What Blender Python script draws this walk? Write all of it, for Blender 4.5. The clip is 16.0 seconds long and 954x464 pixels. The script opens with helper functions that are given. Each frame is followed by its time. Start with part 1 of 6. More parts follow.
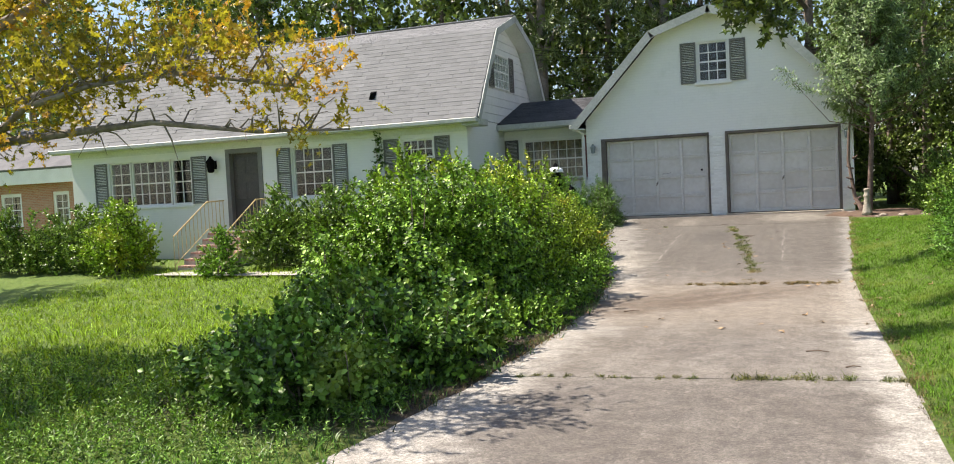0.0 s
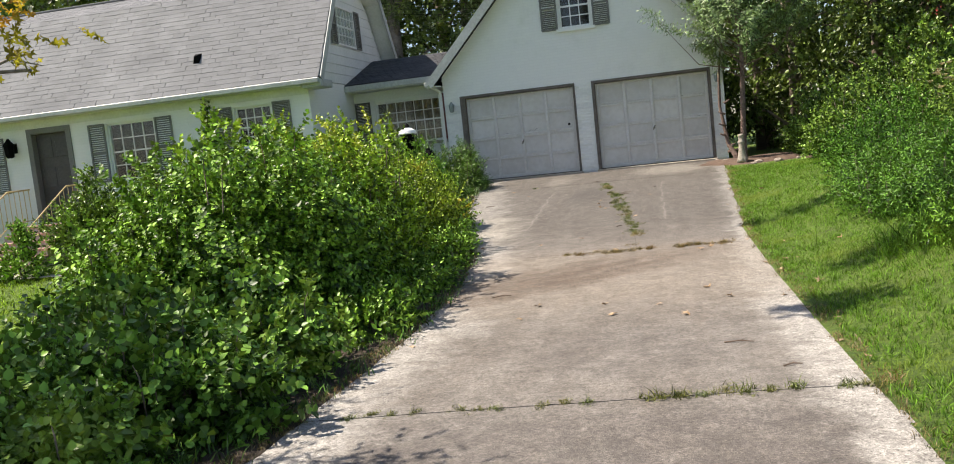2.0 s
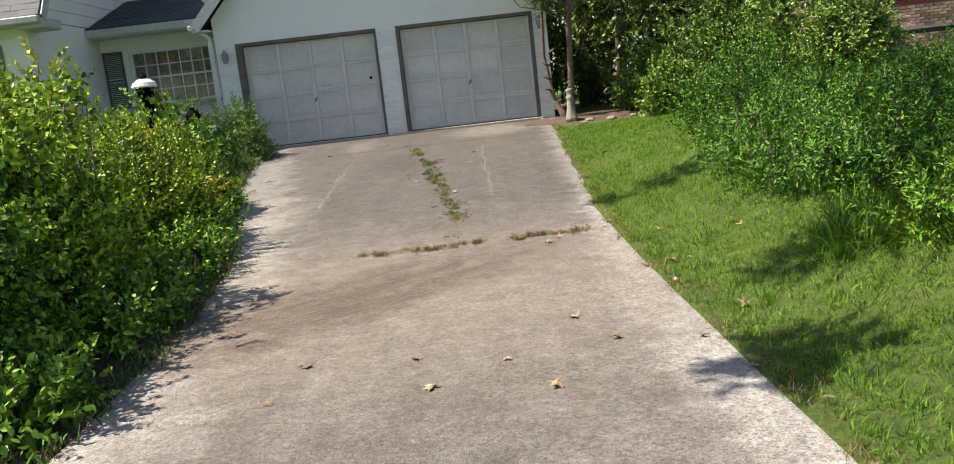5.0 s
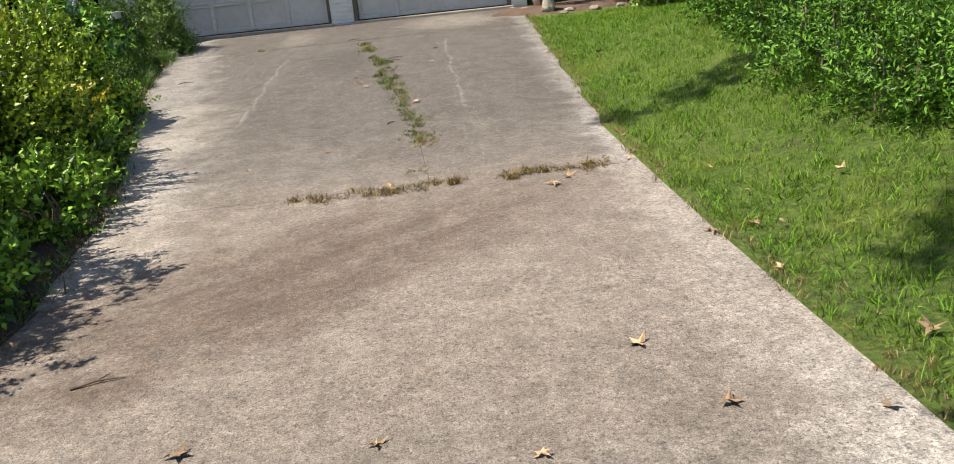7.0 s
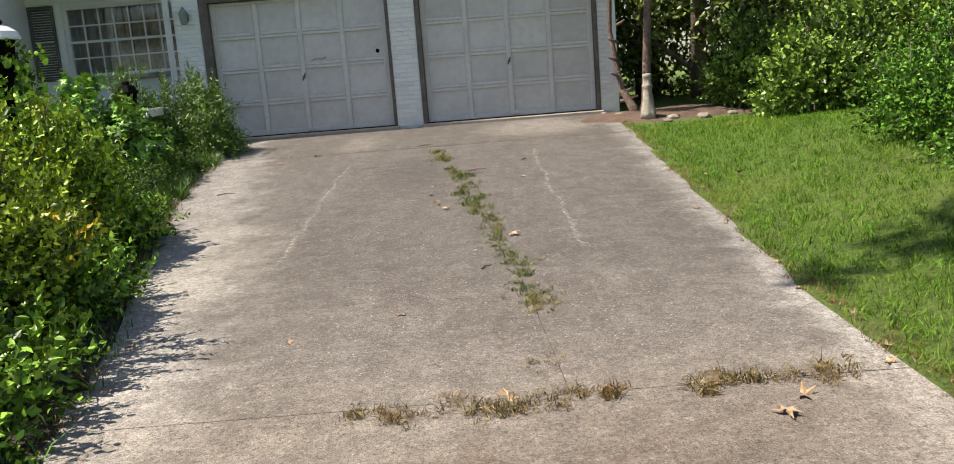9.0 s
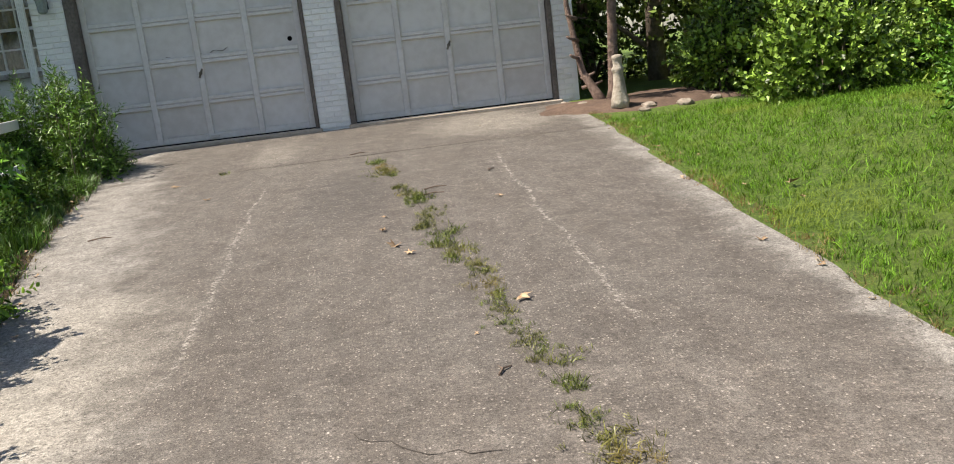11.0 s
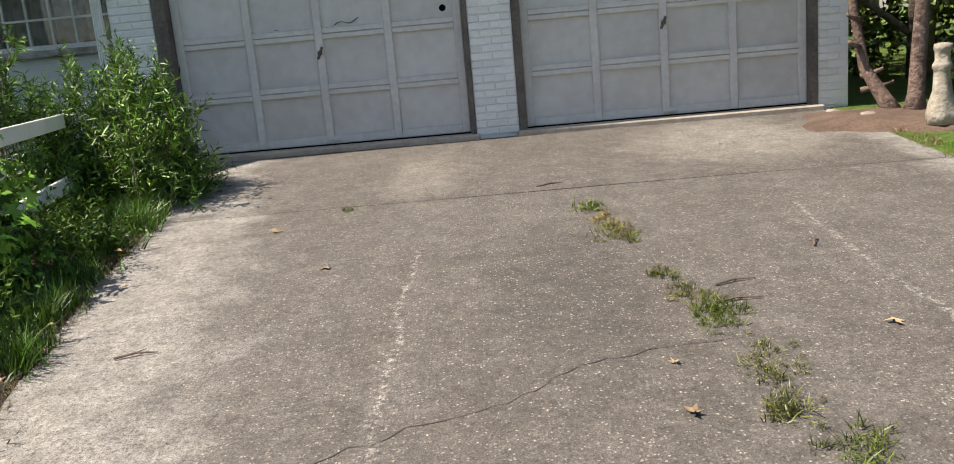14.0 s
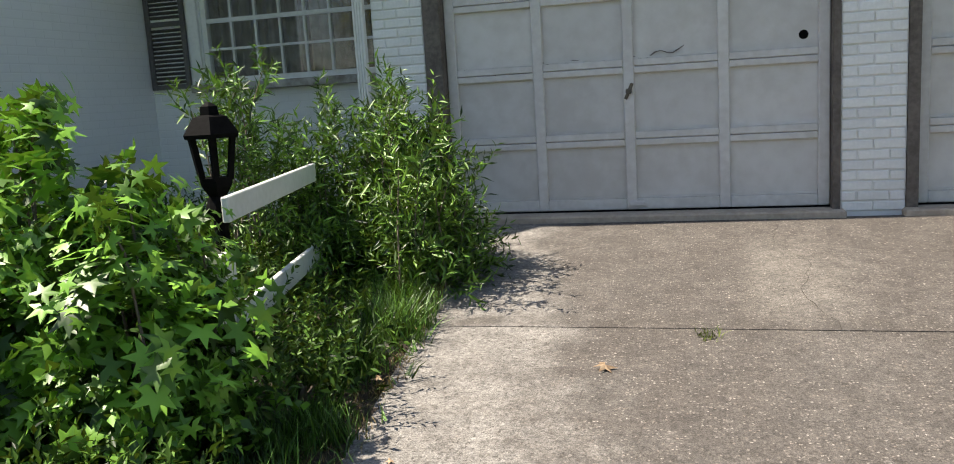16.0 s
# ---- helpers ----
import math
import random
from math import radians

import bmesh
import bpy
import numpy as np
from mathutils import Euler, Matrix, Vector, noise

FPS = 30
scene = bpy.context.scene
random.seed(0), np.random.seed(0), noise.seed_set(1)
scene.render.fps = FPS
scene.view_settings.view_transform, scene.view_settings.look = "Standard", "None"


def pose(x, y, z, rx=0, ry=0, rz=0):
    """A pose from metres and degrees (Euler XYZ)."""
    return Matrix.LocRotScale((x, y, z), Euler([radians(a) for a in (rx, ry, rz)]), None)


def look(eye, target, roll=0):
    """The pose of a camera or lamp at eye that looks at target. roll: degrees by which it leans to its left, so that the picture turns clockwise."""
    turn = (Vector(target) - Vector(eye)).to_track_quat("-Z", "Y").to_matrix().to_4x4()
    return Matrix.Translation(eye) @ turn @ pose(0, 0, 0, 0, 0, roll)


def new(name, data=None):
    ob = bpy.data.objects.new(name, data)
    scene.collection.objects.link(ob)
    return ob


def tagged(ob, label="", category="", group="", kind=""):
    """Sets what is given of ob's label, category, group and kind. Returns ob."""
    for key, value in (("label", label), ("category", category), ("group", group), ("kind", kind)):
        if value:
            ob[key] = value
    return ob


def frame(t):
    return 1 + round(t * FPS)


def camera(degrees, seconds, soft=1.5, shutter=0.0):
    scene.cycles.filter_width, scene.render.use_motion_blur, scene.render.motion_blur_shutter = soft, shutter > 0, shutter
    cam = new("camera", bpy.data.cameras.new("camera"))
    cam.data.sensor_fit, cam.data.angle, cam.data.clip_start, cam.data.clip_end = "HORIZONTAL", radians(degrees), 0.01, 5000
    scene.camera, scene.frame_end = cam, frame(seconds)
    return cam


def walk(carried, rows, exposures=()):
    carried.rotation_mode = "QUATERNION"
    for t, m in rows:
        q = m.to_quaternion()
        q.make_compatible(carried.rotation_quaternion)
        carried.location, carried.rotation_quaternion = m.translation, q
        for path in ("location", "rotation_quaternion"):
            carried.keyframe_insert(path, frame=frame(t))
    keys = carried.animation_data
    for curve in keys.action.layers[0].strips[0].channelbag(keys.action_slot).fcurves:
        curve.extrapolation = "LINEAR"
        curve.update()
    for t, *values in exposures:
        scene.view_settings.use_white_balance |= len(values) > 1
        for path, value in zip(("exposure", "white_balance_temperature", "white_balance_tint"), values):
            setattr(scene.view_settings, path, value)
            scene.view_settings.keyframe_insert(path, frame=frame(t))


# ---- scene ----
cam = camera(58.3, 16.0, soft=1.0)
PATH = [
    (0, (1.845, -23.1, 0.91), (1.147, -21.228, 0.815), -2.8),
    (0.5, (1.736, -22.623, 0.877), (1.07, -20.74, 0.765), -3.1),
    (1, (1.683, -22.074, 0.921), (1.075, -20.172, 0.807), -6.0),
    (1.5, (1.587, -21.533, 0.898), (0.994, -19.626, 0.785), -7.9),
    (2, (1.528, -20.934, 0.843), (1.11, -18.988, 0.649), -6.1),
    (2.5, (1.451, -20.244, 0.801), (1.238, -18.27, 0.561), -5.7),
    (3, (1.414, -19.658, 0.785), (1.396, -17.676, 0.52), -4.9),
    (3.5, (1.404, -19.08, 0.767), (1.397, -17.099, 0.492), -4.8),
    (3.7, (1.406, -18.877, 0.764), (1.398, -16.899, 0.474), -4.8),
    (5.8, (1.324, -16.877, 0.727), (1.325, -14.916, 0.334), -7.3),
    (6, (1.297, -16.638, 0.733), (1.31, -14.7, 0.238), -6.8),
    (6.5, (1.298, -16.047, 0.702), (1.385, -14.138, 0.113), -5.6),
    (7, (1.243, -15.512, 0.668), (1.331, -13.601, 0.085), -5.8),
    (7.5, (1.171, -14.967, 0.652), (1.209, -13.001, 0.292), -5.7),
    (8, (1.105, -14.44, 0.649), (1.109, -12.476, 0.271), -6.1),
    (8.5, (0.964, -13.94, 0.652), (0.964, -11.975, 0.279), -6.0),
    (9, (0.89, -13.372, 0.663), (0.89, -11.404, 0.309), -4.5),
    (9.2, (0.844, -13.156, 0.639), (0.856, -11.19, 0.272), -4.4),
    (11.3, (0.488, -10.959, 0.75), (0.689, -9.013, 0.333), -6.7),
    (11.5, (0.441, -10.743, 0.748), (0.603, -8.795, 0.326), -6.9),
    (12, (0.347, -10.19, 0.763), (0.511, -8.241, 0.345), -7.2),
    (12.5, (0.262, -9.626, 0.774), (0.327, -7.664, 0.39), -7.3),
    (13, (0.157, -9.069, 0.81), (0.212, -7.109, 0.419), -6.3),
    (13.5, (0.059, -8.525, 0.835), (0.027, -6.565, 0.439), -5.5),
    (14, (-0.106, -7.993, 0.834), (-0.149, -6.039, 0.407), -5.1),
    (14.5, (-0.245, -7.484, 0.841), (-0.358, -5.536, 0.405), -4.4),
    (15, (-0.454, -6.988, 0.837), (-0.781, -5.061, 0.412), -5.1),
    (15.5, (-0.737, -6.53, 0.887), (-1.219, -4.634, 0.473), -4.7),
    (16, (-1.069, -6.107, 0.939), (-1.588, -4.202, 0.617), -3.5),
]
walk(cam, [(t, look(eye, target, roll)) for t, eye, target, roll in PATH],
     [(0, 0.98, 6700, 13.0), (2.5, 0.80, 6700, 13.0), (3.7, 0.73, 6700, 13.0), (6, 0.78, 6700, 13.0), (7.5, 0.70, 6700, 13.0), (9, 0.75, 6700, 13.0), (11.5, 0.82, 6700, 13.0), (13, 0.80, 6700, 13.0), (16, 0.98, 6700, 13.0)])

# ---- world, sun, exposure ----
SUN_EL, SUN_GRAZE = 57.0, 5.0
sun_from = Vector((-math.cos(radians(SUN_GRAZE)) * math.cos(radians(SUN_EL)), -math.sin(radians(SUN_GRAZE)) * math.cos(radians(SUN_EL)), math.sin(radians(SUN_EL))))
world = bpy.data.worlds.new("sky")
scene.world = world
world.use_nodes = True
wt = world.node_tree
sky = wt.nodes.new("ShaderNodeTexSky")
sky.sky_type, sky.sun_disc = "NISHITA", False
sky.sun_elevation = radians(SUN_EL)
sky.sun_rotation = math.atan2(sun_from.x, sun_from.y)
wt.links.new(sky.outputs[0], wt.nodes["Background"].inputs[0])
wt.nodes["Background"].inputs[1].default_value = 0.094
sun = new("sun", bpy.data.lights.new("sun", "SUN"))
sun.data.energy, sun.data.angle, sun.data.color = 5.0, radians(0.53), (1.0, 0.925, 0.80)
sun.matrix_world = look(sun_from * 60, (0, 0, 0))
scene.view_settings.exposure = 0.5

# ---- building helpers ----
rng = np.random.default_rng(7)


class Nodes:
    """Short hand for a material's node tree."""

    def __init__(self, name):
        self.m = bpy.data.materials.new(name)
        self.m.use_nodes = True
        self.t = self.m.node_tree
        self.bsdf = self.t.nodes["Principled BSDF"]
        self.out = self.t.nodes["Material Output"]

    def add(self, kind, ins=(), **props):
        n = self.t.nodes.new(kind)
        if "operation" in props:
            n.operation = props["operation"]
        if "interpolation_type" in props:
            n.interpolation_type = props["interpolation_type"]
        if "data_type" in props:
            n.data_type = props["data_type"]
        for k, v in dict(ins).items():
            if hasattr(v, "is_linked"):
                self.t.links.new(v, n.inputs[k])
            else:
                n.inputs[k].default_value = v
        return n

    def place(self):
        return self.add("ShaderNodeTexCoord").outputs["Object"]

    def noise(self, scale, detail=4, vec=None, rough=0.55):
        return self.add("ShaderNodeTexNoise", {"Vector": vec or self.place(), "Scale": scale, "Detail": detail, "Roughness": rough}).outputs[0]

    def math(self, op, a, b=0.0):
        n = self.add("ShaderNodeMath", {0: a, 1: b}, operation=op)
        return n.outputs[0]

    def span(self, v, lo, hi, a=0.0, b=1.0):
        return self.add("ShaderNodeMapRange", {0: v, 1: lo, 2: hi, 3: a, 4: b}, interpolation_type="SMOOTHSTEP").outputs[0]

    def mix(self, f, a, b):
        a = a if hasattr(a, "is_linked") else (*a, 1)
        b = b if hasattr(b, "is_linked") else (*b, 1)
        return self.add("ShaderNodeMix", {0: f, 6: a, 7: b}, data_type="RGBA").outputs[2]

    def bump(self, h, strength, distance=0.01):
        n = self.add("ShaderNodeBump", {"Height": h, "Strength": strength, "Distance": distance})
        self.t.links.new(n.outputs[0], self.bsdf.inputs["Normal"])

    def done(self, colour, rough=0.7, metal=0.0):
        for k, v in (("Base Color", colour), ("Roughness", rough), ("Metallic", metal)):
            if hasattr(v, "is_linked"):
                self.t.links.new(v, self.bsdf.inputs[k])
            else:
                self.bsdf.inputs[k].default_value = (*v, 1) if k == "Base Color" else v
        return self.m


def surface(name, c1, c2, fine=40.0, coarse=1.5, rough=0.7, bump=0.3, depth=0.004, metal=0.0, vary=0.0):
    """A plain material with grain, larger patches and, by vary, pieces that differ."""
    n = Nodes(name)
    f = n.math("ADD", n.math("MULTIPLY", n.noise(fine, 5), 0.5), n.math("MULTIPLY", n.noise(coarse, 4), 0.5))
    f = n.span(f, 0.35, 0.65)
    col = n.mix(f, c1, c2)
    if vary:
        r = n.add("ShaderNodeObjectInfo").outputs["Random"]
        i = n.add("ShaderNodeNewGeometry").outputs["Random Per Island"]
        s = n.math("FRACT", n.math("ADD", r, i))
        hsv = n.add("ShaderNodeHueSaturation", {"Color": col, "Value": n.span(s, 0, 1, 1 - vary, 1 + vary), "Saturation": 1.0})
        col = hsv.outputs[0]
    if bump:
        n.bump(n.noise(fine * 1.5, 6), bump, depth)
    return n.done(col, rough, metal)


def leafy(name, c1, c2, c3=None, rough=0.42, through_it=0.11, gloss=0.4):
    """Leaves: each its own tone, part of the light passing through."""
    n = Nodes(name)
    c1, c2, c3 = [c and tuple(min(0.8, g * v) for g, v in zip((1.42, 1.46, 1.15), c)) for c in (c1, c2, c3)]
    i = n.add("ShaderNodeNewGeometry").outputs["Random Per Island"]
    col = n.mix(n.math("POWER", i, 1.4), tuple(0.24 * v for v in c1), tuple(1.32 * v for v in c2))
    if c3:
        col = n.mix(n.span(n.noise(1.3, 3), 0.52, 0.7), col, c3)
    shader = n.add("ShaderNodeMixShader", {0: through_it, 1: n.bsdf.outputs[0]})
    tr = n.add("ShaderNodeBsdfTranslucent", {0: n.mix(0.35, col, (0.30, 0.42, 0.03))})
    n.t.links.new(tr.outputs[0], shader.inputs[2])
    n.t.links.new(shader.outputs[0], n.out.inputs[0])
    n.bsdf.inputs["Specular IOR Level"].default_value = gloss
    return n.done(col, rough)


def mesh_of(name, verts, faces, material):
    me = bpy.data.meshes.new(name)
    me.from_pydata([tuple(v) for v in verts] if not isinstance(verts, np.ndarray) else verts.tolist(), [], faces if isinstance(faces, list) else faces.tolist())
    if material:
        me.materials.append(material)
    return me


def thing(name, label, category, at=(0, 0, 0), group="", kind=""):
    ob = new(name)
    ob.empty_display_size = 0.1
    ob.location = at
    return tagged(ob, label, category, group, kind)


def part(name, bm, material, parent, label=""):
    """One mesh object from a bmesh, in world coordinates, under a thing or a part."""
    me = bpy.data.meshes.new(name)
    bm.to_mesh(me)
    bm.free()
    me.materials.append(material)
    ob = new(name, me)
    if parent is not None:
        ob.parent = parent
        ob.matrix_parent_inverse = Matrix.Translation(-base_of(parent))
    if label:
        ob["label"] = label
    return ob


def base_of(ob):
    """Where a thing's origin stands; parts have theirs at the world's origin."""
    return Vector(ob.location) if ob.parent is None else Vector((0, 0, 0))


def raw(name, verts, faces, material, parent=None, label="", smooth=False):
    me = mesh_of(name, verts, faces, material)
    if smooth:
        me.polygons.foreach_set("use_smooth", [True] * len(me.polygons))
    ob = new(name, me)
    if parent is not None:
        ob.parent = parent
        ob.matrix_parent_inverse = Matrix.Translation(-base_of(parent))
    if label:
        ob["label"] = label
    return ob


def box(bm, x0, x1, y0, y1, z0, z1, bevel=0.0, m=None):
    r = bmesh.ops.create_cube(bm, size=1)["verts"]
    bmesh.ops.scale(bm, vec=(x1 - x0, y1 - y0, z1 - z0), verts=r)
    bmesh.ops.translate(bm, vec=((x0 + x1) / 2, (y0 + y1) / 2, (z0 + z1) / 2), verts=r)
    if m:
        bmesh.ops.transform(bm, matrix=m, verts=r)
    if bevel:
        es = list({e for v in r for e in v.link_edges})
        bmesh.ops.bevel(bm, geom=es, offset=bevel, segments=1, affect="EDGES")
    return bm


def boxed(*a, **k):
    return box(bmesh.new(), *a, **k)


def turned(profile, at, sides=20):
    """A turned body: (radius, height) pairs about a vertical axis."""
    verts, faces = [], []
    for r, h in profile:
        verts += [(at[0] + r * math.cos(2 * math.pi * i / sides), at[1] + r * math.sin(2 * math.pi * i / sides), at[2] + h) for i in range(sides)]
    for k in range(len(profile) - 1):
        for i in range(sides):
            j = (i + 1) % sides
            faces.append((k * sides + i, k * sides + j, (k + 1) * sides + j, (k + 1) * sides + i))
    faces.append(tuple(range(sides))[::-1])
    faces.append(tuple((len(profile) - 1) * sides + i for i in range(sides)))
    return verts, faces


def tube(points, radii, sides=6):
    """A bent, tapering stem through points."""
    pts = [Vector(p) for p in points]
    verts, faces = [], []
    for k, p in enumerate(pts):
        d = (pts[min(k + 1, len(pts) - 1)] - pts[max(k - 1, 0)]).normalized()
        a = d.cross(Vector((0.31, 0.17, 0.9))).normalized() if abs(d.z) < 0.95 else d.cross(Vector((1, 0.2, 0))).normalized()
        b = d.cross(a)
        verts += [tuple(p + radii[k] * (math.cos(2 * math.pi * i / sides) * a + math.sin(2 * math.pi * i / sides) * b)) for i in range(sides)]
    for k in range(len(pts) - 1):
        for i in range(sides):
            j = (i + 1) % sides
            faces.append((k * sides + i, k * sides + j, (k + 1) * sides + j, (k + 1) * sides + i))
    faces.append(tuple(range(sides))[::-1])
    faces.append(tuple((len(pts) - 1) * sides + i for i in range(sides)))
    return verts, faces


def tubes(list_of):
    verts, faces = [], []
    for points, radii, sides in list_of:
        v, f = tube(points, radii, sides)
        faces += [tuple(i + len(verts) for i in q) for q in f]
        verts += v
    return verts, faces


# leaf shapes: base at the origin, growing along +y, face up
def leaf_plain(l, w):
    return np.array([(0, 0, 0), (w, 0.42 * l, 0.18 * w), (0, l, -0.12 * l), (-w, 0.42 * l, 0.18 * w)]), [(0, 1, 2), (0, 2, 3)]


def leaf_oval(l, w):
    v = [(0, 0, 0), (0.85 * w, 0.28 * l, 0.16 * w), (0.78 * w, 0.62 * l, 0.10 * w - 0.03 * l), (0, l, -0.14 * l), (-0.78 * w, 0.62 * l, 0.10 * w - 0.03 * l), (-0.85 * w, 0.28 * l, 0.16 * w)]
    return np.array(v), [(0, 1, 2), (0, 2, 3), (0, 3, 4), (0, 4, 5)]


def leaf_star(l, lobes=5):
    v = [(0, 0.25 * l, 0.04 * l)]
    for k in range(2 * lobes + 1):
        a = math.pi * (k / (2 * lobes)) * 1.62 - math.pi * 0.31
        r = (0.78 if k % 2 else 0.33) * l
        v.append((r * math.cos(a), 0.25 * l + r * math.sin(a), -0.10 * r))
    return np.array(v), [(0, k, k + 1) for k in range(1, 2 * lobes + 1)]


def blade(l, w, bend):
    return np.array([(-w, 0, 0), (w, 0, 0), (-0.7 * w, 0.35 * bend * l, 0.6 * l), (0.7 * w, 0.35 * bend * l, 0.6 * l), (0, bend * l, 0.95 * l)]), [(0, 1, 3), (0, 3, 2), (2, 3, 4)]


def spin(rx, ry, rz):
    return np.array(Euler((rx, ry, rz)).to_matrix())


def joined(pieces):
    vs, fs, k = [], [], 0
    for v, f in pieces:
        vs.append(v)
        fs += [tuple(i + k for i in q) for q in f]
        k += len(v)
    return np.vstack(vs), np.array(fs)


def sprig(leaf, count, length, droop=0.2, lift=55, size=(0.7, 1.1), r=random):
    """Leaves set round a short shoot that grows along +z."""
    out = []
    for i in range(count):
        h = length * (i + 0.6) / count
        s = r.uniform(*size) * (1.0 - 0.35 * i / count)
        v, f = leaf
        m = spin(radians(lift + r.uniform(-28, 28)), r.uniform(-0.5, 0.5), 2.4 * i + r.uniform(-0.4, 0.4))
        out.append((v * s @ m.T + np.array((droop * h * h / max(length, 0.01), 0, h)), f))
    return joined(out)


def tuft(count, l, w, spread, r=random, bend=(0.15, 0.9)):
    out = []
    for i in range(count):
        v, f = blade(l * r.uniform(0.5, 1.1), w, r.uniform(*bend))
        out.append((v @ spin(0, 0, r.uniform(0, 6.28)).T + np.array((r.uniform(-spread, spread), r.uniform(-spread, spread), 0)), f))
    return joined(out)


def frames_for(dirs):
    """Turns that bring +z onto each direction, with a random spin."""
    d = dirs / np.linalg.norm(dirs, axis=1, keepdims=True)
    ref = np.where(np.abs(d[:, 2:3]) < 0.9, np.array([[0, 0, 1.0]]), np.array([[1.0, 0, 0]]))
    a = np.cross(ref, d)
    a /= np.linalg.norm(a, axis=1, keepdims=True)
    b = np.cross(d, a)
    s = rng.uniform(0, 2 * np.pi, len(d))[:, None]
    a, b = np.cos(s) * a + np.sin(s) * b, -np.sin(s) * a + np.cos(s) * b
    return np.stack([a, b, d], axis=2)


def strewn(name, templates, places, dirs, sizes, material, parent=None, label=""):
    """Templates set at places, along dirs, in one mesh."""
    pick = rng.integers(0, len(templates), len(places))
    turns = frames_for(dirs)
    vs, fs, k = [], [], 0
    for t, (tv, tf) in enumerate(templates):
        ids = np.nonzero(pick == t)[0]
        if not len(ids):
            continue
        v = np.einsum("nij,vj->nvi", turns[ids], tv) * sizes[ids, None, None] + places[ids, None, :]
        f = tf[None] + (np.arange(len(ids)) * len(tv))[:, None, None] + k
        vs.append(v.reshape(-1, 3))
        fs.append(f.reshape(-1, 3))
        k += len(ids) * len(tv)
    v, f = np.vstack(vs).astype(np.float32), np.vstack(fs).astype(np.int32)
    me = bpy.data.meshes.new(name)
    me.vertices.add(len(v))
    me.vertices.foreach_set("co", v.ravel())
    me.loops.add(f.size)
    me.loops.foreach_set("vertex_index", f.ravel())
    me.polygons.add(len(f))
    me.polygons.foreach_set("loop_start", np.arange(0, f.size, 3, dtype=np.int32))
    me.update(calc_edges=True)
    me.materials.append(material)
    ob = new(name, me)
    if parent is not None:
        ob.parent = parent
        ob.matrix_parent_inverse = Matrix.Translation(-base_of(parent))
    if label:
        ob["label"] = label
    return ob


def lump(n, at, radii, low=-0.3, rough=0.3, shell=0.5):
    """Points and outward ways over an uneven rounded mass."""
    d = rng.normal(size=(n * 2, 3))
    d /= np.linalg.norm(d, axis=1, keepdims=True)
    d = d[d[:, 2] > low][:n]
    ph = rng.uniform(0, 6.28, 6)
    wob = 1 + rough * (np.sin(3.1 * d[:, 0] + ph[0]) * np.sin(4.3 * d[:, 1] + ph[1]) + 0.6 * np.sin(7.7 * d[:, 2] + 5.9 * d[:, 0] + ph[2]) + 0.4 * np.sin(11 * d[:, 1] + 9 * d[:, 0] + ph[3]))
    q = d * np.array(radii)
    wob = wob / np.percentile(wob, 88)
    wob = wob * (1 + 0.16 * np.sin(9 * q[:, 0] + ph[4]) * np.sin(9 * q[:, 1] + ph[5]) * np.sin(8 * q[:, 2] + ph[0]) + 0.10 * np.sin(17 * q[:, 0] + 13 * q[:, 2] + ph[1]) * np.sin(15 * q[:, 1] + ph[2]))
    r = (shell + (1 - shell) * rng.uniform(0, 1, len(d)) ** 0.5) * wob
    p = np.array(at) + d * np.array(radii) * r[:, None]
    return p, d / np.array(radii)


# ---- the lie of the land ----
def drive_z(y):
    return float(np.interp(y, [-60, -20, -17, -14, -11.5, -9, -7, -5.6, -4, -2.2, 0, 4], [-0.6, -0.66, -0.68, -0.7, -0.68, -0.6, -0.5, -0.4, -0.28, -0.17, -0.02, -0.04]))


def left_edge(y):
    return float(np.interp(y, [-60, -18.6, -16, -13.6, -11.5, -9.9, -9.06, -7.7, -5.9, -5, -3.4, -2.5, -1.2, 0], [-1.2, -0.87, -0.69, -0.65, -0.75, -0.93, -1.08, -1.45, -1.86, -2.05, -2.3, -2.39, -2.6, -2.75]))


def right_edge(y):
    return float(np.interp(y, [-60, -18, -16, -13.5, -10, -8.9, -8, -7, -4.8, -3.7, -2.2, 0], [2.9, 2.65, 2.64, 2.65, 2.63, 2.66, 2.7, 2.78, 2.86, 2.92, 3.02, 3.12]))


def ease(v, lo, hi):
    t = min(1.0, max(0.0, (v - lo) / (hi - lo)))
    return t * t * (3 - 2 * t)


def land(x, y):
    z = drive_z(y)
    l, r = left_edge(min(y, 0)), right_edge(min(y, 0))
    if x > r:
        bank = ease(y, -1.2, -6.0) * (0.30 * ease(x, r + 0.06, r + 1.7) + 0.075 * min(max(0, x - r - 1.0), 9))
        z += bank
    if x < l:
        z -= (0.25 + 0.3 * ease(y, -16, -9)) * ease(x, l - 0.6, l - 7.0)
    if l + 0.05 < x < r - 0.05 and -45 < y < 0.3:
        z -= 0.05
    return z

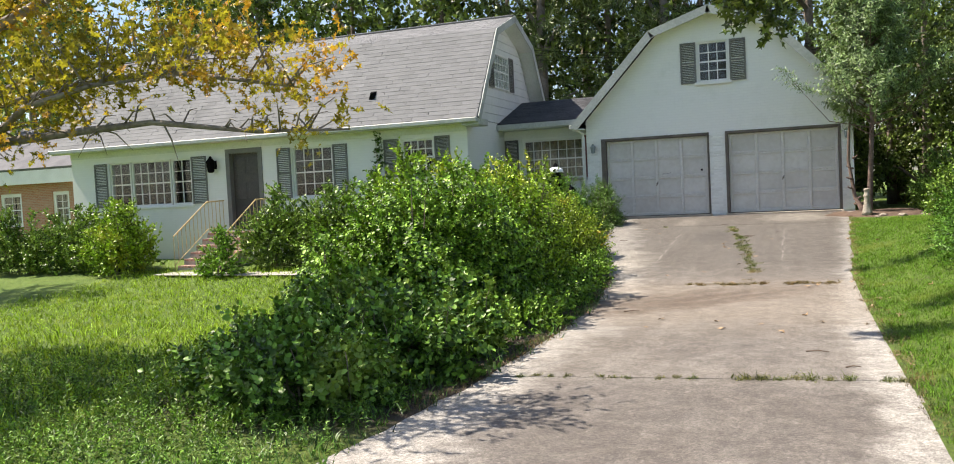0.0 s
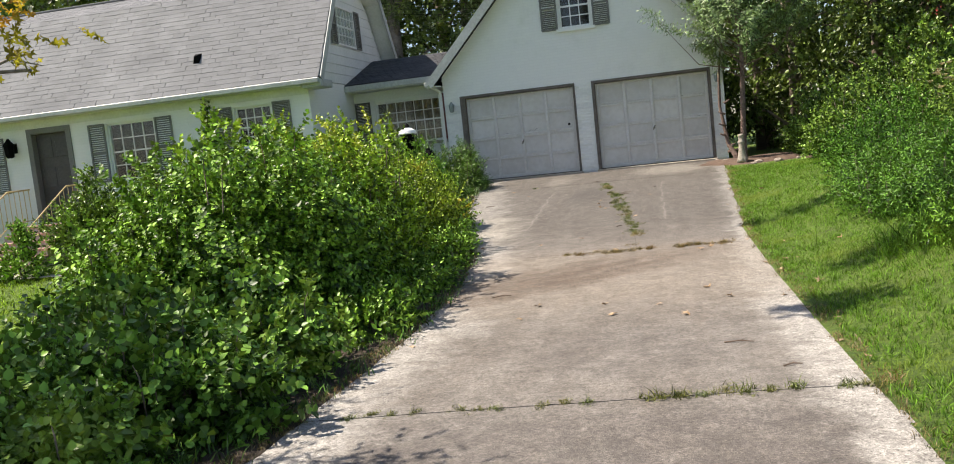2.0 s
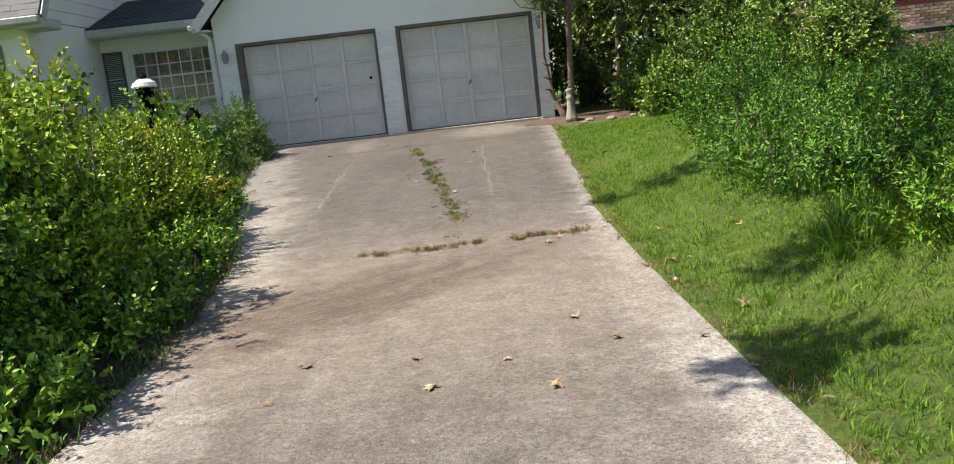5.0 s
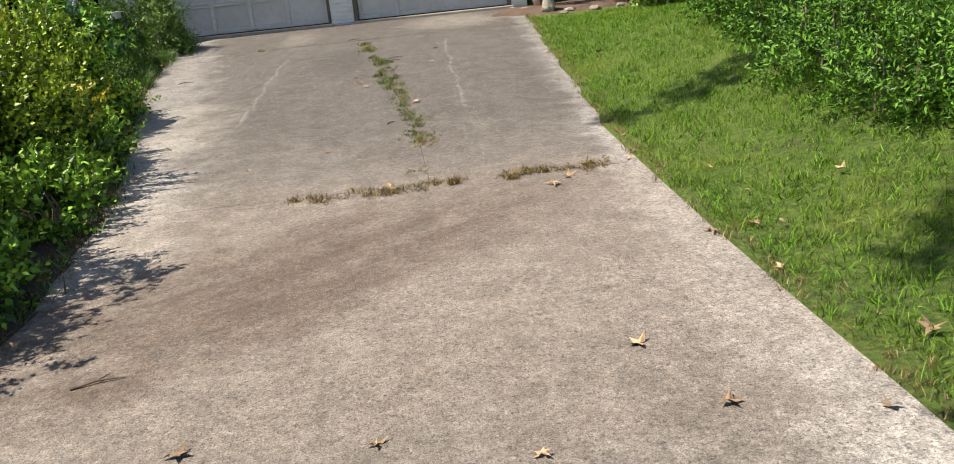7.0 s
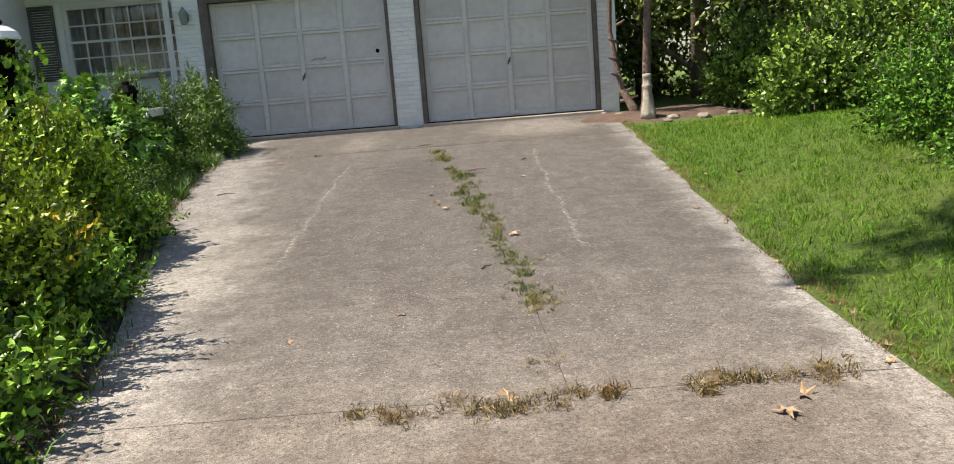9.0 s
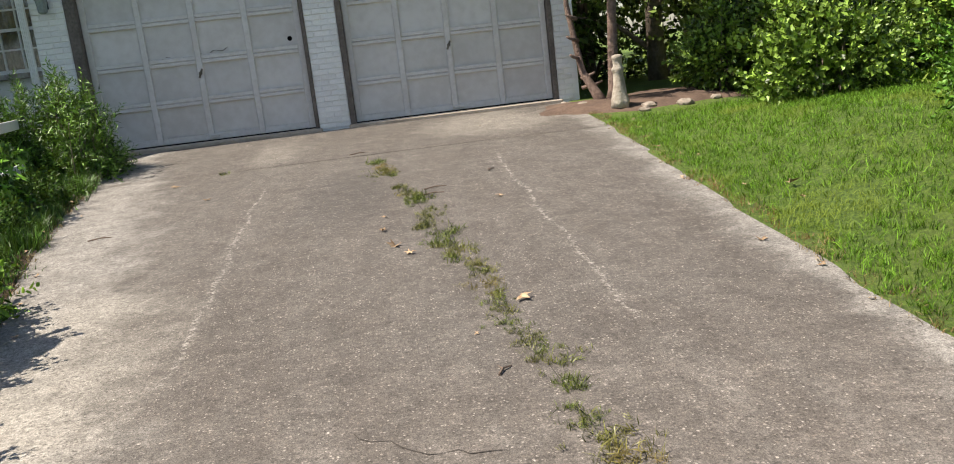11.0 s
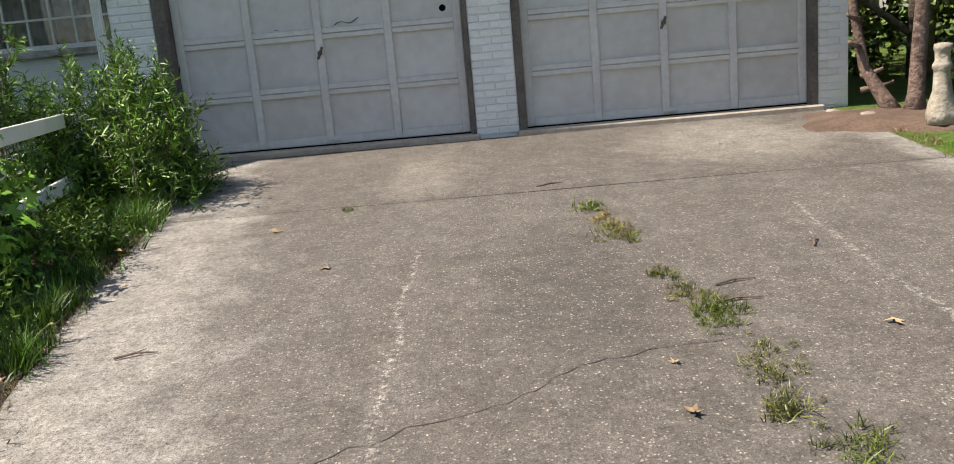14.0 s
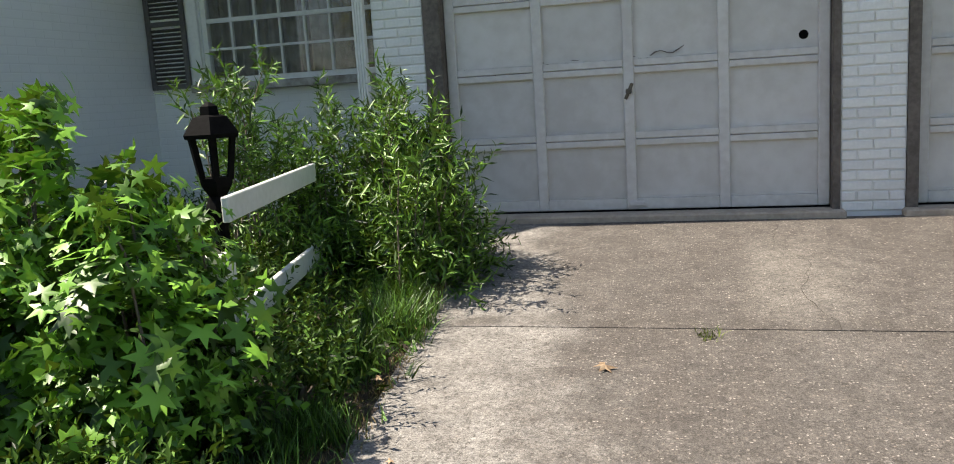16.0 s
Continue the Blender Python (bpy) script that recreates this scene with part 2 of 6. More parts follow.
# ---- materials ----
def concrete():
    n = Nodes("old_concrete")
    p = n.place()
    sep = n.add("ShaderNodeSeparateXYZ", {0: p})
    x, y = sep.outputs[0], sep.outputs[1]
    stretch = n.add("ShaderNodeVectorMath", {0: p, 1: (2.6, 0.32, 1.0)}, operation="MULTIPLY").outputs[0]
    slant = n.add("ShaderNodeCombineXYZ", {0: n.math("MULTIPLY", n.math("ADD", x, y), 0.45), 1: n.math("MULTIPLY", n.math("SUBTRACT", y, n.math("MULTIPLY", x, 0.7)), 3.6)}).outputs[0]
    big, mid, fine = n.noise(0.45, 5, p), n.noise(2.3, 6, p, 0.65), n.noise(55, 6, p, 0.7)
    streak, scrape, blot = n.noise(1.5, 6, stretch, 0.65), n.noise(1.3, 7, slant, 0.7), n.noise(11, 6, p, 0.75)
    wob = n.math("MULTIPLY", n.math("SUBTRACT", mid, 0.5), 1.3)

    def spot(cx, cy, rx, ry, edge=0.1):
        """A ragged oval patch."""
        ax = n.math("ADD", n.math("MULTIPLY", n.math("SUBTRACT", x, cx), 1 / rx), wob)
        ay = n.math("ADD", n.math("MULTIPLY", n.math("SUBTRACT", y, cy), 1 / ry), n.math("MULTIPLY", wob, 0.6))
        return n.span(n.math("ADD", n.math("MULTIPLY", ax, ax), n.math("MULTIPLY", ay, ay)), 1.0, edge)

    upper = n.span(n.math("ADD", y, wob), -10.6, -9.2)
    l = n.add("ShaderNodeMapRange", {0: y, 1: -11.0, 2: 0.0, 3: -0.75, 4: -2.7}).outputs[0]
    r = n.add("ShaderNodeMapRange", {0: y, 1: -12.0, 2: 0.0, 3: 2.5, 4: 3.1}).outputs[0]
    worn = n.math("MULTIPLY", n.span(n.math("ADD", n.math("SUBTRACT", x, l), wob), 0.2, 0.85), n.span(n.math("ADD", n.math("SUBTRACT", r, x), n.math("MULTIPLY", wob, 0.6)), 0.02, 0.35))
    grime = n.math("MULTIPLY", worn, n.span(n.math("ADD", n.math("MULTIPLY", big, 0.35), n.math("ADD", n.math("MULTIPLY", streak, 0.45), n.math("MULTIPLY", mid, 0.3))), 0.4, 0.68, 0.66, 1.0))
    col = n.mix(grime, n.mix(upper, (0.46, 0.437, 0.40), (0.345, 0.328, 0.298)), (0.158, 0.137, 0.118))
    col = n.mix(n.span(blot, 0.44, 0.66, 0.0, 0.42), col, (0.145, 0.125, 0.105))
    col = n.mix(n.math("MULTIPLY", n.span(n.noise(17, 5, n.add("ShaderNodeVectorMath", {0: p, 1: (7.0, 3.0, 0.0)}).outputs[0], 0.7), 0.55, 0.72, 0.0, 0.4), n.span(upper, 0.0, 1.0, 1.0, 0.4)), col, (0.45, 0.42, 0.375))
    # tan sheet of fine silt across the lower slab
    silt = n.math("MULTIPLY", n.span(n.math("ADD", y, wob), -14.2, -12.4), n.span(n.math("ADD", y, wob), -9.2, -10.6))
    col = n.mix(n.math("MULTIPLY", silt, 0.55), col, (0.31, 0.262, 0.208))
    # brown leaf stain running out of the bed, dragged along the slope
    ax = n.math("ADD", n.math("MULTIPLY", n.math("ADD", x, -0.2), 0.42), n.math("MULTIPLY", wob, 0.3))
    ay = n.math("ADD", n.math("SUBTRACT", y, n.math("ADD", n.math("MULTIPLY", x, 0.62), -11.75)), n.math("MULTIPLY", wob, 1.2))
    d2 = n.math("ADD", n.math("MULTIPLY", ax, ax), n.math("MULTIPLY", ay, ay))
    stain = n.math("MULTIPLY", n.span(d2, 1.05, 0.1), n.span(n.math("ADD", n.math("MULTIPLY", scrape, 0.65), n.math("MULTIPLY", blot, 0.35)), 0.38, 0.60, 0.42, 0.92))
    col = n.mix(stain, col, (0.115, 0.078, 0.054))
    # darker lichen mottling on the lowest slabs
    low = n.math("MAXIMUM", n.math("MULTIPLY", spot(1.25, -14.9, 1.05, 0.85), 0.75), n.math("MULTIPLY", n.span(n.math("ADD", y, n.math("MULTIPLY", wob, 0.5)), -16.1, -16.5), worn))
    col = n.mix(n.math("MULTIPLY", low, n.span(n.noise(7, 6, p, 0.75), 0.36, 0.6, 0.1, 0.75)), col, (0.115, 0.10, 0.092))
    # dark drip patch beside the crack, pale dusty scours by the doors
    col = n.mix(n.math("MULTIPLY", spot(0.2, -4.1, 0.55, 1.3), 0.6), col, (0.085, 0.078, 0.072))
    pale = n.math("MAXIMUM", n.math("MULTIPLY", spot(-0.62, -1.35, 0.36, 1.0), 0.42), n.math("MULTIPLY", spot(1.9, -1.0, 1.0, 1.1), 0.6))
    pale = n.math("MAXIMUM", pale, n.math("MULTIPLY", spot(-1.2, -7.3, 0.75, 1.6), 0.55))
    col = n.mix(pale, col, (0.50, 0.465, 0.40))
    # darker aggregate in the upper slabs
    tone = n.math("MINIMUM", n.span(n.math("ADD", y, wob), -10.2, -7.0, 0.80, 0.50), n.span(n.math("ADD", y, wob), -15.6, -13.4, 0.95, 0.80))
    tone = n.math("ADD", tone, n.math("MULTIPLY", n.span(grime, 0.6, 0.0), n.span(upper, 0.0, 1.0, 0.0, 0.20)))
    col = n.add("ShaderNodeHueSaturation", {"Color": col, "Value": tone}).outputs[0]
    # dirt washed along the joint below the doors
    joint = n.math("MULTIPLY", n.span(n.math("ABSOLUTE", n.math("ADD", n.math("ADD", y, 2.18), n.math("MULTIPLY", wob, 0.25))), 0.16, 0.02), n.span(streak, 0.4, 0.6, 0.2, 0.8))
    col = n.mix(joint, col, (0.075, 0.066, 0.055))
    # exposed stones and pitting
    jig = n.add("ShaderNodeVectorMath", {0: p, 1: n.add("ShaderNodeVectorMath", {0: n.add("ShaderNodeTexNoise", {"Vector": p, "Scale": 60.0, "Detail": 3}).outputs[1], 1: (0.014, 0.014, 0.014)}, operation="MULTIPLY").outputs[0]}).outputs[0]
    vor = n.add("ShaderNodeTexVoronoi", {"Vector": jig, "Scale": 72.0})
    rnd = n.add("ShaderNodeSeparateColor", {0: vor.outputs[1]})
    pick = n.span(rnd.outputs[0], 0.35, 1.0, 0.0, 1.0)
    stone = n.math("MULTIPLY", n.span(vor.outputs[0], 0.44, 0.26), pick)
    amount = n.math("MULTIPLY", n.span(grime, 0.1, 0.7, 0.3, 0.8), n.span(upper, 0.0, 1.0, 0.35, 1.0))
    col = n.mix(n.math("MULTIPLY", stone, amount), col, n.mix(rnd.outputs[1], (0.20, 0.16, 0.13), (0.46, 0.42, 0.37)))
    dark = n.math("MULTIPLY", n.span(rnd.outputs[2], 0.72, 0.9), n.span(vor.outputs[0], 0.5, 0.3))
    col = n.mix(n.math("MULTIPLY", dark, n.math("MULTIPLY", amount, 0.7)), col, (0.06, 0.052, 0.045))
    # two scraped chalky lines
    for x0, lo, hi in ((-0.55, -7.6, -3.4), (1.62, -7.6, -3.0)):
        off = n.math("ABSOLUTE", n.math("ADD", n.math("SUBTRACT", x, x0), n.math("MULTIPLY", n.math("SUBTRACT", n.noise(1.6, 5, p), 0.5), 0.2)))
        m = n.math("MULTIPLY", n.span(off, 0.03, 0.0), n.span(n.noise(34, 5, p, 0.75), 0.46, 0.62))
        m = n.math("MULTIPLY", m, n.math("MULTIPLY", n.math("GREATER_THAN", y, lo), n.math("LESS_THAN", y, hi)))
        col = n.mix(n.math("MULTIPLY", m, 0.48), col, (0.46, 0.43, 0.385))
    pit = n.span(n.noise(62, 4, p, 0.7), 0.55, 0.63)
    col = n.mix(n.math("MULTIPLY", pit, 0.75), col, (0.05, 0.043, 0.036))
    col = n.mix(n.span(fine, 0.38, 0.7, 0.0, 0.4), col, (0.11, 0.097, 0.083))
    col = n.add("ShaderNodeHueSaturation", {"Color": col, "Value": n.math("MULTIPLY", n.span(n.noise(150, 4, p, 0.8), 0.32, 0.68, 0.56, 1.5), n.math("MULTIPLY", n.span(n.noise(34, 8, p, 0.85), 0.36, 0.64, 0.70, 1.32), n.span(n.noise(6.5, 6, p, 0.7), 0.34, 0.66, 0.84, 1.16)))}).outputs[0]
    n.bump(n.math("ADD", n.math("MULTIPLY", stone, 0.5), n.noise(90, 6, p, 0.7)), 0.65, 0.006)
    return n.done(col, 0.9)


def painted_brick():
    n = Nodes("painted_brick")
    p = n.place()
    sep = n.add("ShaderNodeSeparateXYZ", {0: p})
    uv = n.add("ShaderNodeCombineXYZ", {0: n.math("ADD", sep.outputs[0], sep.outputs[1]), 1: sep.outputs[2]}).outputs[0]
    b = n.add("ShaderNodeTexBrick", {"Vector": uv, "Scale": 1.0, "Mortar Size": 0.006, "Mortar Smooth": 0.4, "Brick Width": 0.205, "Row Height": 0.0685})
    b.inputs["Color1"].default_value = (0.80, 0.80, 0.77, 1)
    b.inputs["Color2"].default_value = (0.78, 0.782, 0.755, 1)
    b.inputs["Mortar"].default_value = (0.76, 0.76, 0.73, 1)
    dirt = n.span(n.noise(1.1, 6, p, 0.7), 0.5, 0.85, 0.0, 0.45)
    col = n.mix(dirt, b.outputs[0], (0.52, 0.54, 0.48))
    n.bump(n.math("ADD", n.math("MULTIPLY", b.outputs[1], -0.8), n.math("MULTIPLY", n.noise(70, 5, p), 0.25)), 0.4, 0.006)
    return n.done(col, 0.55)


def red_brick(name, cols, mortar, length=0.205):
    n = Nodes(name)
    p = n.place()
    sep = n.add("ShaderNodeSeparateXYZ", {0: p})
    uv = n.add("ShaderNodeCombineXYZ", {0: n.math("ADD", sep.outputs[0], sep.outputs[1]), 1: sep.outputs[2]}).outputs[0]
    b = n.add("ShaderNodeTexBrick", {"Vector": uv, "Scale": 1.0, "Mortar Size": 0.007, "Brick Width": length, "Row Height": 0.0685})
    for k, c in zip(("Color1", "Color2", "Mortar"), (*cols, mortar)):
        b.inputs[k].default_value = (*c, 1)
    col = n.mix(n.span(n.noise(2.0, 5, p), 0.4, 0.8, 0, 0.4), b.outputs[0], mortar)
    n.bump(n.math("MULTIPLY", b.outputs[1], -1.0), 0.6, 0.008)
    return n.done(col, 0.85)


def turf():
    n = Nodes("turf")
    p = n.place()
    a = n.mix(n.span(n.noise(30, 6, p, 0.7), 0.35, 0.65), (0.05, 0.095, 0.010), (0.14, 0.22, 0.025))
    a = n.mix(n.span(n.noise(0.9, 5, p), 0.45, 0.75, 0, 0.5), a, (0.17, 0.22, 0.035))
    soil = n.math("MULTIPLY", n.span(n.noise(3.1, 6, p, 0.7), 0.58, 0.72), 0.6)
    # dug planting bed along the drive, its soil kept dark as understorey shade
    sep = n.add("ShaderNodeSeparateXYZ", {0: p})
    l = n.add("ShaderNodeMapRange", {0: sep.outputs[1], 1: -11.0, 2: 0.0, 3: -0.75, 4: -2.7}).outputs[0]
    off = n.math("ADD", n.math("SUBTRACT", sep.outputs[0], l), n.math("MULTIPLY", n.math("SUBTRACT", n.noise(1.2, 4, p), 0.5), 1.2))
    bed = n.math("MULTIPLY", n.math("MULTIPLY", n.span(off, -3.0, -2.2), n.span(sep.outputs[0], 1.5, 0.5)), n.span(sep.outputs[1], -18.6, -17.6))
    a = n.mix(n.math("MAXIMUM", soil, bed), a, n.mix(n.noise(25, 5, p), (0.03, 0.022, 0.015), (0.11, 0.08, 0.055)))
    n.bump(n.noise(60, 6, p, 0.8), 1.0, 0.03)
    return n.done(a, 0.95)


CONCRETE = concrete()
PAINT_BRICK = painted_brick()
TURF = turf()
WHITE_PIECE = surface("painted_brick_piece", (0.80, 0.80, 0.77), (0.70, 0.71, 0.68), 35, 3, 0.5, 0.35, 0.004, vary=0.06)
WHITE_TRIM = surface("white_trim_paint", (0.80, 0.80, 0.77), (0.70, 0.70, 0.66), 25, 2, 0.45, 0.15)
SIDING = surface("white_siding", (0.78, 0.79, 0.77), (0.66, 0.68, 0.66), 20, 1.3, 0.5, 0.1)
DOOR_PAINT = surface("aged_door_paint", (0.60, 0.585, 0.55), (0.51, 0.49, 0.45), 9, 1.3, 0.5, 0.15, vary=0.05)
DOOR_RAIL = surface("aged_door_rail", (0.63, 0.615, 0.58), (0.53, 0.51, 0.475), 18, 2.2, 0.5, 0.15)
JAMB = surface("weathered_jamb", (0.085, 0.072, 0.06), (0.17, 0.145, 0.122), 30, 4, 0.8, 0.4)
SHUTTER = surface("grey_brown_shutter", (0.135, 0.135, 0.125), (0.19, 0.185, 0.172), 30, 2, 0.6, 0.2)
SHUTTER_DARK = surface("dark_shutter", (0.085, 0.08, 0.078), (0.13, 0.12, 0.115), 30, 2, 0.6, 0.2)
SHINGLE = surface("grey_shingle", (0.16, 0.163, 0.17), (0.225, 0.228, 0.235), 90, 1.1, 0.95, 0.6, 0.004, vary=0.07)
# colour darkened to hold the house's shadow over the breezeway roof
SHINGLE_SHADED = surface("shaded_shingle", (0.04, 0.042, 0.048), (0.07, 0.072, 0.08), 90, 1.4, 0.95, 0.6, 0.004, vary=0.14)
GUTTER = surface("weathered_gutter", (0.50, 0.52, 0.50), (0.36, 0.38, 0.36), 16, 1.5, 0.5, 0.1)
SOFFIT = surface("soffit_paint", (0.72, 0.74, 0.70), (0.60, 0.62, 0.57), 18, 1.5, 0.6, 0.1)
BLACK_IRON = surface("black_iron", (0.002, 0.002, 0.002), (0.006, 0.006, 0.006), 40, 4, 0.7, 0.2)
BRASS = surface("tarnished_metal", (0.20, 0.17, 0.13), (0.10, 0.09, 0.08), 60, 8, 0.4, 0.2, metal=0.8)
YELLOW_RAIL = surface("yellowed_rail_paint", (0.62, 0.48, 0.24), (0.50, 0.36, 0.17), 25, 3, 0.5, 0.2)
STEP_BRICK = surface("step_brick", (0.34, 0.19, 0.15), (0.44, 0.29, 0.24), 60, 6, 0.85, 0.4, vary=0.25)
MORTAR = surface("grey_mortar", (0.42, 0.39, 0.35), (0.32, 0.30, 0.27), 70, 5, 0.9)
DARK_DOOR = surface("dark_entry_door", (0.05, 0.045, 0.042), (0.08, 0.07, 0.065), 20, 2, 0.5, 0.1)
CURTAIN = surface("aged_curtain", (0.36, 0.33, 0.27), (0.16, 0.145, 0.12), 12, 1.5, 0.9, 0.2)
# near-black colour standing for the lack of light indoors
INTERIOR = surface("unlit_interior_black", (0.012, 0.012, 0.012), (0.022, 0.022, 0.022), 3, 1, 0.9, 0)
BARK = surface("grey_bark", (0.13, 0.10, 0.075), (0.26, 0.21, 0.17), 22, 3, 0.9, 0.9, 0.02)
CEDAR_BARK = surface("red_brown_cedar_bark", (0.10, 0.065, 0.05), (0.22, 0.155, 0.125), 26, 4, 0.9, 1.0, 0.02)
PALE_BARK = surface("pale_bark", (0.13, 0.11, 0.095), (0.27, 0.24, 0.21), 22, 3, 0.9, 0.7, 0.01)
CEMENT = surface("mossy_cement", (0.46, 0.41, 0.34), (0.26, 0.225, 0.18), 24, 3, 0.95, 0.8, 0.012)
SOIL = surface("brown_soil", (0.075, 0.047, 0.033), (0.145, 0.097, 0.07), 40, 4, 0.95, 0.9, 0.015)
STONE = surface("field_stone", (0.20, 0.165, 0.13), (0.34, 0.29, 0.24), 20, 4, 0.9, 0.6, 0.01)
RED_SIDING = surface("barn_red_siding", (0.22, 0.030, 0.028), (0.27, 0.045, 0.04), 16, 1, 0.6, 0.1)
OLD_BRICK = surface("mottled_old_brick", (0.66, 0.29, 0.18), (0.80, 0.56, 0.45), 40, 9, 0.9, 0.4, vary=0.4)
FENCE_WOOD = surface("dark_fence_wood", (0.030, 0.027, 0.024), (0.06, 0.052, 0.045), 24, 3, 0.85, 0.5)
DRY_LEAF = surface("dry_leaf", (0.27, 0.165, 0.085), (0.46, 0.35, 0.22), 30, 8, 0.8, 0.4, vary=0.35)
TWIG = surface("dead_twig", (0.10, 0.07, 0.05), (0.18, 0.13, 0.10), 60, 9, 0.9, 0.3)
TAN_BRICK = red_brick("tan_neighbour_brick", ((0.36, 0.15, 0.08), (0.45, 0.21, 0.12)), (0.42, 0.34, 0.27))
ROOF_FAR = surface("far_roof", (0.10, 0.10, 0.11), (0.15, 0.15, 0.16), 30, 2, 0.9, 0.3)
ENAMEL = surface("white_enamel", (0.82, 0.82, 0.82), (0.74, 0.74, 0.73), 12, 3, 0.3, 0.05)


BLACK_IRON.node_tree.nodes["Principled BSDF"].inputs["Specular IOR Level"].default_value = 0.05


def pane_glass():
    n = Nodes("window_glass")
    n.bsdf.inputs["Transmission Weight"].default_value = 1.0
    n.bsdf.inputs["IOR"].default_value = 1.45
    n.bump(n.noise(3.0, 2), 0.04, 0.02)
    return n.done((0.92, 0.95, 0.94), 0.02)


GLASS = pane_glass()
L_VINE = leafy("vine_leaf", (0.06, 0.15, 0.016), (0.19, 0.33, 0.048), gloss=0.3)
L_IVY = leafy("dark_ground_vine_leaf", (0.045, 0.125, 0.02), (0.135, 0.25, 0.045), (0.17, 0.24, 0.045), gloss=0.3)
L_SHRUB = leafy("shrub_leaf", (0.075, 0.17, 0.013), (0.265, 0.39, 0.038), (0.29, 0.30, 0.033), gloss=0.35)
L_OLIVE = leafy("yellowing_shrub_leaf", (0.065, 0.15, 0.013), (0.24, 0.32, 0.03), (0.31, 0.24, 0.022), gloss=0.35)
L_GUM = leafy("sweetgum_leaf", (0.062, 0.175, 0.018), (0.14, 0.285, 0.04))
L_LANCE = leafy("narrow_leaf", (0.028, 0.09, 0.014), (0.115, 0.215, 0.035))
L_DARK = leafy("hedge_leaf", (0.018, 0.052, 0.012), (0.062, 0.12, 0.026), gloss=0.12)
L_WOODS = leafy("woodland_leaf", (0.03, 0.06, 0.016), (0.115, 0.165, 0.042), (0.14, 0.19, 0.05))
L_PINE = leafy("pine_needles", (0.05, 0.085, 0.035), (0.12, 0.165, 0.07), through_it=0.1)
L_CEDAR = leafy("cedar_spray", (0.08, 0.145, 0.065), (0.19, 0.27, 0.125), through_it=0.14)
L_YELLOW = leafy("turning_leaf", (0.42, 0.27, 0.02), (0.30, 0.23, 0.02), (0.45, 0.19, 0.02), through_it=0.45)
L_OAK = leafy("oak_leaf", (0.030, 0.060, 0.012), (0.09, 0.12, 0.025))
L_WEED = leafy("bright_weed_leaf", (0.032, 0.105, 0.014), (0.092, 0.20, 0.03), gloss=0.2)
L_LAWN = leafy("sunny_lawn_blade", (0.11, 0.21, 0.012), (0.22, 0.34, 0.03), (0.24, 0.30, 0.05), 0.6, 0.3, 0.2)
L_GRASS = leafy("grass_blade", (0.052, 0.14, 0.012), (0.115, 0.23, 0.024), (0.15, 0.195, 0.04), 0.6, 0.3, 0.2)
L_CRACK = leafy("dry_weed", (0.045, 0.065, 0.015), (0.14, 0.14, 0.042), (0.16, 0.11, 0.045))
L_STRAP = leafy("strappy_grass", (0.022, 0.07, 0.012), (0.078, 0.165, 0.027))
L_DRY = leafy("dried_mat_weed", (0.075, 0.045, 0.022), (0.21, 0.15, 0.075), (0.16, 0.075, 0.04))
L_MAT = leafy("mat_weed", (0.035, 0.068, 0.011), (0.105, 0.13, 0.026), (0.13, 0.11, 0.04))
L_HERB = leafy("sunny_herb_leaf", (0.043, 0.12, 0.011), (0.115, 0.225, 0.028), gloss=0.2)
L_ROSE = leafy("rose_leaf", (0.055, 0.125, 0.018), (0.17, 0.26, 0.05))
L_PETAL = leafy("rose_petal", (0.50, 0.33, 0.32), (0.52, 0.42, 0.38), through_it=0.25)

# ---- ground and driveway ----
def ground():
    fx = [*np.arange(-26, -3.19, 0.4), *np.arange(-3.0, -0.39, 0.1), *np.arange(0, 2.3, 0.4), *np.arange(2.3, 3.61, 0.08), *np.arange(4, 22.01, 0.4)]
    fy = list(np.arange(-30, 14.01, 0.4))
    xs = [-3000, -600, -150, -60, -35] + fx + [30, 60, 150, 600, 3000]
    ys = [-3000, -600, -150, -60, -40] + fy + [20, 35, 60, 150, 600, 3000]
    verts = [(x, y, land(x, y) + (0.02 * noise.noise((x * 0.9, y * 0.9, 0)) if abs(x) < 26 and not (left_edge(min(y, 0)) - 0.5 < x < right_edge(min(y, 0)) + 0.5) else 0)) for y in ys for x in xs]
    w = len(xs)
    faces = [(j * w + i, j * w + i + 1, (j + 1) * w + i + 1, (j + 1) * w + i) for j in range(len(ys) - 1) for i in range(w - 1)]
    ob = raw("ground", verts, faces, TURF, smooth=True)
    return tagged(ob, "green lawn and soil rising towards the garage", "ground", kind="structure")


ground()


def weed_line(y):
    """The lengthwise crack in the upper slab."""
    return float(np.interp(y, [-10.0, -8.8, -7.2, -5.6, -4.9, -3.06, -2.2], [1.22, 1.17, 1.07, 0.85, 0.79, 0.53, 0.45]))


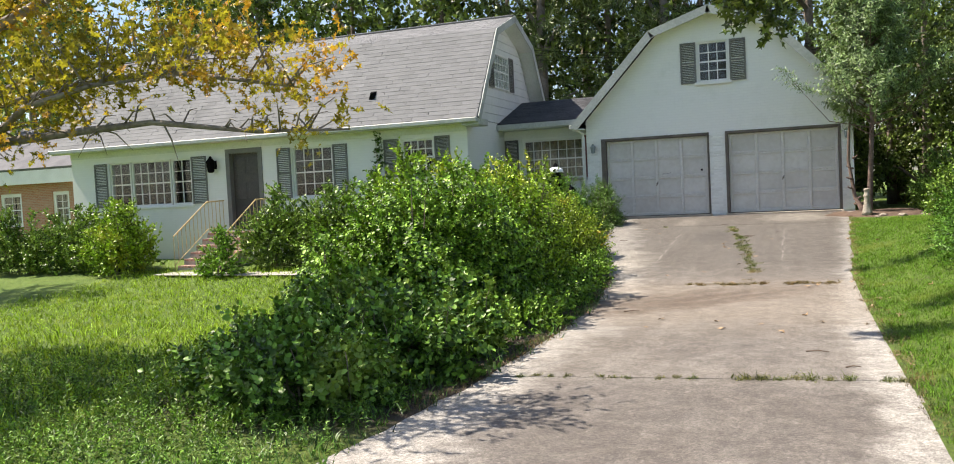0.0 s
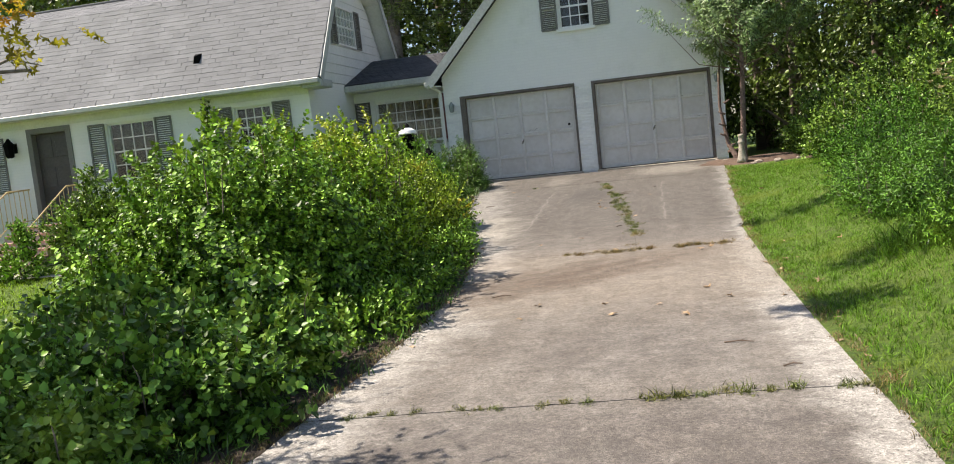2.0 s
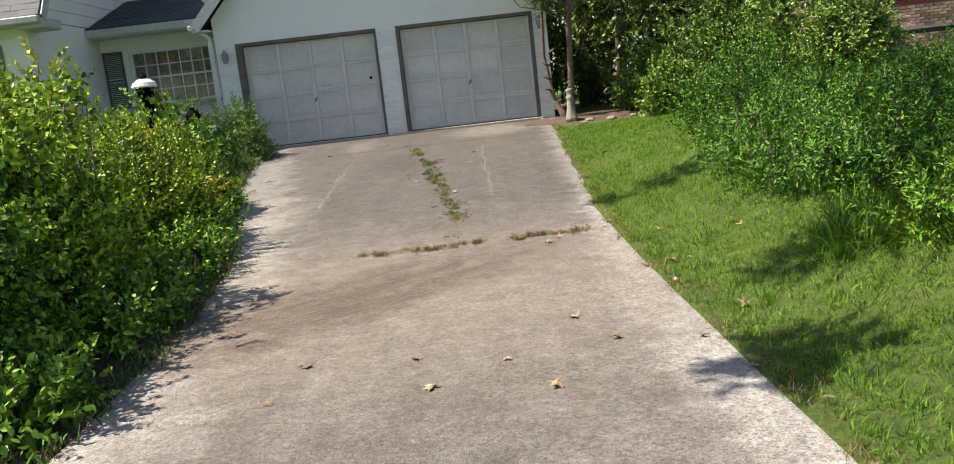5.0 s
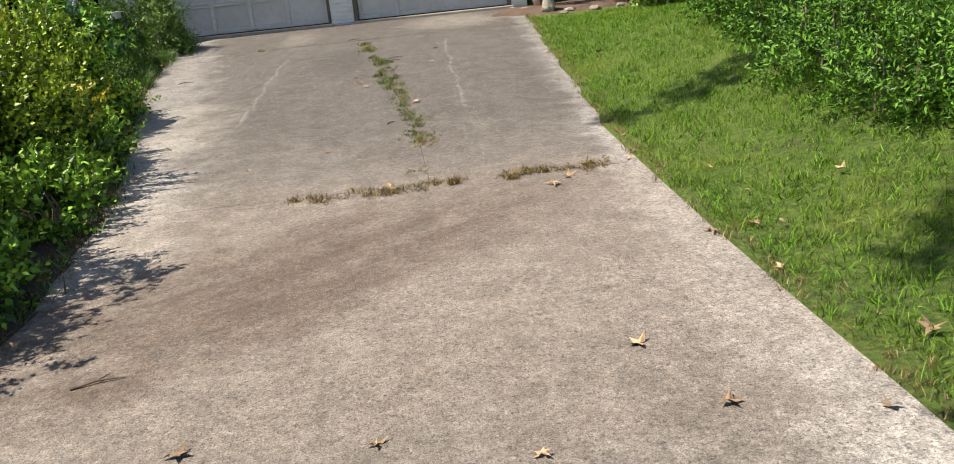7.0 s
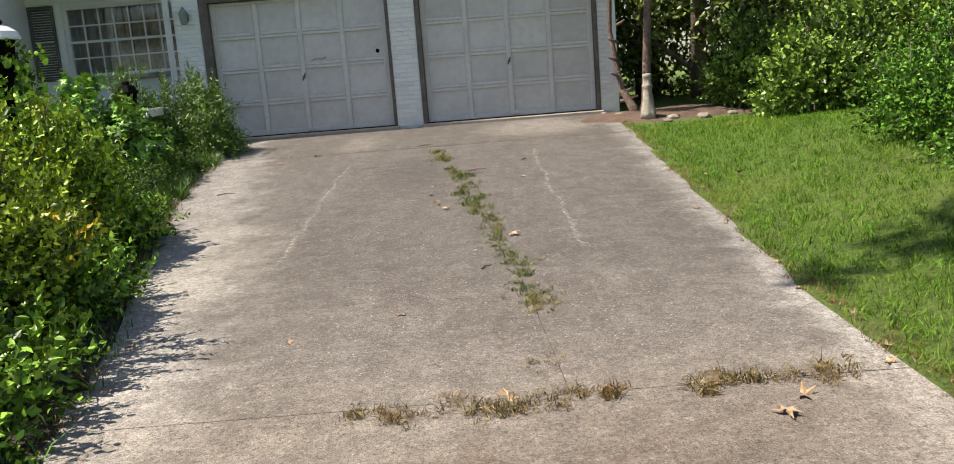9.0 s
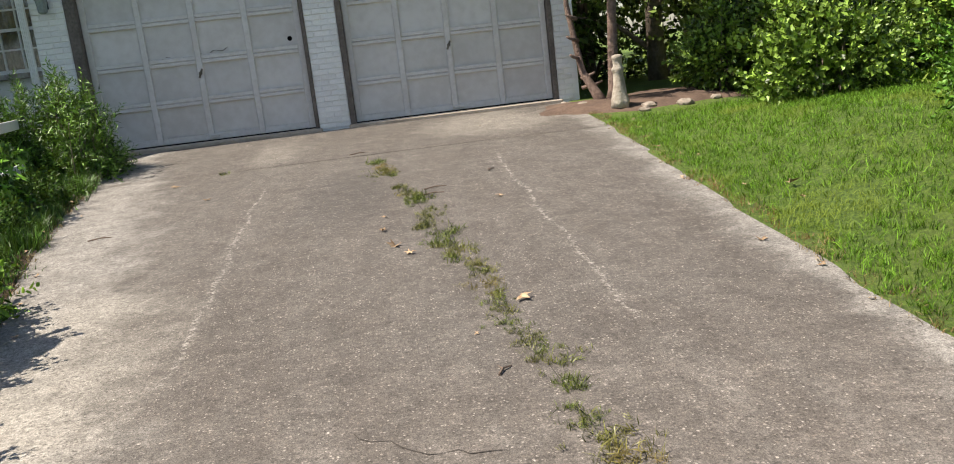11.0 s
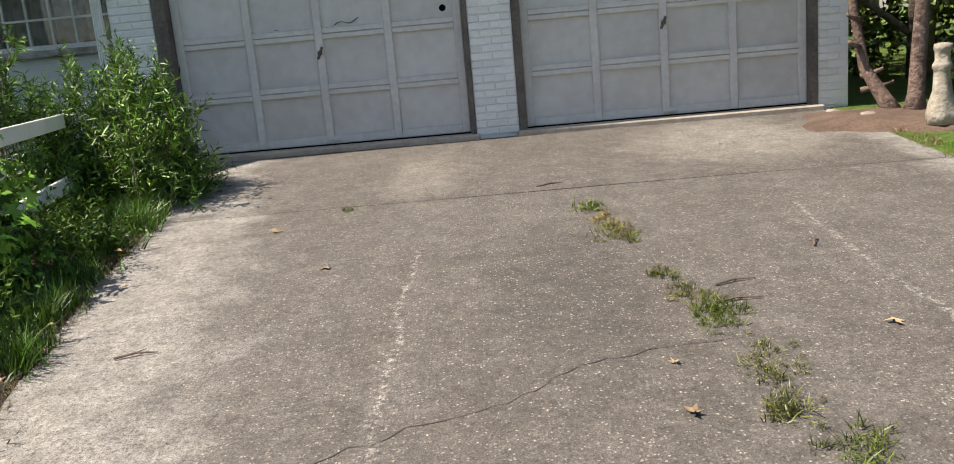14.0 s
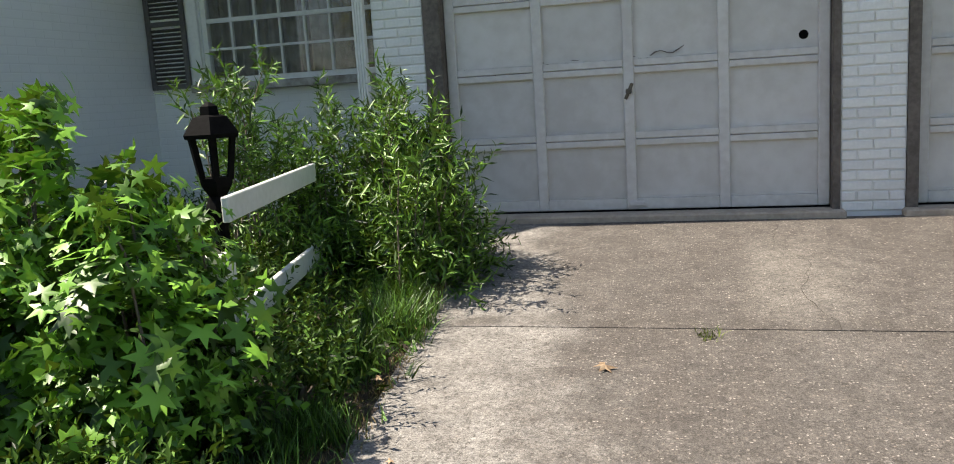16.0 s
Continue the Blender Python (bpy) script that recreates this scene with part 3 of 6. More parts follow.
def slab(y0, y1, lf, rf, bow0=0.0, bow1=0.0):
    """A concrete slab between two edge lines, following the slope, with ragged sides."""
    ny, nx = max(2, int((y1 - y0) / 0.3)), 14
    verts, faces = [], []
    for j in range(ny + 1):
        yy = y0 + (y1 - y0) * j / ny
        l, r = lf(yy), rf(yy)
        for i in range(nx + 1):
            u = i / nx
            x = l + (r - l) * u
            y = yy + (bow0 + (bow1 - bow0) * j / ny) * (u - 0.5)
            verts.append((x, y, drive_z(y) + 0.006 * noise.noise((x * 0.7, y * 0.7, 3)) - 0.02 * abs(u - 0.5) ** 3))
    w = nx + 1
    top = len(verts)
    verts += [(x, y, z - 0.12) for x, y, z in verts]
    for j in range(ny):
        for i in range(nx):
            a = j * w + i
            faces.append((a, a + 1, a + w + 1, a + w))
    ring = [i for i in range(w)] + [j * w + nx for j in range(1, ny + 1)] + [ny * w + i for i in range(nx - 1, -1, -1)] + [j * w for j in range(ny - 1, 0, -1)]
    for k in range(len(ring)):
        a, b = ring[k], ring[(k + 1) % len(ring)]
        faces.append((a, a + top, b + top, b))
    return raw("slab", verts, faces, CONCRETE, driveway, smooth=False)


def ragged(f, amp, seed):
    return lambda y: f(y) + amp * noise.noise((y * 1.7, seed, 0)) + 0.4 * amp * noise.noise((y * 6.1, seed, 5))


driveway = thing("driveway", "worn grey concrete driveway with weeds in its joints", "driveway", kind="structure")
LE, RE = ragged(left_edge, 0.06, 1.0), ragged(right_edge, 0.05, 2.0)
slab(-45, -16.10, LE, RE, 0.0, 0.28)
slab(-16.085, -10.055, LE, RE, 0.28, 0.0)
slab(-10.05, -2.262, LE, lambda y: weed_line(y) - 0.0015)
slab(-10.05, -2.262, lambda y: weed_line(y) + 0.0015, RE)
slab(-2.25, -0.04, LE, RE)


# ---- roofs ----
def shingled(parent, a, b, up, rows, material, near, tab=0.3, lift=0.007):
    """Courses of tabs on the slope from a to b (lower edge), rising by the vector up; those in the stretch near are single pieces."""
    a, b, up = Vector(a), Vector(b), Vector(up)
    along = (b - a).normalized()
    nrm = along.cross(up).normalized()
    if nrm.z < 0:
        nrm = -nrm
    length, step = (b - a).length, up.length / rows
    rise = up.normalized()
    turn = Matrix((along, rise, nrm)).transposed().to_4x4()
    bm = bmesh.new()
    box(bm, 0.0012, tab - 0.0012, 0, step * 1.25, 0, lift)
    me = bpy.data.meshes.new("shingle")
    bm.to_mesh(me)
    bm.free()
    me.materials.append(material)
    tv = np.array([tuple(v.co) for v in me.vertices])
    tf = [tuple(p.vertices) for p in me.polygons]
    R = np.array(turn.to_3x3())
    vs, fs, k, singles = [], [], 0, 0
    r = random.Random(5)
    for row in range(rows):
        n = int(length / tab) + (2 if row % 2 else 1)
        for c in range(n):
            s = c * tab - (0.5 * tab if row % 2 else 0)
            s = min(max(s, 0.012), length - tab - 0.012)
            p = a + along * (s + r.uniform(-0.01, 0.01)) + rise * (row * step + r.uniform(-0.006, 0.006)) + nrm * (0.003 + r.uniform(0, 0.004))
            if near[0] < p.x < near[1] and singles < 290:
                ob = new("shingle", me)
                ob.parent = parent
                ob.matrix_parent_inverse = Matrix.Translation(-base_of(parent))
                ob.matrix_basis = Matrix.Translation(p) @ turn @ pose(0, 0, 0, -2.0)
                singles += 1
            else:
                tilt = np.array(pose(0, 0, 0, -2.0).to_3x3())
                vs.append(tv @ (R @ tilt).T + np.array(p))
                fs += [tuple(i + k for i in q) for q in tf]
                k += len(tv)
    if vs:
        tagged(raw("shingle_course_rest", np.vstack(vs), fs, material, parent), kind="stuff")


def sheet(name, pts, thick, material, parent, label=""):
    """A flat board or roof deck through a convex outline, thickened downwards along its normal."""
    pts = [Vector(p) for p in pts]
    nrm = (pts[1] - pts[0]).cross(pts[2] - pts[0]).normalized()
    if nrm.z < 0:
        nrm = -nrm
    n = len(pts)
    verts = [tuple(p) for p in pts] + [tuple(p - nrm * thick) for p in pts]
    faces = [tuple(range(n)), tuple(range(2 * n - 1, n - 1, -1))] + [(i, i + n, (i + 1) % n + n, (i + 1) % n) for i in range(n)]
    return raw(name, verts, faces, material, parent, label)


def wall_xz(bm, y0, y1, x0, x1, z0, z1, holes):
    """A wall along x with rectangular holes (x0, x1, z0, z1) that go right through."""
    xs = sorted({x0, x1, *[h[0] for h in holes], *[h[1] for h in holes]})
    zs = sorted({z0, z1, *[h[2] for h in holes], *[h[3] for h in holes]})
    grid = {}

    def v(x, y, z):
        k = (round(x, 4), round(y, 4), round(z, 4))
        if k not in grid:
            grid[k] = bm.verts.new(k)
        return grid[k]

    solid = {}
    for i in range(len(xs) - 1):
        for j in range(len(zs) - 1):
            cx, cz = (xs[i] + xs[i + 1]) / 2, (zs[j] + zs[j + 1]) / 2
            solid[i, j] = not any(h[0] < cx < h[1] and h[2] < cz < h[3] for h in holes)
    for (i, j), s in solid.items():
        if not s:
            continue
        a, b, c, d = xs[i], xs[i + 1], zs[j], zs[j + 1]
        bm.faces.new((v(a, y0, c), v(b, y0, c), v(b, y0, d), v(a, y0, d)))
        bm.faces.new((v(a, y1, d), v(b, y1, d), v(b, y1, c), v(a, y1, c)))
        for di, dj, q in ((-1, 0, ((a, c), (a, d))), (1, 0, ((b, d), (b, c))), (0, -1, ((b, c), (a, c))), (0, 1, ((a, d), (b, d)))):
            if not solid.get((i + di, j + dj), False):
                (p, r), (s2, t2) = q
                bm.faces.new((v(p, y0, r), v(s2, y0, t2), v(s2, y1, t2), v(p, y1, r)))
    return bm


def sash(parent, x0, x1, z0, z1, y, cols, rows, name="window", frame=0.05, curtain=True, room=0.25):
    """A window with frame, muntins, single panes, and what is behind it; its face is at y."""
    bm = bmesh.new()
    box(bm, x0, x1, y, y + 0.07, z1 - frame, z1, 0.004)
    box(bm, x0, x1, y, y + 0.07, z0, z0 + frame, 0.004)
    box(bm, x0, x0 + frame, y + 0.002, y + 0.068, z0 + frame, z1 - frame)
    box(bm, x1 - frame, x1, y + 0.002, y + 0.068, z0 + frame, z1 - frame)
    win = part(name, bm, WHITE_TRIM, parent, "white painted wooden window")
    gx0, gx1, gz0, gz1 = x0 + frame, x1 - frame, z0 + frame, z1 - frame
    for c in range(1, cols):
        x = gx0 + (gx1 - gx0) * c / cols
        part("muntin", boxed(x - 0.011, x + 0.011, y + 0.015, y + 0.05, gz0, gz1), WHITE_TRIM, win)
    for r in range(1, rows):
        z = gz0 + (gz1 - gz0) * r / rows
        k = 0.02 if rows % 2 == 0 and r == rows // 2 else 0.011
        part("muntin", boxed(gx0, gx1, y + 0.012, y + 0.047, z - k, z + k), WHITE_TRIM, win)
    for c in range(cols):
        for r in range(rows):
            a, b = gx0 + (gx1 - gx0) * c / cols + 0.011, gx0 + (gx1 - gx0) * (c + 1) / cols - 0.011
            e, f = gz0 + (gz1 - gz0) * r / rows + 0.011, gz0 + (gz1 - gz0) * (r + 1) / rows - 0.011
            p = part("pane", boxed(a, b, y + 0.03, y + 0.034, e, f), GLASS, win)
            p.visible_shadow = False
    if curtain:
        n = int((x1 - x0) / 0.012)
        verts, faces = [], []
        for i in range(n + 1):
            x = x0 + (x1 - x0) * i / n
            d = 0.045 * math.sin(x * 47 + 2 * math.sin(x * 7)) + 0.012 * math.sin(x * 131)
            verts += [(x, y + 0.16 + d, z0 - 0.02), (x, y + 0.16 + 0.7 * d, z1)]
        faces = [(2 * i, 2 * i + 2, 2 * i + 3, 2 * i + 1) for i in range(n) if abs((x0 + (x1 - x0) * i / n) - (x0 + 0.54 * (x1 - x0))) > 0.03]
        raw("curtain", verts, faces, CURTAIN, win, "pleated off-white curtain", smooth=True)
    # thin board behind the panes, coloured near black as the unlit room
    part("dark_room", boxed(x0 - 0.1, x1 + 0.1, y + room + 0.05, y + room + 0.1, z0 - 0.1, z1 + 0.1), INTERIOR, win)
    return win


def shutter(parent, x0, x1, z0, z1, y, material, slats=26):
    """A louvred shutter whose back lies at y."""
    f = 0.045
    bm = bmesh.new()
    box(bm, x0, x0 + f, y - 0.035, y - 0.002, z0, z1, 0.003)
    box(bm, x1 - f, x1, y - 0.035, y - 0.002, z0, z1, 0.003)
    m = (z0 + z1) / 2
    for z in (z0, m - f / 2, z1 - f):
        box(bm, x0 + f, x1 - f, y - 0.033, y - 0.004, z, z + f)
    s = part("shutter", bm, material, parent, "louvred wooden shutter, weathered")
    me = bpy.data.meshes.new("slat")
    bm = bmesh.new()
    box(bm, x0 + f, x1 - f, -0.02, 0.02, -0.004, 0.004)
    bm.to_mesh(me)
    bm.free()
    me.materials.append(material)
    for i in range(slats):
        z = z0 + f + (z1 - z0 - 2 * f) * (i + 0.5) / slats
        if abs(z - m) < f / 2:
            continue
        ob = new("slat", me)
        ob.parent = s
        ob.matrix_basis = pose(0, y - 0.016, z, -32)
    return s


def gambrel(z0, zk, zr, h, k):
    """Half outline of a gambrel gable: eave half-width h, knee half-width k."""
    return [(-h, z0), (-k, zk), (0, zr), (k, zk), (h, z0)]


def prism(bm, outline, y0, y1):
    """An outline in x and z pushed from y0 to y1."""
    f = [bm.verts.new((x, y0, z)) for x, z in outline]
    b = [bm.verts.new((x, y1, z)) for x, z in outline]
    bm.faces.new(f)
    bm.faces.new(b[::-1])
    for i in range(len(f)):
        j = (i + 1) % len(f)
        bm.faces.new((f[i], b[i], b[j], f[j]))
    return bm


# ---- garage ----
GX, GH, GK = -0.1, 3.68, 1.53
garage = thing("garage", "white painted brick two-bay garage with a gambrel roof", "garage", (GX, 3, -0.05))
D1, D2 = (-3.05, -0.2), (0.2, 2.97)
bm = wall_xz(bmesh.new(), 0.02, 0.22, -3.45, 3.25, -0.3, 2.5, [(D1[0], D1[1], -0.3, 2.15), (D2[0], D2[1], -0.3, 2.15)])
front = part("wall", bm, PAINT_BRICK, garage)
bm = wall_xz(bmesh.new(), 0.02, 0.22, -1.5, 1.3, 2.5, 4.76, [(-0.42, 0.34, 3.46, 4.5)])
prism(bm, [(-1.5, 2.5), (-1.5, 4.76), (-3.45, 2.68), (-3.45, 2.5)], 0.02, 0.22)
prism(bm, [(1.3, 2.5), (3.25, 2.5), (3.25, 2.68), (1.3, 4.76)], 0.02, 0.22)
prism(bm, [(-1.5, 4.76), (1.3, 4.76), (-0.1, 5.24)], 0.02, 0.22)
part("gable_wall", bm, PAINT_BRICK, garage)
for q in ((-3.45, -3.25, 0.22, 7.0), (3.05, 3.25, 0.22, 7.0), (-3.45, 3.25, 7.0, 7.2)):
    part("wall", boxed(*q, -0.3, 2.6), PAINT_BRICK, garage)
outline = [(GX + a, z) for a, z in gambrel(2.55, 4.86, 5.37, GH, GK)]
for i in range(4):
    (xa, za), (xb, zb) = outline[i], outline[i + 1]
    sheet("roof_deck", [(xa, -0.3, za), (xb, -0.3, zb), (xb, 7.4, zb), (xa, 7.4, za)], 0.07, SHINGLE, garage)
    # rake boards along the front edge, with the soffit behind them
    sheet("rake_board", [(xa, -0.325, za + 0.012), (xb, -0.325, zb + 0.012), (xb, -0.302, zb + 0.012), (xa, -0.302, za + 0.012)], 0.2, GUTTER, garage)
    sheet("soffit", [(xa, -0.3, za - 0.13), (xb, -0.3, zb - 0.13), (xb, 0.018, zb - 0.13), (xa, 0.018, za - 0.13)], 0.015, SOFFIT, garage)
part("gable_back", prism(bmesh.new(), [(-3.4, 2.6), (3.2, 2.6), (1.3, 4.7), (-0.1, 5.2), (-1.5, 4.7)], 7.02, 7.18), PAINT_BRICK, garage)
for sx in (-1, 1):
    xe = GX + sx * GH
    bm = boxed(min(xe, xe - sx * 0.33), max(xe, xe - sx * 0.33), -0.29, 7.3, 2.43, 2.46)
    part("eave_soffit", bm, SOFFIT, garage)
    part("gutter", boxed(xe - 0.06, xe + 0.06, -0.32, 7.3, 2.46, 2.57, 0.015), GUTTER, garage)
sash(garage, -0.42, 0.34, 3.46, 4.5, 0.05, 3, 4, curtain=False)
part("window_sill", boxed(-0.5, 0.42, -0.05, 0.06, 3.38, 3.455, 0.008), PAINT_BRICK, garage)
shutter(garage, -0.86, -0.46, 3.44, 4.5, 0.02, SHUTTER, 22)
shutter(garage, 0.38, 0.78, 3.44, 4.5, 0.02, SHUTTER, 22)


def overhead_door(x0, x1, label, jl, jr):
    """A sectional door of four by four panels in a weathered jamb."""
    door = thing("garage_door", label, "garage door", ((x0 + x1) / 2, 0.12, 0.0), "garage doors")
    top = 2.15
    part("jamb", boxed(x0 + 0.002, x0 + jl, 0.0, 0.17, 0.0, top, 0.004), JAMB, door, "weathered grey-brown jamb")
    part("jamb", boxed(x1 - jr, x1 - 0.002, 0.0, 0.17, 0.0, top, 0.004), JAMB, door, "weathered grey-brown jamb")
    part("lintel_board", boxed(x0 + jl, x1 - jr, 0.003, 0.167, top - 0.07, top - 0.002, 0.004), JAMB, door)
    a, b, z0, z1 = x0 + jl + 0.004, x1 - jr - 0.004, 0.035, top - 0.075
    y = 0.105
    s, cols, rows = 0.075, 4, 4
    pw, ph = (b - a - s) / cols, (z1 - z0) / rows
    for c in range(cols + 1):
        x = a + c * pw
        part("stile", boxed(x, x + s, y, y + 0.035, z0, z1, 0.006), DOOR_RAIL, door)
    for r in range(rows):
        for k, (za, zb) in enumerate(((z0 + r * ph, z0 + r * ph + 0.05), (z0 + (r + 1) * ph - 0.05, z0 + (r + 1) * ph - 0.004))):
            h = 0.03 if (r == 0 and k == 0) else 0
            for c in range(cols):
                part("rail", boxed(a + c * pw + s, a + (c + 1) * pw, y + 0.001, y + 0.034, za, zb + h, 0.005), DOOR_RAIL, door)
        for c in range(cols):
            xa, xb, za, zb = a + c * pw + s, a + (c + 1) * pw, z0 + r * ph + (0.08 if r == 0 else 0.05), z0 + (r + 1) * ph - 0.05
            bm = boxed(xa, xb, y + 0.03, y + 0.036, za, zb)
            box(bm, xa + 0.004, xb - 0.004, y + 0.014, y + 0.03, za + 0.002, za + 0.014)
            part("panel", bm, DOOR_PAINT, door)
    xm, zh = (a + b + s) / 2 - s / 2, z0 + 1.66 * ph
    bm = bmesh.new()
    box(bm, xm - 0.012, xm + 0.012, y - 0.012, y, zh - 0.06, zh + 0.06, 0.003, Matrix.Translation((xm, 0, zh)) @ pose(0, 0, 0, 0, 24) @ Matrix.Translation((-xm, 0, -zh)))
    box(bm, xm - 0.022, xm + 0.022, y - 0.022, y - 0.008, zh - 0.018, zh + 0.018, 0.006)
    part("handle", bm, BRASS, door, "tarnished turn handle")
    bm = bmesh.new()
    box(bm, xm - 0.02, xm + 0.10, y - 0.02, y, 0.06, 0.095, 0.006)
    box(bm, xm - 0.035, xm + 0.115, y - 0.006, y + 0.002, 0.052, 0.10, 0.002)
    part("lift_handle", bm, DOOR_RAIL, door)
    part("bottom_seal", boxed(a, b, y, y + 0.03, 0.005, 0.034), BLACK_IRON, door)
    return door, a, b


left_door, xa, xb = overhead_door(*D1, "aged off-white panelled garage door, closed, with a broken spot", 0.13, 0.05)
# flat black disc on the panel, its colour standing for the dark inside
bm = bmesh.new()
bmesh.ops.create_circle(bm, cap_ends=True, segments=9, radius=0.032, matrix=pose(-0.42, 0.1342, 1.19, 90))
part("hole", bm, BLACK_IRON, left_door, "flat black disc painted as the dark of a broken panel")
overhead_door(*D2, "aged off-white panelled garage door, closed and stained", 0.075, 0.06)
for x0, x1 in (D1, D2):
    tagged(part("threshold", boxed(x0 - 0.02, x1 + 0.03, -0.085, 0.16, -0.10, 0.022, 0.012), surface("pale_threshold", (0.46, 0.40, 0.32), (0.34, 0.29, 0.23), 30, 4, 0.9, 0.4), None), "pale worn wooden threshold under the garage door", "threshold", kind="structure")


def wall_lamp(at, mat_glass, s=1.0, label="small weathered carriage lamp on the painted brick wall"):
    x, y, z = at
    lamp = thing("wall_lamp", label, "wall lamp", at)
    raw("body", *turned([(0.03 * s, -0.10 * s), (0.055 * s, -0.08 * s), (0.07 * s, 0.06 * s), (0.08 * s, 0.065 * s), (0.03 * s, 0.13 * s), (0.012 * s, 0.16 * s)], (x, y - 0.11 * s, z), 6), mat_glass, lamp)
    part("bracket", boxed(x - 0.012 * s, x + 0.012 * s, y - 0.11 * s, y + 0.02, z + 0.02 * s, z + 0.045 * s), BLACK_IRON, lamp)
    part("back_plate", boxed(x - 0.035 * s, x + 0.035 * s, y - 0.012, y + 0.018, z - 0.04 * s, z + 0.09 * s, 0.004), BLACK_IRON, lamp)


VERDIGRIS = surface("weathered_lamp", (0.16, 0.20, 0.19), (0.25, 0.29, 0.27), 40, 6, 0.6)
wall_lamp((-3.25, 0.0, 1.88), VERDIGRIS)
wall_lamp((3.1, 0.0, 1.88), VERDIGRIS)

# downspout with its elbow at the garage corner
spout = thing("downspout", "white ribbed metal downspout at the garage corner", "downspout", (-3.52, -0.02, -0.1))
bm = bmesh.new()
for i in range(4):
    box(bm, -3.565 + i * 0.021, -3.548 + i * 0.021, -0.07, -0.01, -0.08, 2.25, 0.004)
part("pipe", bm, WHITE_TRIM, spout)
raw("elbow", *tube([(-3.53, -0.04, 2.24), (-3.53, -0.05, 2.32), (-3.62, -0.12, 2.40), (-3.74, -0.2, 2.47)], [0.037] * 4, 8), WHITE_TRIM, spout)

# ---- breezeway between house and garage ----
breeze = thing("breezeway", "low white link between house and garage with a wide window", "building", (-4.9, 2.5, -0.2))
BW = (-5.62, -3.78, 1.17, 2.32)
part("wall", wall_xz(bmesh.new(), 1.2, 1.4, -6.2, -3.45, -0.9, 2.7, [BW]), PAINT_BRICK, breeze)
sheet("roof_deck", [(-6.2, 0.55, 2.80), (-3.46, 0.55, 2.80), (-3.46, 3.1, 3.62), (-6.2, 3.1, 3.62)], 0.06, SHINGLE_SHADED, breeze)
sheet("roof_deck", [(-6.2, 3.1, 3.62), (-3.46, 3.1, 3.62), (-3.46, 5.4, 2.8), (-6.2, 5.4, 2.8)], 0.06, SHINGLE_SHADED, breeze)
part("fascia", boxed(-6.2, -3.8, 0.50, 0.55, 2.64, 2.79, 0.01), GUTTER, breeze)
part("soffit", boxed(-6.2, -3.46, 0.555, 1.2, 2.62, 2.645), SOFFIT, breeze)
part("frieze", boxed(-6.2, -3.46, 1.165, 1.198, 2.38, 2.618), WHITE_TRIM, breeze)
part("wall", boxed(-6.2, -3.45, 4.8, 5.0, -0.9, 2.72), PAINT_BRICK, breeze)
sash(breeze, *BW, 1.22, 7, 4)
part("window_sill", boxed(-5.73, -3.68, 1.1, 1.22, 1.09, 1.165, 0.008), surface("peeling_sill", (0.5, 0.48, 0.44), (0.2, 0.17, 0.14), 12, 5, 0.8), breeze)
part("casing", boxed(-5.74, -5.63, 1.165, 1.198, 1.17, 2.378, 0.004), WHITE_TRIM, breeze)
part("casing", boxed(-3.77, -3.67, 1.165, 1.198, 1.17, 2.378, 0.004), surface("dark_red_casing", (0.16, 0.045, 0.04), (0.22, 0.07, 0.06), 20, 3, 0.6), breeze, "dark red painted casing")
shutter(breeze, -6.19, -5.77, 1.14, 2.36, 1.2, SHUTTER_DARK, 28)
shingled(breeze, (-6.2, 0.52, 2.805), (-3.5, 0.52, 2.805), (0, 2.55, 0.82), 19, SHINGLE_SHADED, (50, 60))

# ---- main house ----
house = thing("house", "long white brick house with a grey gambrel roof", "house", (-13, 1.25, -0.9))
HX0, HX1, HY0, HY1 = -19.75, -6.2, -1.9, 4.4
W1, DOOR, W2, W3 = (-18.25, -15.15, 0.95, 2.33), (-13.86, -12.6, 0.12, 2.5), (-11.6, -10.3, 0.98, 2.4), (-8.15, -7.2, 1.42, 2.4)
part("wall", wall_xz(bmesh.new(), HY0, HY0 + 0.22, HX0, HX1, -1.3, 2.75, [W1, DOOR, W2, W3]), PAINT_BRICK, house)
part("wall", boxed(HX1 - 0.22, HX1, HY0 + 0.22, HY1, -1.3, 2.85), PAINT_BRICK, house)
part("wall", boxed(HX0, HX0 + 0.22, HY0 + 0.22, HY1, -1.3, 2.85), PAINT_BRICK, house)
part("wall", boxed(HX0, HX1, HY1, HY1 + 0.2, -1.3, 2.8), PAINT_BRICK, house)
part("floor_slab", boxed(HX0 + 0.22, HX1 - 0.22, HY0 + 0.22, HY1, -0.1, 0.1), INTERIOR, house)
HZ0, HZK, HZR, HC, HH, HKK = 2.83, 5.35, 6.0, 1.25, 3.55, 1.75
prof = [(HC + a, z) for a, z in gambrel(HZ0, HZK, HZR, HH, HKK)]
RX0, RX1 = -20.2, -5.72
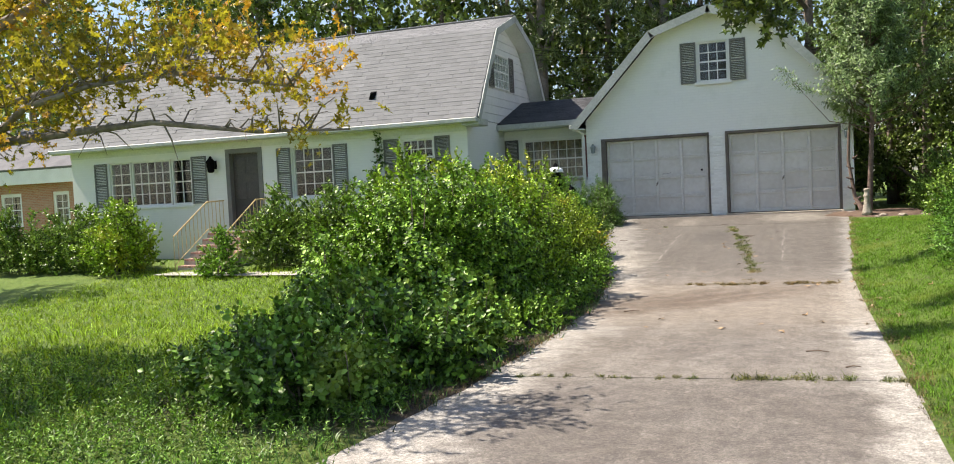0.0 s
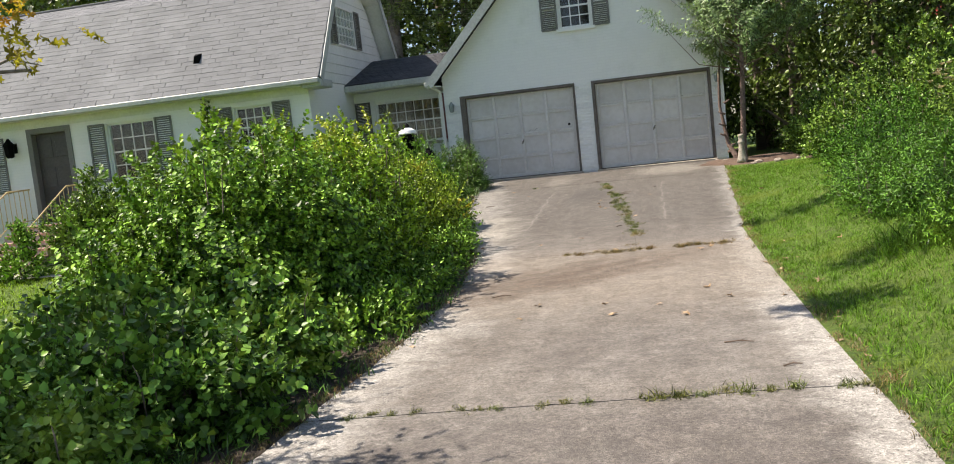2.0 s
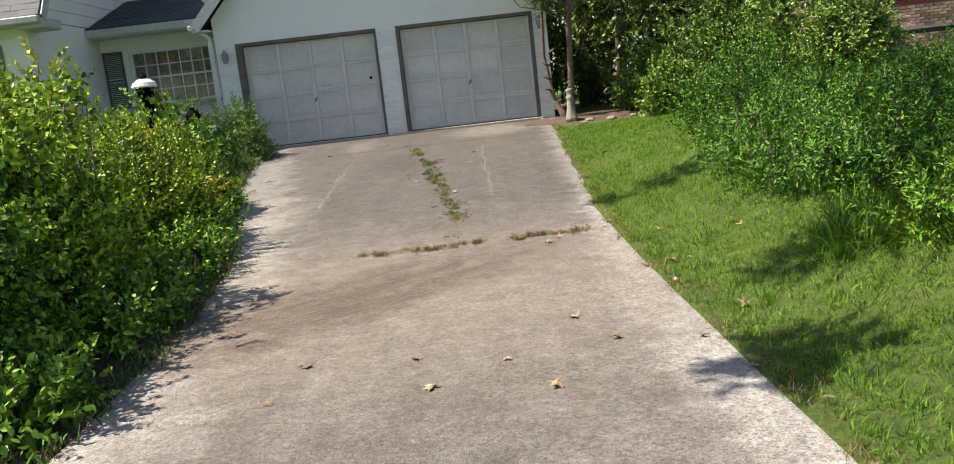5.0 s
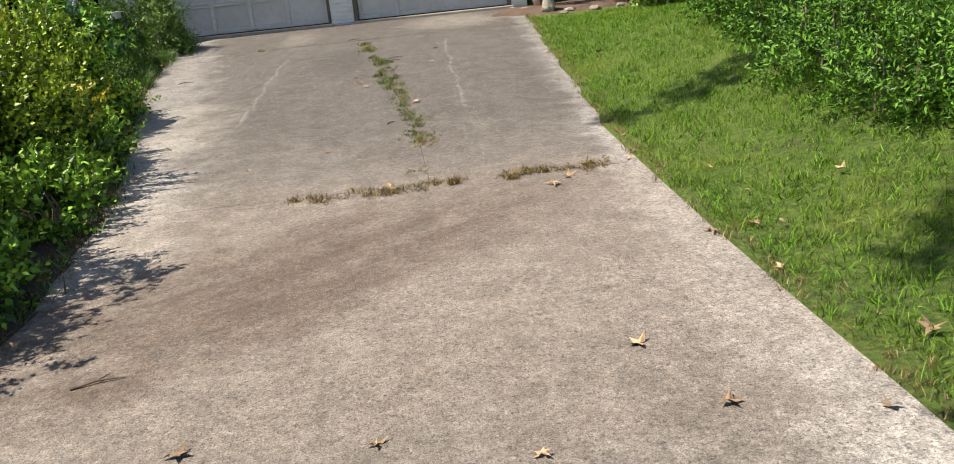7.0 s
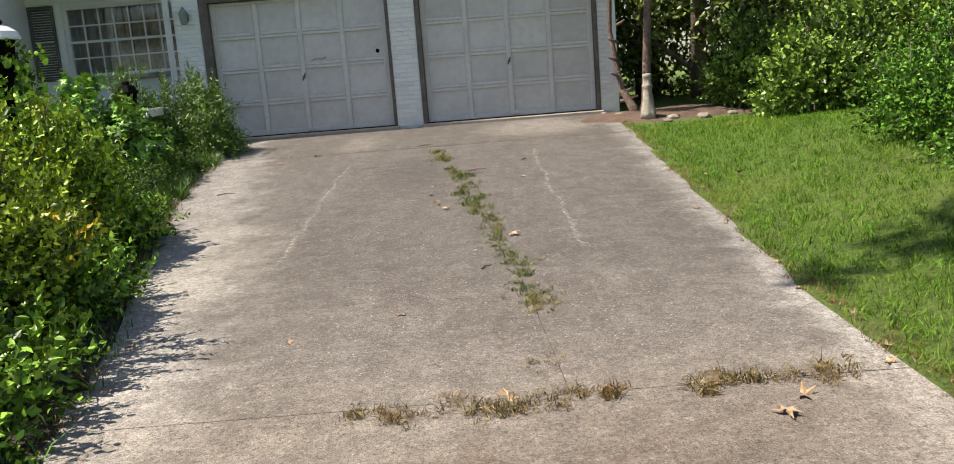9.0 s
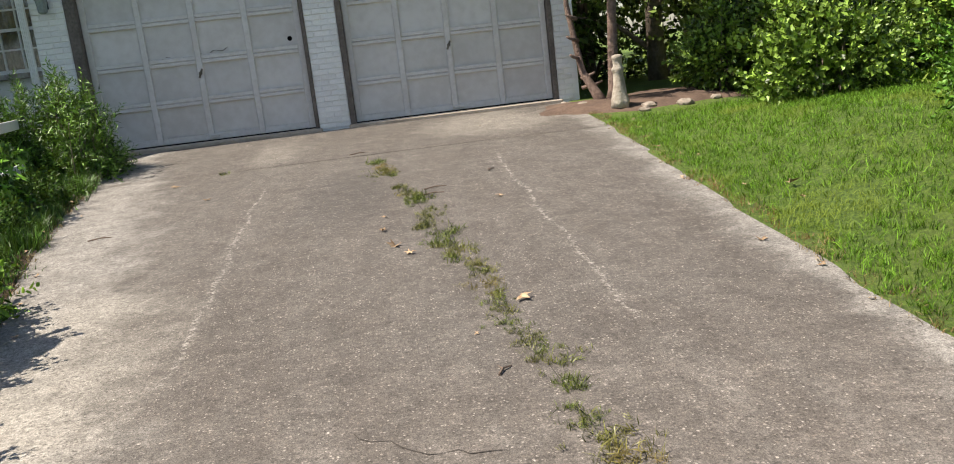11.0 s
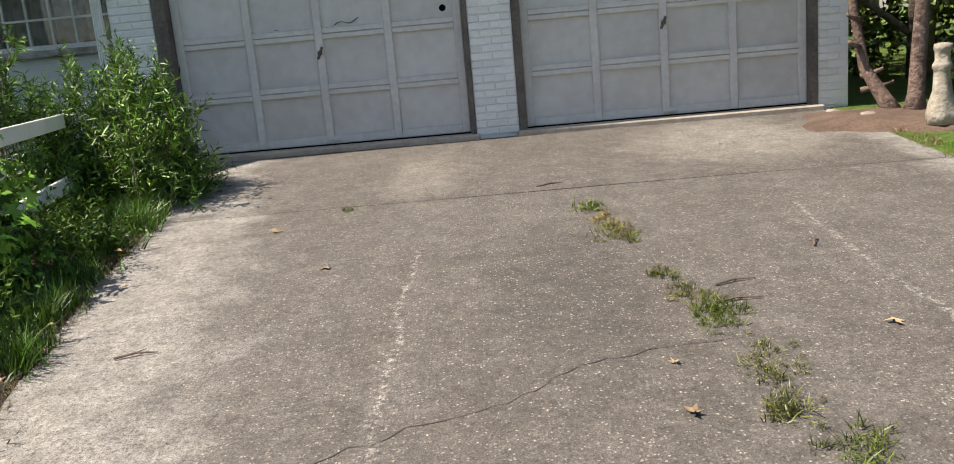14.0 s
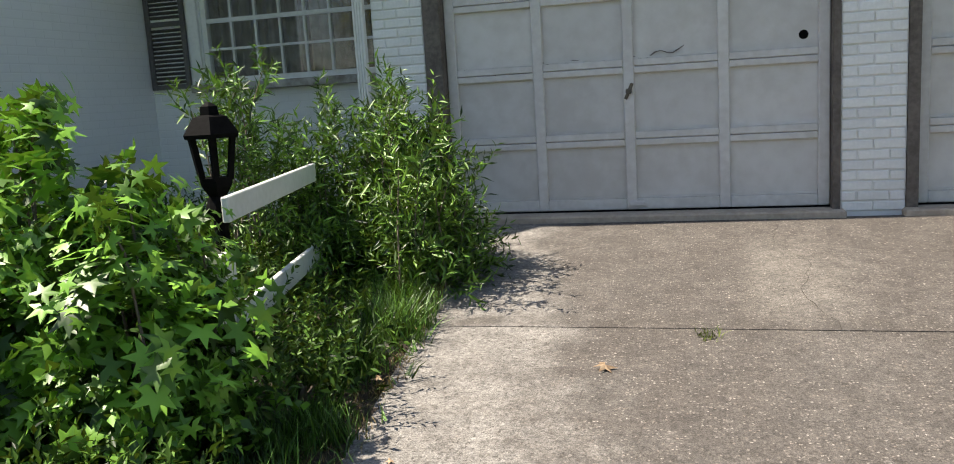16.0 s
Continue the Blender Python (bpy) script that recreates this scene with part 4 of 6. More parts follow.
for i in range(4):
    (ya, za), (yb, zb) = prof[i], prof[i + 1]
    sheet("roof_deck", [(RX0, ya, za), (RX0, yb, zb), (RX1, yb, zb), (RX1, ya, za)], 0.07, SHINGLE, house)
    for xr in (RX0, RX1):
        sheet("rake_board", [(xr - 0.012, ya, za + 0.015), (xr - 0.012, yb, zb + 0.015), (xr + 0.012, yb, zb + 0.015), (xr + 0.012, ya, za + 0.015)], 0.19, GUTTER, house)
    for xs0, xs1 in ((RX0 + 0.014, HX0), (HX1, RX1 - 0.014)):
        sheet("soffit", [(xs0, ya, za - 0.15), (xs0, yb, zb - 0.15), (xs1, yb, zb - 0.15), (xs1, ya, za - 0.15)], 0.015, SOFFIT, house)
shingled(house, (RX0, prof[0][0] - 0.03, HZ0 + 0.004), (RX1 - 0.02, prof[0][0] - 0.03, HZ0 + 0.004), (0, HH - HKK + 0.03, HZK - HZ0), 22, SHINGLE, (-9.6, -5.7))
shingled(house, (RX0, prof[1][0], HZK + 0.006), (RX1 - 0.02, prof[1][0], HZK + 0.006), (0, HKK, HZR - HZK), 13, SHINGLE, (50, 60))
part("ridge_cap", boxed(RX0, RX1, HC - 0.14, HC + 0.14, HZR - 0.02, HZR + 0.03, 0.012), SHINGLE, house)
part("gutter", boxed(RX0 + 0.02, RX1 - 0.02, HC - HH - 0.11, HC - HH + 0.01, 2.70, 2.825, 0.02), GUTTER, house, "weathered grey-green gutter")
part("soffit", boxed(RX0 + 0.02, RX1 - 0.02, HC - HH + 0.012, HY0, 2.70, 2.725), SOFFIT, house)
part("frieze", boxed(HX0, HX1, HY0 - 0.025, HY0 - 0.002, 2.52, 2.698), SOFFIT, house)
part("cornice_return", boxed(HX1, RX1, HC - HH, HY0 + 0.35, 2.62, 2.80, 0.02), GUTTER, house)


def half_at(z):
    return HH - (HH - HKK) * (z - HZ0) / (HZK - HZ0) if z < HZK else HKK * (HZR - z) / (HZR - HZK)


for gx, side in ((HX1, 1), (HX0, -1)):
    z, k = 2.86, 0
    while z < 5.85:
        zt = min(z + 0.24, 5.9)
        h0, h1 = half_at(z + 0.12) - 0.10, half_at(min(zt + 0.12, 5.98)) - 0.10
        bm = bmesh.new()
        x0, x1 = gx - 0.02 * side, gx + 0.02 * side
        vs = [bm.verts.new(v) for v in ((x1 + 0.006 * side, HC - h0, z), (x1 + 0.006 * side, HC + h0, z), (x1 - 0.008 * side, HC + h1, zt), (x1 - 0.008 * side, HC - h1, zt), (x0, HC - h0, z), (x0, HC + h0, z), (x0, HC + h1, zt), (x0, HC - h1, zt))]
        for q in ((0, 1, 2, 3), (7, 6, 5, 4), (0, 4, 5, 1), (1, 5, 6, 2), (2, 6, 7, 3), (3, 7, 4, 0)):
            bm.faces.new([vs[i] for i in q])
        bmesh.ops.recalc_face_normals(bm, faces=bm.faces)
        part("clapboard", bm, SIDING, house)
        z = zt + 0.004
up = sash(house, -0.75, 0.75, 0.0, 1.02, 0, 6, 4, curtain=False, room=0.06)
turn = pose(HX1 + 0.06, 1.0, 3.86, 0, 0, 90)
for o in (up, *up.children):
    o.data.transform(turn)
for y0 in (0.1, 1.55):
    s = shutter(house, -0.2, 0.2, 0.0, 1.02, 0, SHUTTER, 20)
    m = pose(HX1 + 0.05, y0 if y0 < 1 else 1.95, 3.86, 0, 0, 90)
    s.data.transform(m)
    for o in s.children:
        o.matrix_basis = m @ o.matrix_basis
sash(house, -18.25, -17.45, 0.95, 2.33, HY0 + 0.06, 2, 4, curtain=False)
sash(house, -17.41, -15.93, 0.95, 2.33, HY0 + 0.06, 5, 4, curtain=False)
sash(house, -15.89, -15.15, 0.95, 2.33, HY0 + 0.06, 2, 4, curtain=False)
part("window_sill", boxed(-18.35, -15.05, HY0 - 0.06, HY0 + 0.06, 0.86, 0.945, 0.008), PAINT_BRICK, house)
sash(house, *W2, HY0 + 0.06, 4, 4, curtain=False)
part("window_sill", boxed(-11.7, -10.2, HY0 - 0.06, HY0 + 0.06, 0.89, 0.975, 0.008), PAINT_BRICK, house)
sash(house, *W3, HY0 + 0.06, 4, 4, curtain=False)
part("window_sill", boxed(-8.25, -7.1, HY0 - 0.06, HY0 + 0.06, 1.33, 1.415, 0.008), PAINT_BRICK, house)
for x0, x1, z0, z1 in ((-18.82, -18.32, 0.95, 2.33), (-15.1, -14.55, 0.95, 2.36), (-12.1, -11.64, 0.98, 2.42), (-10.26, -9.8, 0.98, 2.42), (-8.66, -8.2, 1.40, 2.44), (-7.15, -6.7, 1.40, 2.44)):
    shutter(house, x0, x1, z0, z1, HY0, SHUTTER, 26)
bm = bmesh.new()
box(bm, DOOR[0], DOOR[0] + 0.14, HY0 - 0.03, HY0 + 0.2, DOOR[2], DOOR[3], 0.006)
box(bm, DOOR[1] - 0.14, DOOR[1], HY0 - 0.03, HY0 + 0.2, DOOR[2], DOOR[3], 0.006)
box(bm, DOOR[0] + 0.14, DOOR[1] - 0.14, HY0 - 0.028, HY0 + 0.198, DOOR[3] - 0.14, DOOR[3], 0.006)
part("door_frame", bm, SHUTTER, house, "grey painted door surround")
leaf = part("entry_door", boxed(DOOR[0] + 0.145, DOOR[1] - 0.145, HY0 + 0.14, HY0 + 0.18, DOOR[2] + 0.01, DOOR[3] - 0.145), DARK_DOOR, house, "dark panelled entry door")
for zz in (0.3, 1.0, 1.75):
    for xx in (DOOR[0] + 0.22, DOOR[0] + 0.66):
        part("door_panel", boxed(xx, xx + 0.36, HY0 + 0.128, HY0 + 0.145, zz, zz + 0.5, 0.01), DARK_DOOR, leaf)
wall_lamp((-14.25, HY0, 2.02), BLACK_IRON, 1.9, "black iron carriage lamp on the white brick wall")
vent = thing("roof_vent", "small dark metal vent on the shingle roof", "vent", (-9.0, -1.72, 3.55))
raw("cap", [(-9.1, -1.8, 3.52), (-8.9, -1.8, 3.52), (-8.9, -1.58, 3.83), (-9.1, -1.58, 3.83), (-9.02, -1.84, 3.74), (-8.98, -1.84, 3.74)], [(0, 1, 5, 4), (4, 5, 2, 3), (0, 4, 3), (1, 2, 5), (0, 3, 2, 1)], BLACK_IRON, vent)

# ---- brick steps, rails and walk ----
porch = thing("front_steps", "worn red brick front steps with grey mortar", "steps", (-13.1, -3.1, -0.85))
part("landing_core", boxed(-13.95, -12.35, -2.85, HY0 - 0.002, -1.0, 0.05), MORTAR, porch)
bme = bmesh.new()
box(bme, -0.048, 0.048, -0.15, 0.15, -0.03, 0.03, 0.006)
brick_me = bpy.data.meshes.new("brick")
bme.to_mesh(brick_me)
bme.free()
brick_me.materials.append(STEP_BRICK)
rise, tread = 0.165, 0.27
for i in range(6):
    zt, yf = 0.08 - rise * i, -2.85 - tread * i
    if i:
        part("step_core", boxed(-13.93, -12.37, yf, yf + tread - 0.002, -1.05, zt - 0.035), MORTAR, porch)
    for c in range(15):
        ob = new("brick", brick_me)
        ob.parent = porch
        ob.matrix_parent_inverse = Matrix.Translation(-base_of(porch))
        ob.matrix_basis = pose(-13.87 + c * 0.1065, yf + 0.14, zt - 0.005, rng.uniform(-1, 1), 0, rng.uniform(-1, 1))
for sx in (-13.98, -12.32):
    rail = thing("stair_rail", "yellowed painted iron stair railing", "railing", (sx, -3.3, -0.6), "railings of the front steps")
    top, bot = (sx, -2.75, 0.98), (sx, -4.25, 0.08)
    raw("handrail", *tube([(sx, -1.95, 1.0), top, bot], [0.022] * 3, 6), YELLOW_RAIL, rail)
    raw("lower_rail", *tube([(sx, -1.95, 0.22), (sx, -2.75, 0.2), (sx, -4.25, -0.7)], [0.014] * 3, 6), YELLOW_RAIL, rail)
    for k in range(14):
        y = -2.0 - k * 0.172
        f = max(0.0, (-2.75 - y) / 1.5)
        part("baluster", boxed(sx - 0.007, sx + 0.007, y - 0.007, y + 0.007, (0.2 if k not in (4, 13) else 0.03) - 0.9 * f, 0.985 - 0.9 * f), YELLOW_RAIL, rail)
walk_verts, walk_faces = [], []
for k in range(13):
    x = -13.9 + k * 0.45
    yc = -4.75 - 0.25 * math.sin(k * 0.16)
    walk_verts += [(x, yc - 0.5, land(x, yc) + 0.03), (x, yc + 0.5, land(x, yc) + 0.03)]
walk_faces = [(2 * k, 2 * k + 2, 2 * k + 3, 2 * k + 1) for k in range(12)]
tagged(raw("pavement", walk_verts, walk_faces, surface("pale_walk", (0.46, 0.43, 0.38), (0.34, 0.32, 0.28), 40, 2, 0.9, 0.4)), "pale concrete garden walk to the front steps", "walk", kind="structure")


# ---- neighbouring houses ----
def tan_house():
    h = thing("neighbour_house", "low tan brick house with white trim and dark roof", "house", (-31, 7, -1.2))
    x0, x1, y0, y1 = -40.0, -25.6, 4.0, 12.0
    ws = [(-29.8, -28.6, 0.35, 1.75), (-26.9, -26.0, 0.35, 1.75)]
    part("wall", wall_xz(bmesh.new(), y0, y0 + 0.25, x0, x1, -1.6, 2.3, ws), TAN_BRICK, h)
    part("wall", boxed(x1 - 0.25, x1, y0 + 0.25, y1, -1.6, 2.3), TAN_BRICK, h)
    part("wall", boxed(x0, x0 + 0.25, y0 + 0.25, y1, -1.6, 2.3), TAN_BRICK, h)
    part("frieze", boxed(x0 - 0.3, x1 + 0.3, y0 - 0.4, y0 - 0.36, 2.1, 2.75, 0.01), WHITE_TRIM, h)
    part("soffit", boxed(x0 - 0.3, x1 + 0.3, y0 - 0.36, y0, 2.28, 2.32), WHITE_TRIM, h)
    for a in ws:
        sash(h, *a, y0 + 0.05, 2, 4, frame=0.14)
    sheet("roof", [(x0 - 0.4, y0 - 0.45, 2.75), (x1 + 0.4, y0 - 0.45, 2.75), (x1 + 0.4 - 4.4, 8, 5.0), (x0 + 4, 8, 5.0)], 0.1, ROOF_FAR, h)
    sheet("roof", [(x1 + 0.4, y0 - 0.45, 2.75), (x1 + 0.4, 12.4, 2.75), (x1 - 4.0, 8, 5.0)], 0.1, ROOF_FAR, h)
    sheet("roof", [(x0 - 0.4, 12.4, 2.75), (x1 + 0.4, 12.4, 2.75), (x1 - 4.0, 8, 5.0), (x0 + 4, 8, 5.0)], 0.1, ROOF_FAR, h)


tan_house()


def red_house():
    h = thing("neighbour_house", "barn-red sided house above a mottled brick base", "house", (15, 5, 0.0))
    x0, x1, y0, y1 = 10.35, 21.0, 2.0, 9.0
    part("wall_core", boxed(x0, x1, y0 + 0.03, y0 + 0.25, -0.8, 1.5), MORTAR, h)
    for side in (x0, x1 - 0.25):
        part("wall", boxed(side, side + 0.25, y0 + 0.25, y1, -0.8, 4.0), RED_SIDING, h)
    part("wall", boxed(x0, x1, y1, y1 + 0.2, -0.8, 4.0), RED_SIDING, h)
    ws = [(10.95, 11.4, 1.95, 3.1), (12.2, 12.85, 2.0, 3.1), (15.0, 15.7, 2.0, 3.1)]
    part("wall", wall_xz(bmesh.new(), y0, y0 + 0.25, x0, x1, 1.5, 4.0, ws), RED_SIDING, h)
    for a in ws:
        w = sash(h, *a, y0 - 0.03, 1, 4, frame=0.06)
    part("band", boxed(x0, x1, y0 - 0.03, y0 - 0.002, 1.62, 1.78, 0.01), RED_SIDING, h)
    part("eave", boxed(x0 - 0.4, x1 + 0.4, y0 - 0.6, y0, 3.9, 4.05, 0.02), WHITE_TRIM, h)
    sheet("roof", [(x0 - 0.4, y0 - 0.65, 4.05), (x1 + 0.4, y0 - 0.65, 4.05), (x1 + 0.4, 5.5, 6.0), (x0 - 0.4, 5.5, 6.0)], 0.1, ROOF_FAR, h)
    sheet("roof", [(x0 - 0.4, y1 + 0.65, 4.05), (x1 + 0.4, y1 + 0.65, 4.05), (x1 + 0.4, 5.5, 6.0), (x0 - 0.4, 5.5, 6.0)], 0.1, ROOF_FAR, h)
    bm = boxed(-0.097, 0.097, -0.02, 0.04, -0.029, 0.029, 0.004)
    me = bpy.data.meshes.new("brick")
    bm.to_mesh(me)
    bm.free()
    me.materials.append(OLD_BRICK)
    tv, tf = np.array([tuple(v.co) for v in me.vertices]), [tuple(p.vertices) for p in me.polygons]
    vs, fs, k, singles = [], [], 0, 0
    for r in range(28):
        for c in range(52):
            x, z = x0 + 0.1 + c * 0.205 + (0.1 if r % 2 else 0), 1.45 - r * 0.0685
            if singles < 290 and x < 13.6:
                ob = new("brick", me)
                ob.parent = h
                ob.matrix_parent_inverse = Matrix.Translation(-base_of(h))
                ob.matrix_basis = pose(x, y0 + rng.uniform(-0.004, 0.006), z)
                singles += 1
            elif x < x1:
                vs.append(tv + np.array((x, y0 + rng.uniform(-0.004, 0.006), z)))
                fs += [tuple(i + k for i in q) for q in tf]
                k += len(tv)
    tagged(raw("brickwork", np.vstack(vs), fs, OLD_BRICK, h), kind="stuff")


red_house()

# dark rail fence by the red house
fence = thing("rail_fence", "dark weathered wooden post-and-rail fence", "fence", (9.8, -4.0, 0.1))
for fx, fy in ((9.78, -4.0), (7.6, -3.6), (12.0, -4.4), (14.2, -4.8)):
    part("post", boxed(fx - 0.06, fx + 0.06, fy - 0.06, fy + 0.06, land(fx, fy) - 0.1, 1.1, 0.012), FENCE_WOOD, fence)
for zz in (0.87, 0.45):
    raw("rail", *tube([(7.6, -3.66, zz), (9.78, -4.06, zz), (12.0, -4.46, zz), (14.2, -4.86, zz)], [0.06] * 4, 4), FENCE_WOOD, fence)


# ---- bricks of the three garage piers ----
full_bm, half_bm = boxed(-0.0965, 0.0965, -0.024, 0.03, -0.0295, 0.0295, 0.005), boxed(-0.046, 0.046, -0.024, 0.03, -0.0295, 0.0295, 0.005)
pier_me = {}
for key, b in (("full", full_bm), ("half", half_bm)):
    me = bpy.data.meshes.new("brick")
    b.to_mesh(me)
    b.free()
    me.materials.append(WHITE_PIECE)
    pier_me[key] = me


def pier(x0, x1):
    """Courses of painted bricks on a pier, in running bond."""
    for r in range(31):
        z = 0.035 + r * 0.0685
        x = x0
        k = 0
        while x < x1 - 0.03:
            half = (r % 2 and k == 0) or x + 0.15 > x1
            w = 0.1 if half else 0.2
            if x + w > x1 + 0.02:
                break
            ob = new("brick", pier_me["half" if half else "full"])
            ob.parent = garage
            ob.matrix_parent_inverse = Matrix.Translation(-base_of(garage))
            ob.matrix_basis = pose(x + w / 2 + rng.uniform(-0.002, 0.002), 0.033 + rng.uniform(-0.003, 0.002), z, 0, rng.uniform(-0.7, 0.7), rng.uniform(-0.8, 0.8))
            x += w
            k += 1


pier(-0.2, 0.2)
pier(-3.45, -3.05)
pier(2.97, 3.25)

# ---- foliage kinds ----
R1 = random.Random(11)
BROAD = [sprig(leaf_oval(0.068, 0.020), 12, 0.22, lift=42, r=R1) for _ in range(5)]
BROAD_FAR = [sprig(leaf_plain(0.09, 0.032), 10, 0.22, lift=62, r=R1) for _ in range(4)]
SMALL = [sprig(leaf_plain(0.055, 0.017), 14, 0.2, lift=58, r=R1) for _ in range(5)]
VINE = [sprig(leaf_oval(0.060, 0.026), 10, 0.14, lift=30, r=R1) for _ in range(5)]
IVY = [sprig(leaf_oval(0.072, 0.032), 8, 0.16, lift=38, r=R1) for _ in range(5)]
LANCE = [sprig(leaf_plain(0.10, 0.0095), 15, 0.24, lift=48, r=R1) for _ in range(5)]
HERB = [sprig(leaf_plain(0.062, 0.0105), 17, 0.22, lift=40, r=R1) for _ in range(5)]
STAR = [sprig(leaf_star(0.104), 5, 0.2, lift=-12, r=R1) for _ in range(5)]
MAPLE = [sprig(leaf_star(0.046, 4), 6, 0.14, lift=95, r=R1) for _ in range(5)]
OAK = [sprig(leaf_star(0.085, 4), 6, 0.2, lift=80, r=R1) for _ in range(4)]
CLUMP = [sprig(leaf_plain(0.27, 0.10), 9, 0.7, lift=65, r=R1) for _ in range(5)]
MIDLEAF = [sprig(leaf_plain(0.12, 0.04), 12, 0.38, lift=65, r=R1) for _ in range(5)]
NEEDLES = [sprig(leaf_plain(0.30, 0.018), 22, 0.35, lift=45, r=R1) for _ in range(4)]
SPRAY = [sprig(leaf_plain(0.13, 0.016), 16, 0.34, lift=28, r=R1) for _ in range(5)]
SOD = [tuft(8, 0.062, 0.0030, 0.05, R1, (0.4, 1.5)) for _ in range(7)]
FAR_SOD = [tuft(5, 0.075, 0.0052, 0.06, R1, (0.4, 1.4)) for _ in range(6)]
LONG_SOD = [tuft(9, 0.17, 0.0042, 0.07, R1, (0.4, 1.5)) for _ in range(6)]
MAT = [tuft(15, 0.058, 0.0036, 0.05, R1, (0.7, 2.0)) for _ in range(5)]
TALL_SOD = [tuft(16, 0.26, 0.004, 0.05, R1) for _ in range(5)]


def bush(name, label, lumps, kind, material, density=260, category="bush", group="", size=(0.8, 1.25), up=0.75, shoots=0, shoot_len=0.5, stem_mat=None, core=0.8):
    """A shrub of rounded, uneven masses (x, y, top, rx, ry) standing on the land, with stems and a few taller shoots."""
    x0, y0 = lumps[0][0], lumps[0][1]
    t = thing(name, label, category, (x0, y0, land(x0, y0)), group)
    P, D, P2, D2 = [], [], [], []
    stems = []
    for x, y, top, rx, ry in lumps:
        g = land(x, y)
        h = top - g
        n = int(density * (rx * ry + (rx + ry) * h * 0.8))
        p, d = lump(n, (x, y, g + 0.42 * h), (rx, ry, 0.58 * h), low=-0.75)
        keep = p[:, 2] > g + 0.02
        P.append(p[keep])
        D.append(d[keep] + np.array((0, 0, up)))
        p, d = lump(int(core * n), (x, y, g + 0.40 * h), (0.80 * rx, 0.80 * ry, 0.50 * h), low=-0.9, shell=0.45, rough=0.2)
        keep = p[:, 2] > g + 0.02
        P2.append(p[keep])
        D2.append(d[keep])
        for _ in range(5):
            a, rr = R1.uniform(0, 6.28), R1.uniform(0.1, 0.55)
            tip = (x + rr * rx * math.cos(a), y + rr * ry * math.sin(a), g + h * R1.uniform(0.55, 0.8))
            b = (x + 0.15 * rx * math.cos(a), y + 0.15 * ry * math.sin(a))
            stems.append(([(b[0], b[1], land(*b) - 0.03), ((b[0] + tip[0]) / 2 + 0.03, (b[1] + tip[1]) / 2, g + 0.35 * h), tip], [0.014, 0.010, 0.004], 5))
        for _ in range(shoots):
            a, rr = R1.uniform(0, 6.28), R1.uniform(0.0, 0.7)
            bx, by = x + rr * rx * math.cos(a), y + rr * ry * math.sin(a)
            bz, L = g + h * (0.92 - 0.3 * rr * rr), shoot_len * R1.uniform(0.6, 1.2)
            lean = (R1.uniform(-0.35, 0.35), R1.uniform(-0.35, 0.35))
            stems.append(([(bx, by, bz - 0.25), (bx + lean[0] * L * 0.4, by + lean[1] * L * 0.4, bz + 0.5 * L), (bx + lean[0] * L, by + lean[1] * L, bz + L)], [0.006, 0.005, 0.002], 4))
            k = int(L / 0.055) + 2
            f = np.linspace(0, 1, k)
            P.append(np.stack([bx + lean[0] * L * f, by + lean[1] * L * f, bz + L * f], 1))
            D.append(np.stack([np.cos(f * 40) * 0.8, np.sin(f * 40) * 0.8, 0.7 + 0 * f], 1))
    P, D = np.vstack(P), np.vstack(D)
    D = D / np.linalg.norm(D, axis=1, keepdims=True) + rng.normal(scale=0.3, size=D.shape)
    tagged(strewn("foliage", kind, P, D, rng.uniform(*size, len(P)), material, t), kind="stuff")
    P2, D2 = np.vstack(P2), np.vstack(D2)
    fine = kind is HERB or kind is SMALL or kind is LANCE
    tagged(strewn("inner_foliage", kind if fine else MIDLEAF, P2, D2, rng.uniform(0.9, 1.2, len(P2)) if fine else rng.uniform(0.45, 0.75, len(P2)), material, t), kind="stuff")
    tagged(raw("stem_tangle", *tubes(stems), stem_mat or BARK, t), kind="stuff")
    return t


# ---- planting bed along the drive ----
bush("ground_vine", "low dark green ground vine spreading beside the driveway", [(-1.75, -17.4, -0.3, 0.8, 0.8), (-2.35, -16.8, -0.2, 0.85, 0.85), (-1.5, -16.3, -0.15, 0.8, 0.8), (-2.3, -15.6, 0.0, 0.95, 0.8), (-1.4, -15.2, -0.12, 0.6, 0.6)], IVY, L_IVY, 380, "ground vine", shoots=14, shoot_len=0.22)
bush("vine_mound", "vine-smothered shrub forming a rounded green mound", [(-2.4, -13.5, 1.14, 1.25, 1.3), (-2.0, -12.9, 0.98, 0.95, 0.9), (-3.0, -14.2, 0.42, 0.8, 0.85)], VINE, L_VINE, 330, "bush", shoots=9, shoot_len=0.3)
bush("garden_shrub", "dense leafy green shrub with upright shoots by the driveway", [(-2.1, -11.2, 0.97, 1.0, 1.05), (-1.8, -11.9, 0.62, 0.7, 0.6)], BROAD, L_SHRUB, 300, "bush", "shrubs of the bed", shoots=22, shoot_len=0.45)
bush("garden_shrub", "yellowing overgrown shrub with reddish leaves by the driveway", [(-2.25, -9.3, 0.66, 0.98, 0.95), (-2.0, -8.6, 0.42, 0.62, 0.6)], SMALL, L_OLIVE, 450, "bush", "shrubs of the bed", shoots=18, shoot_len=0.3)
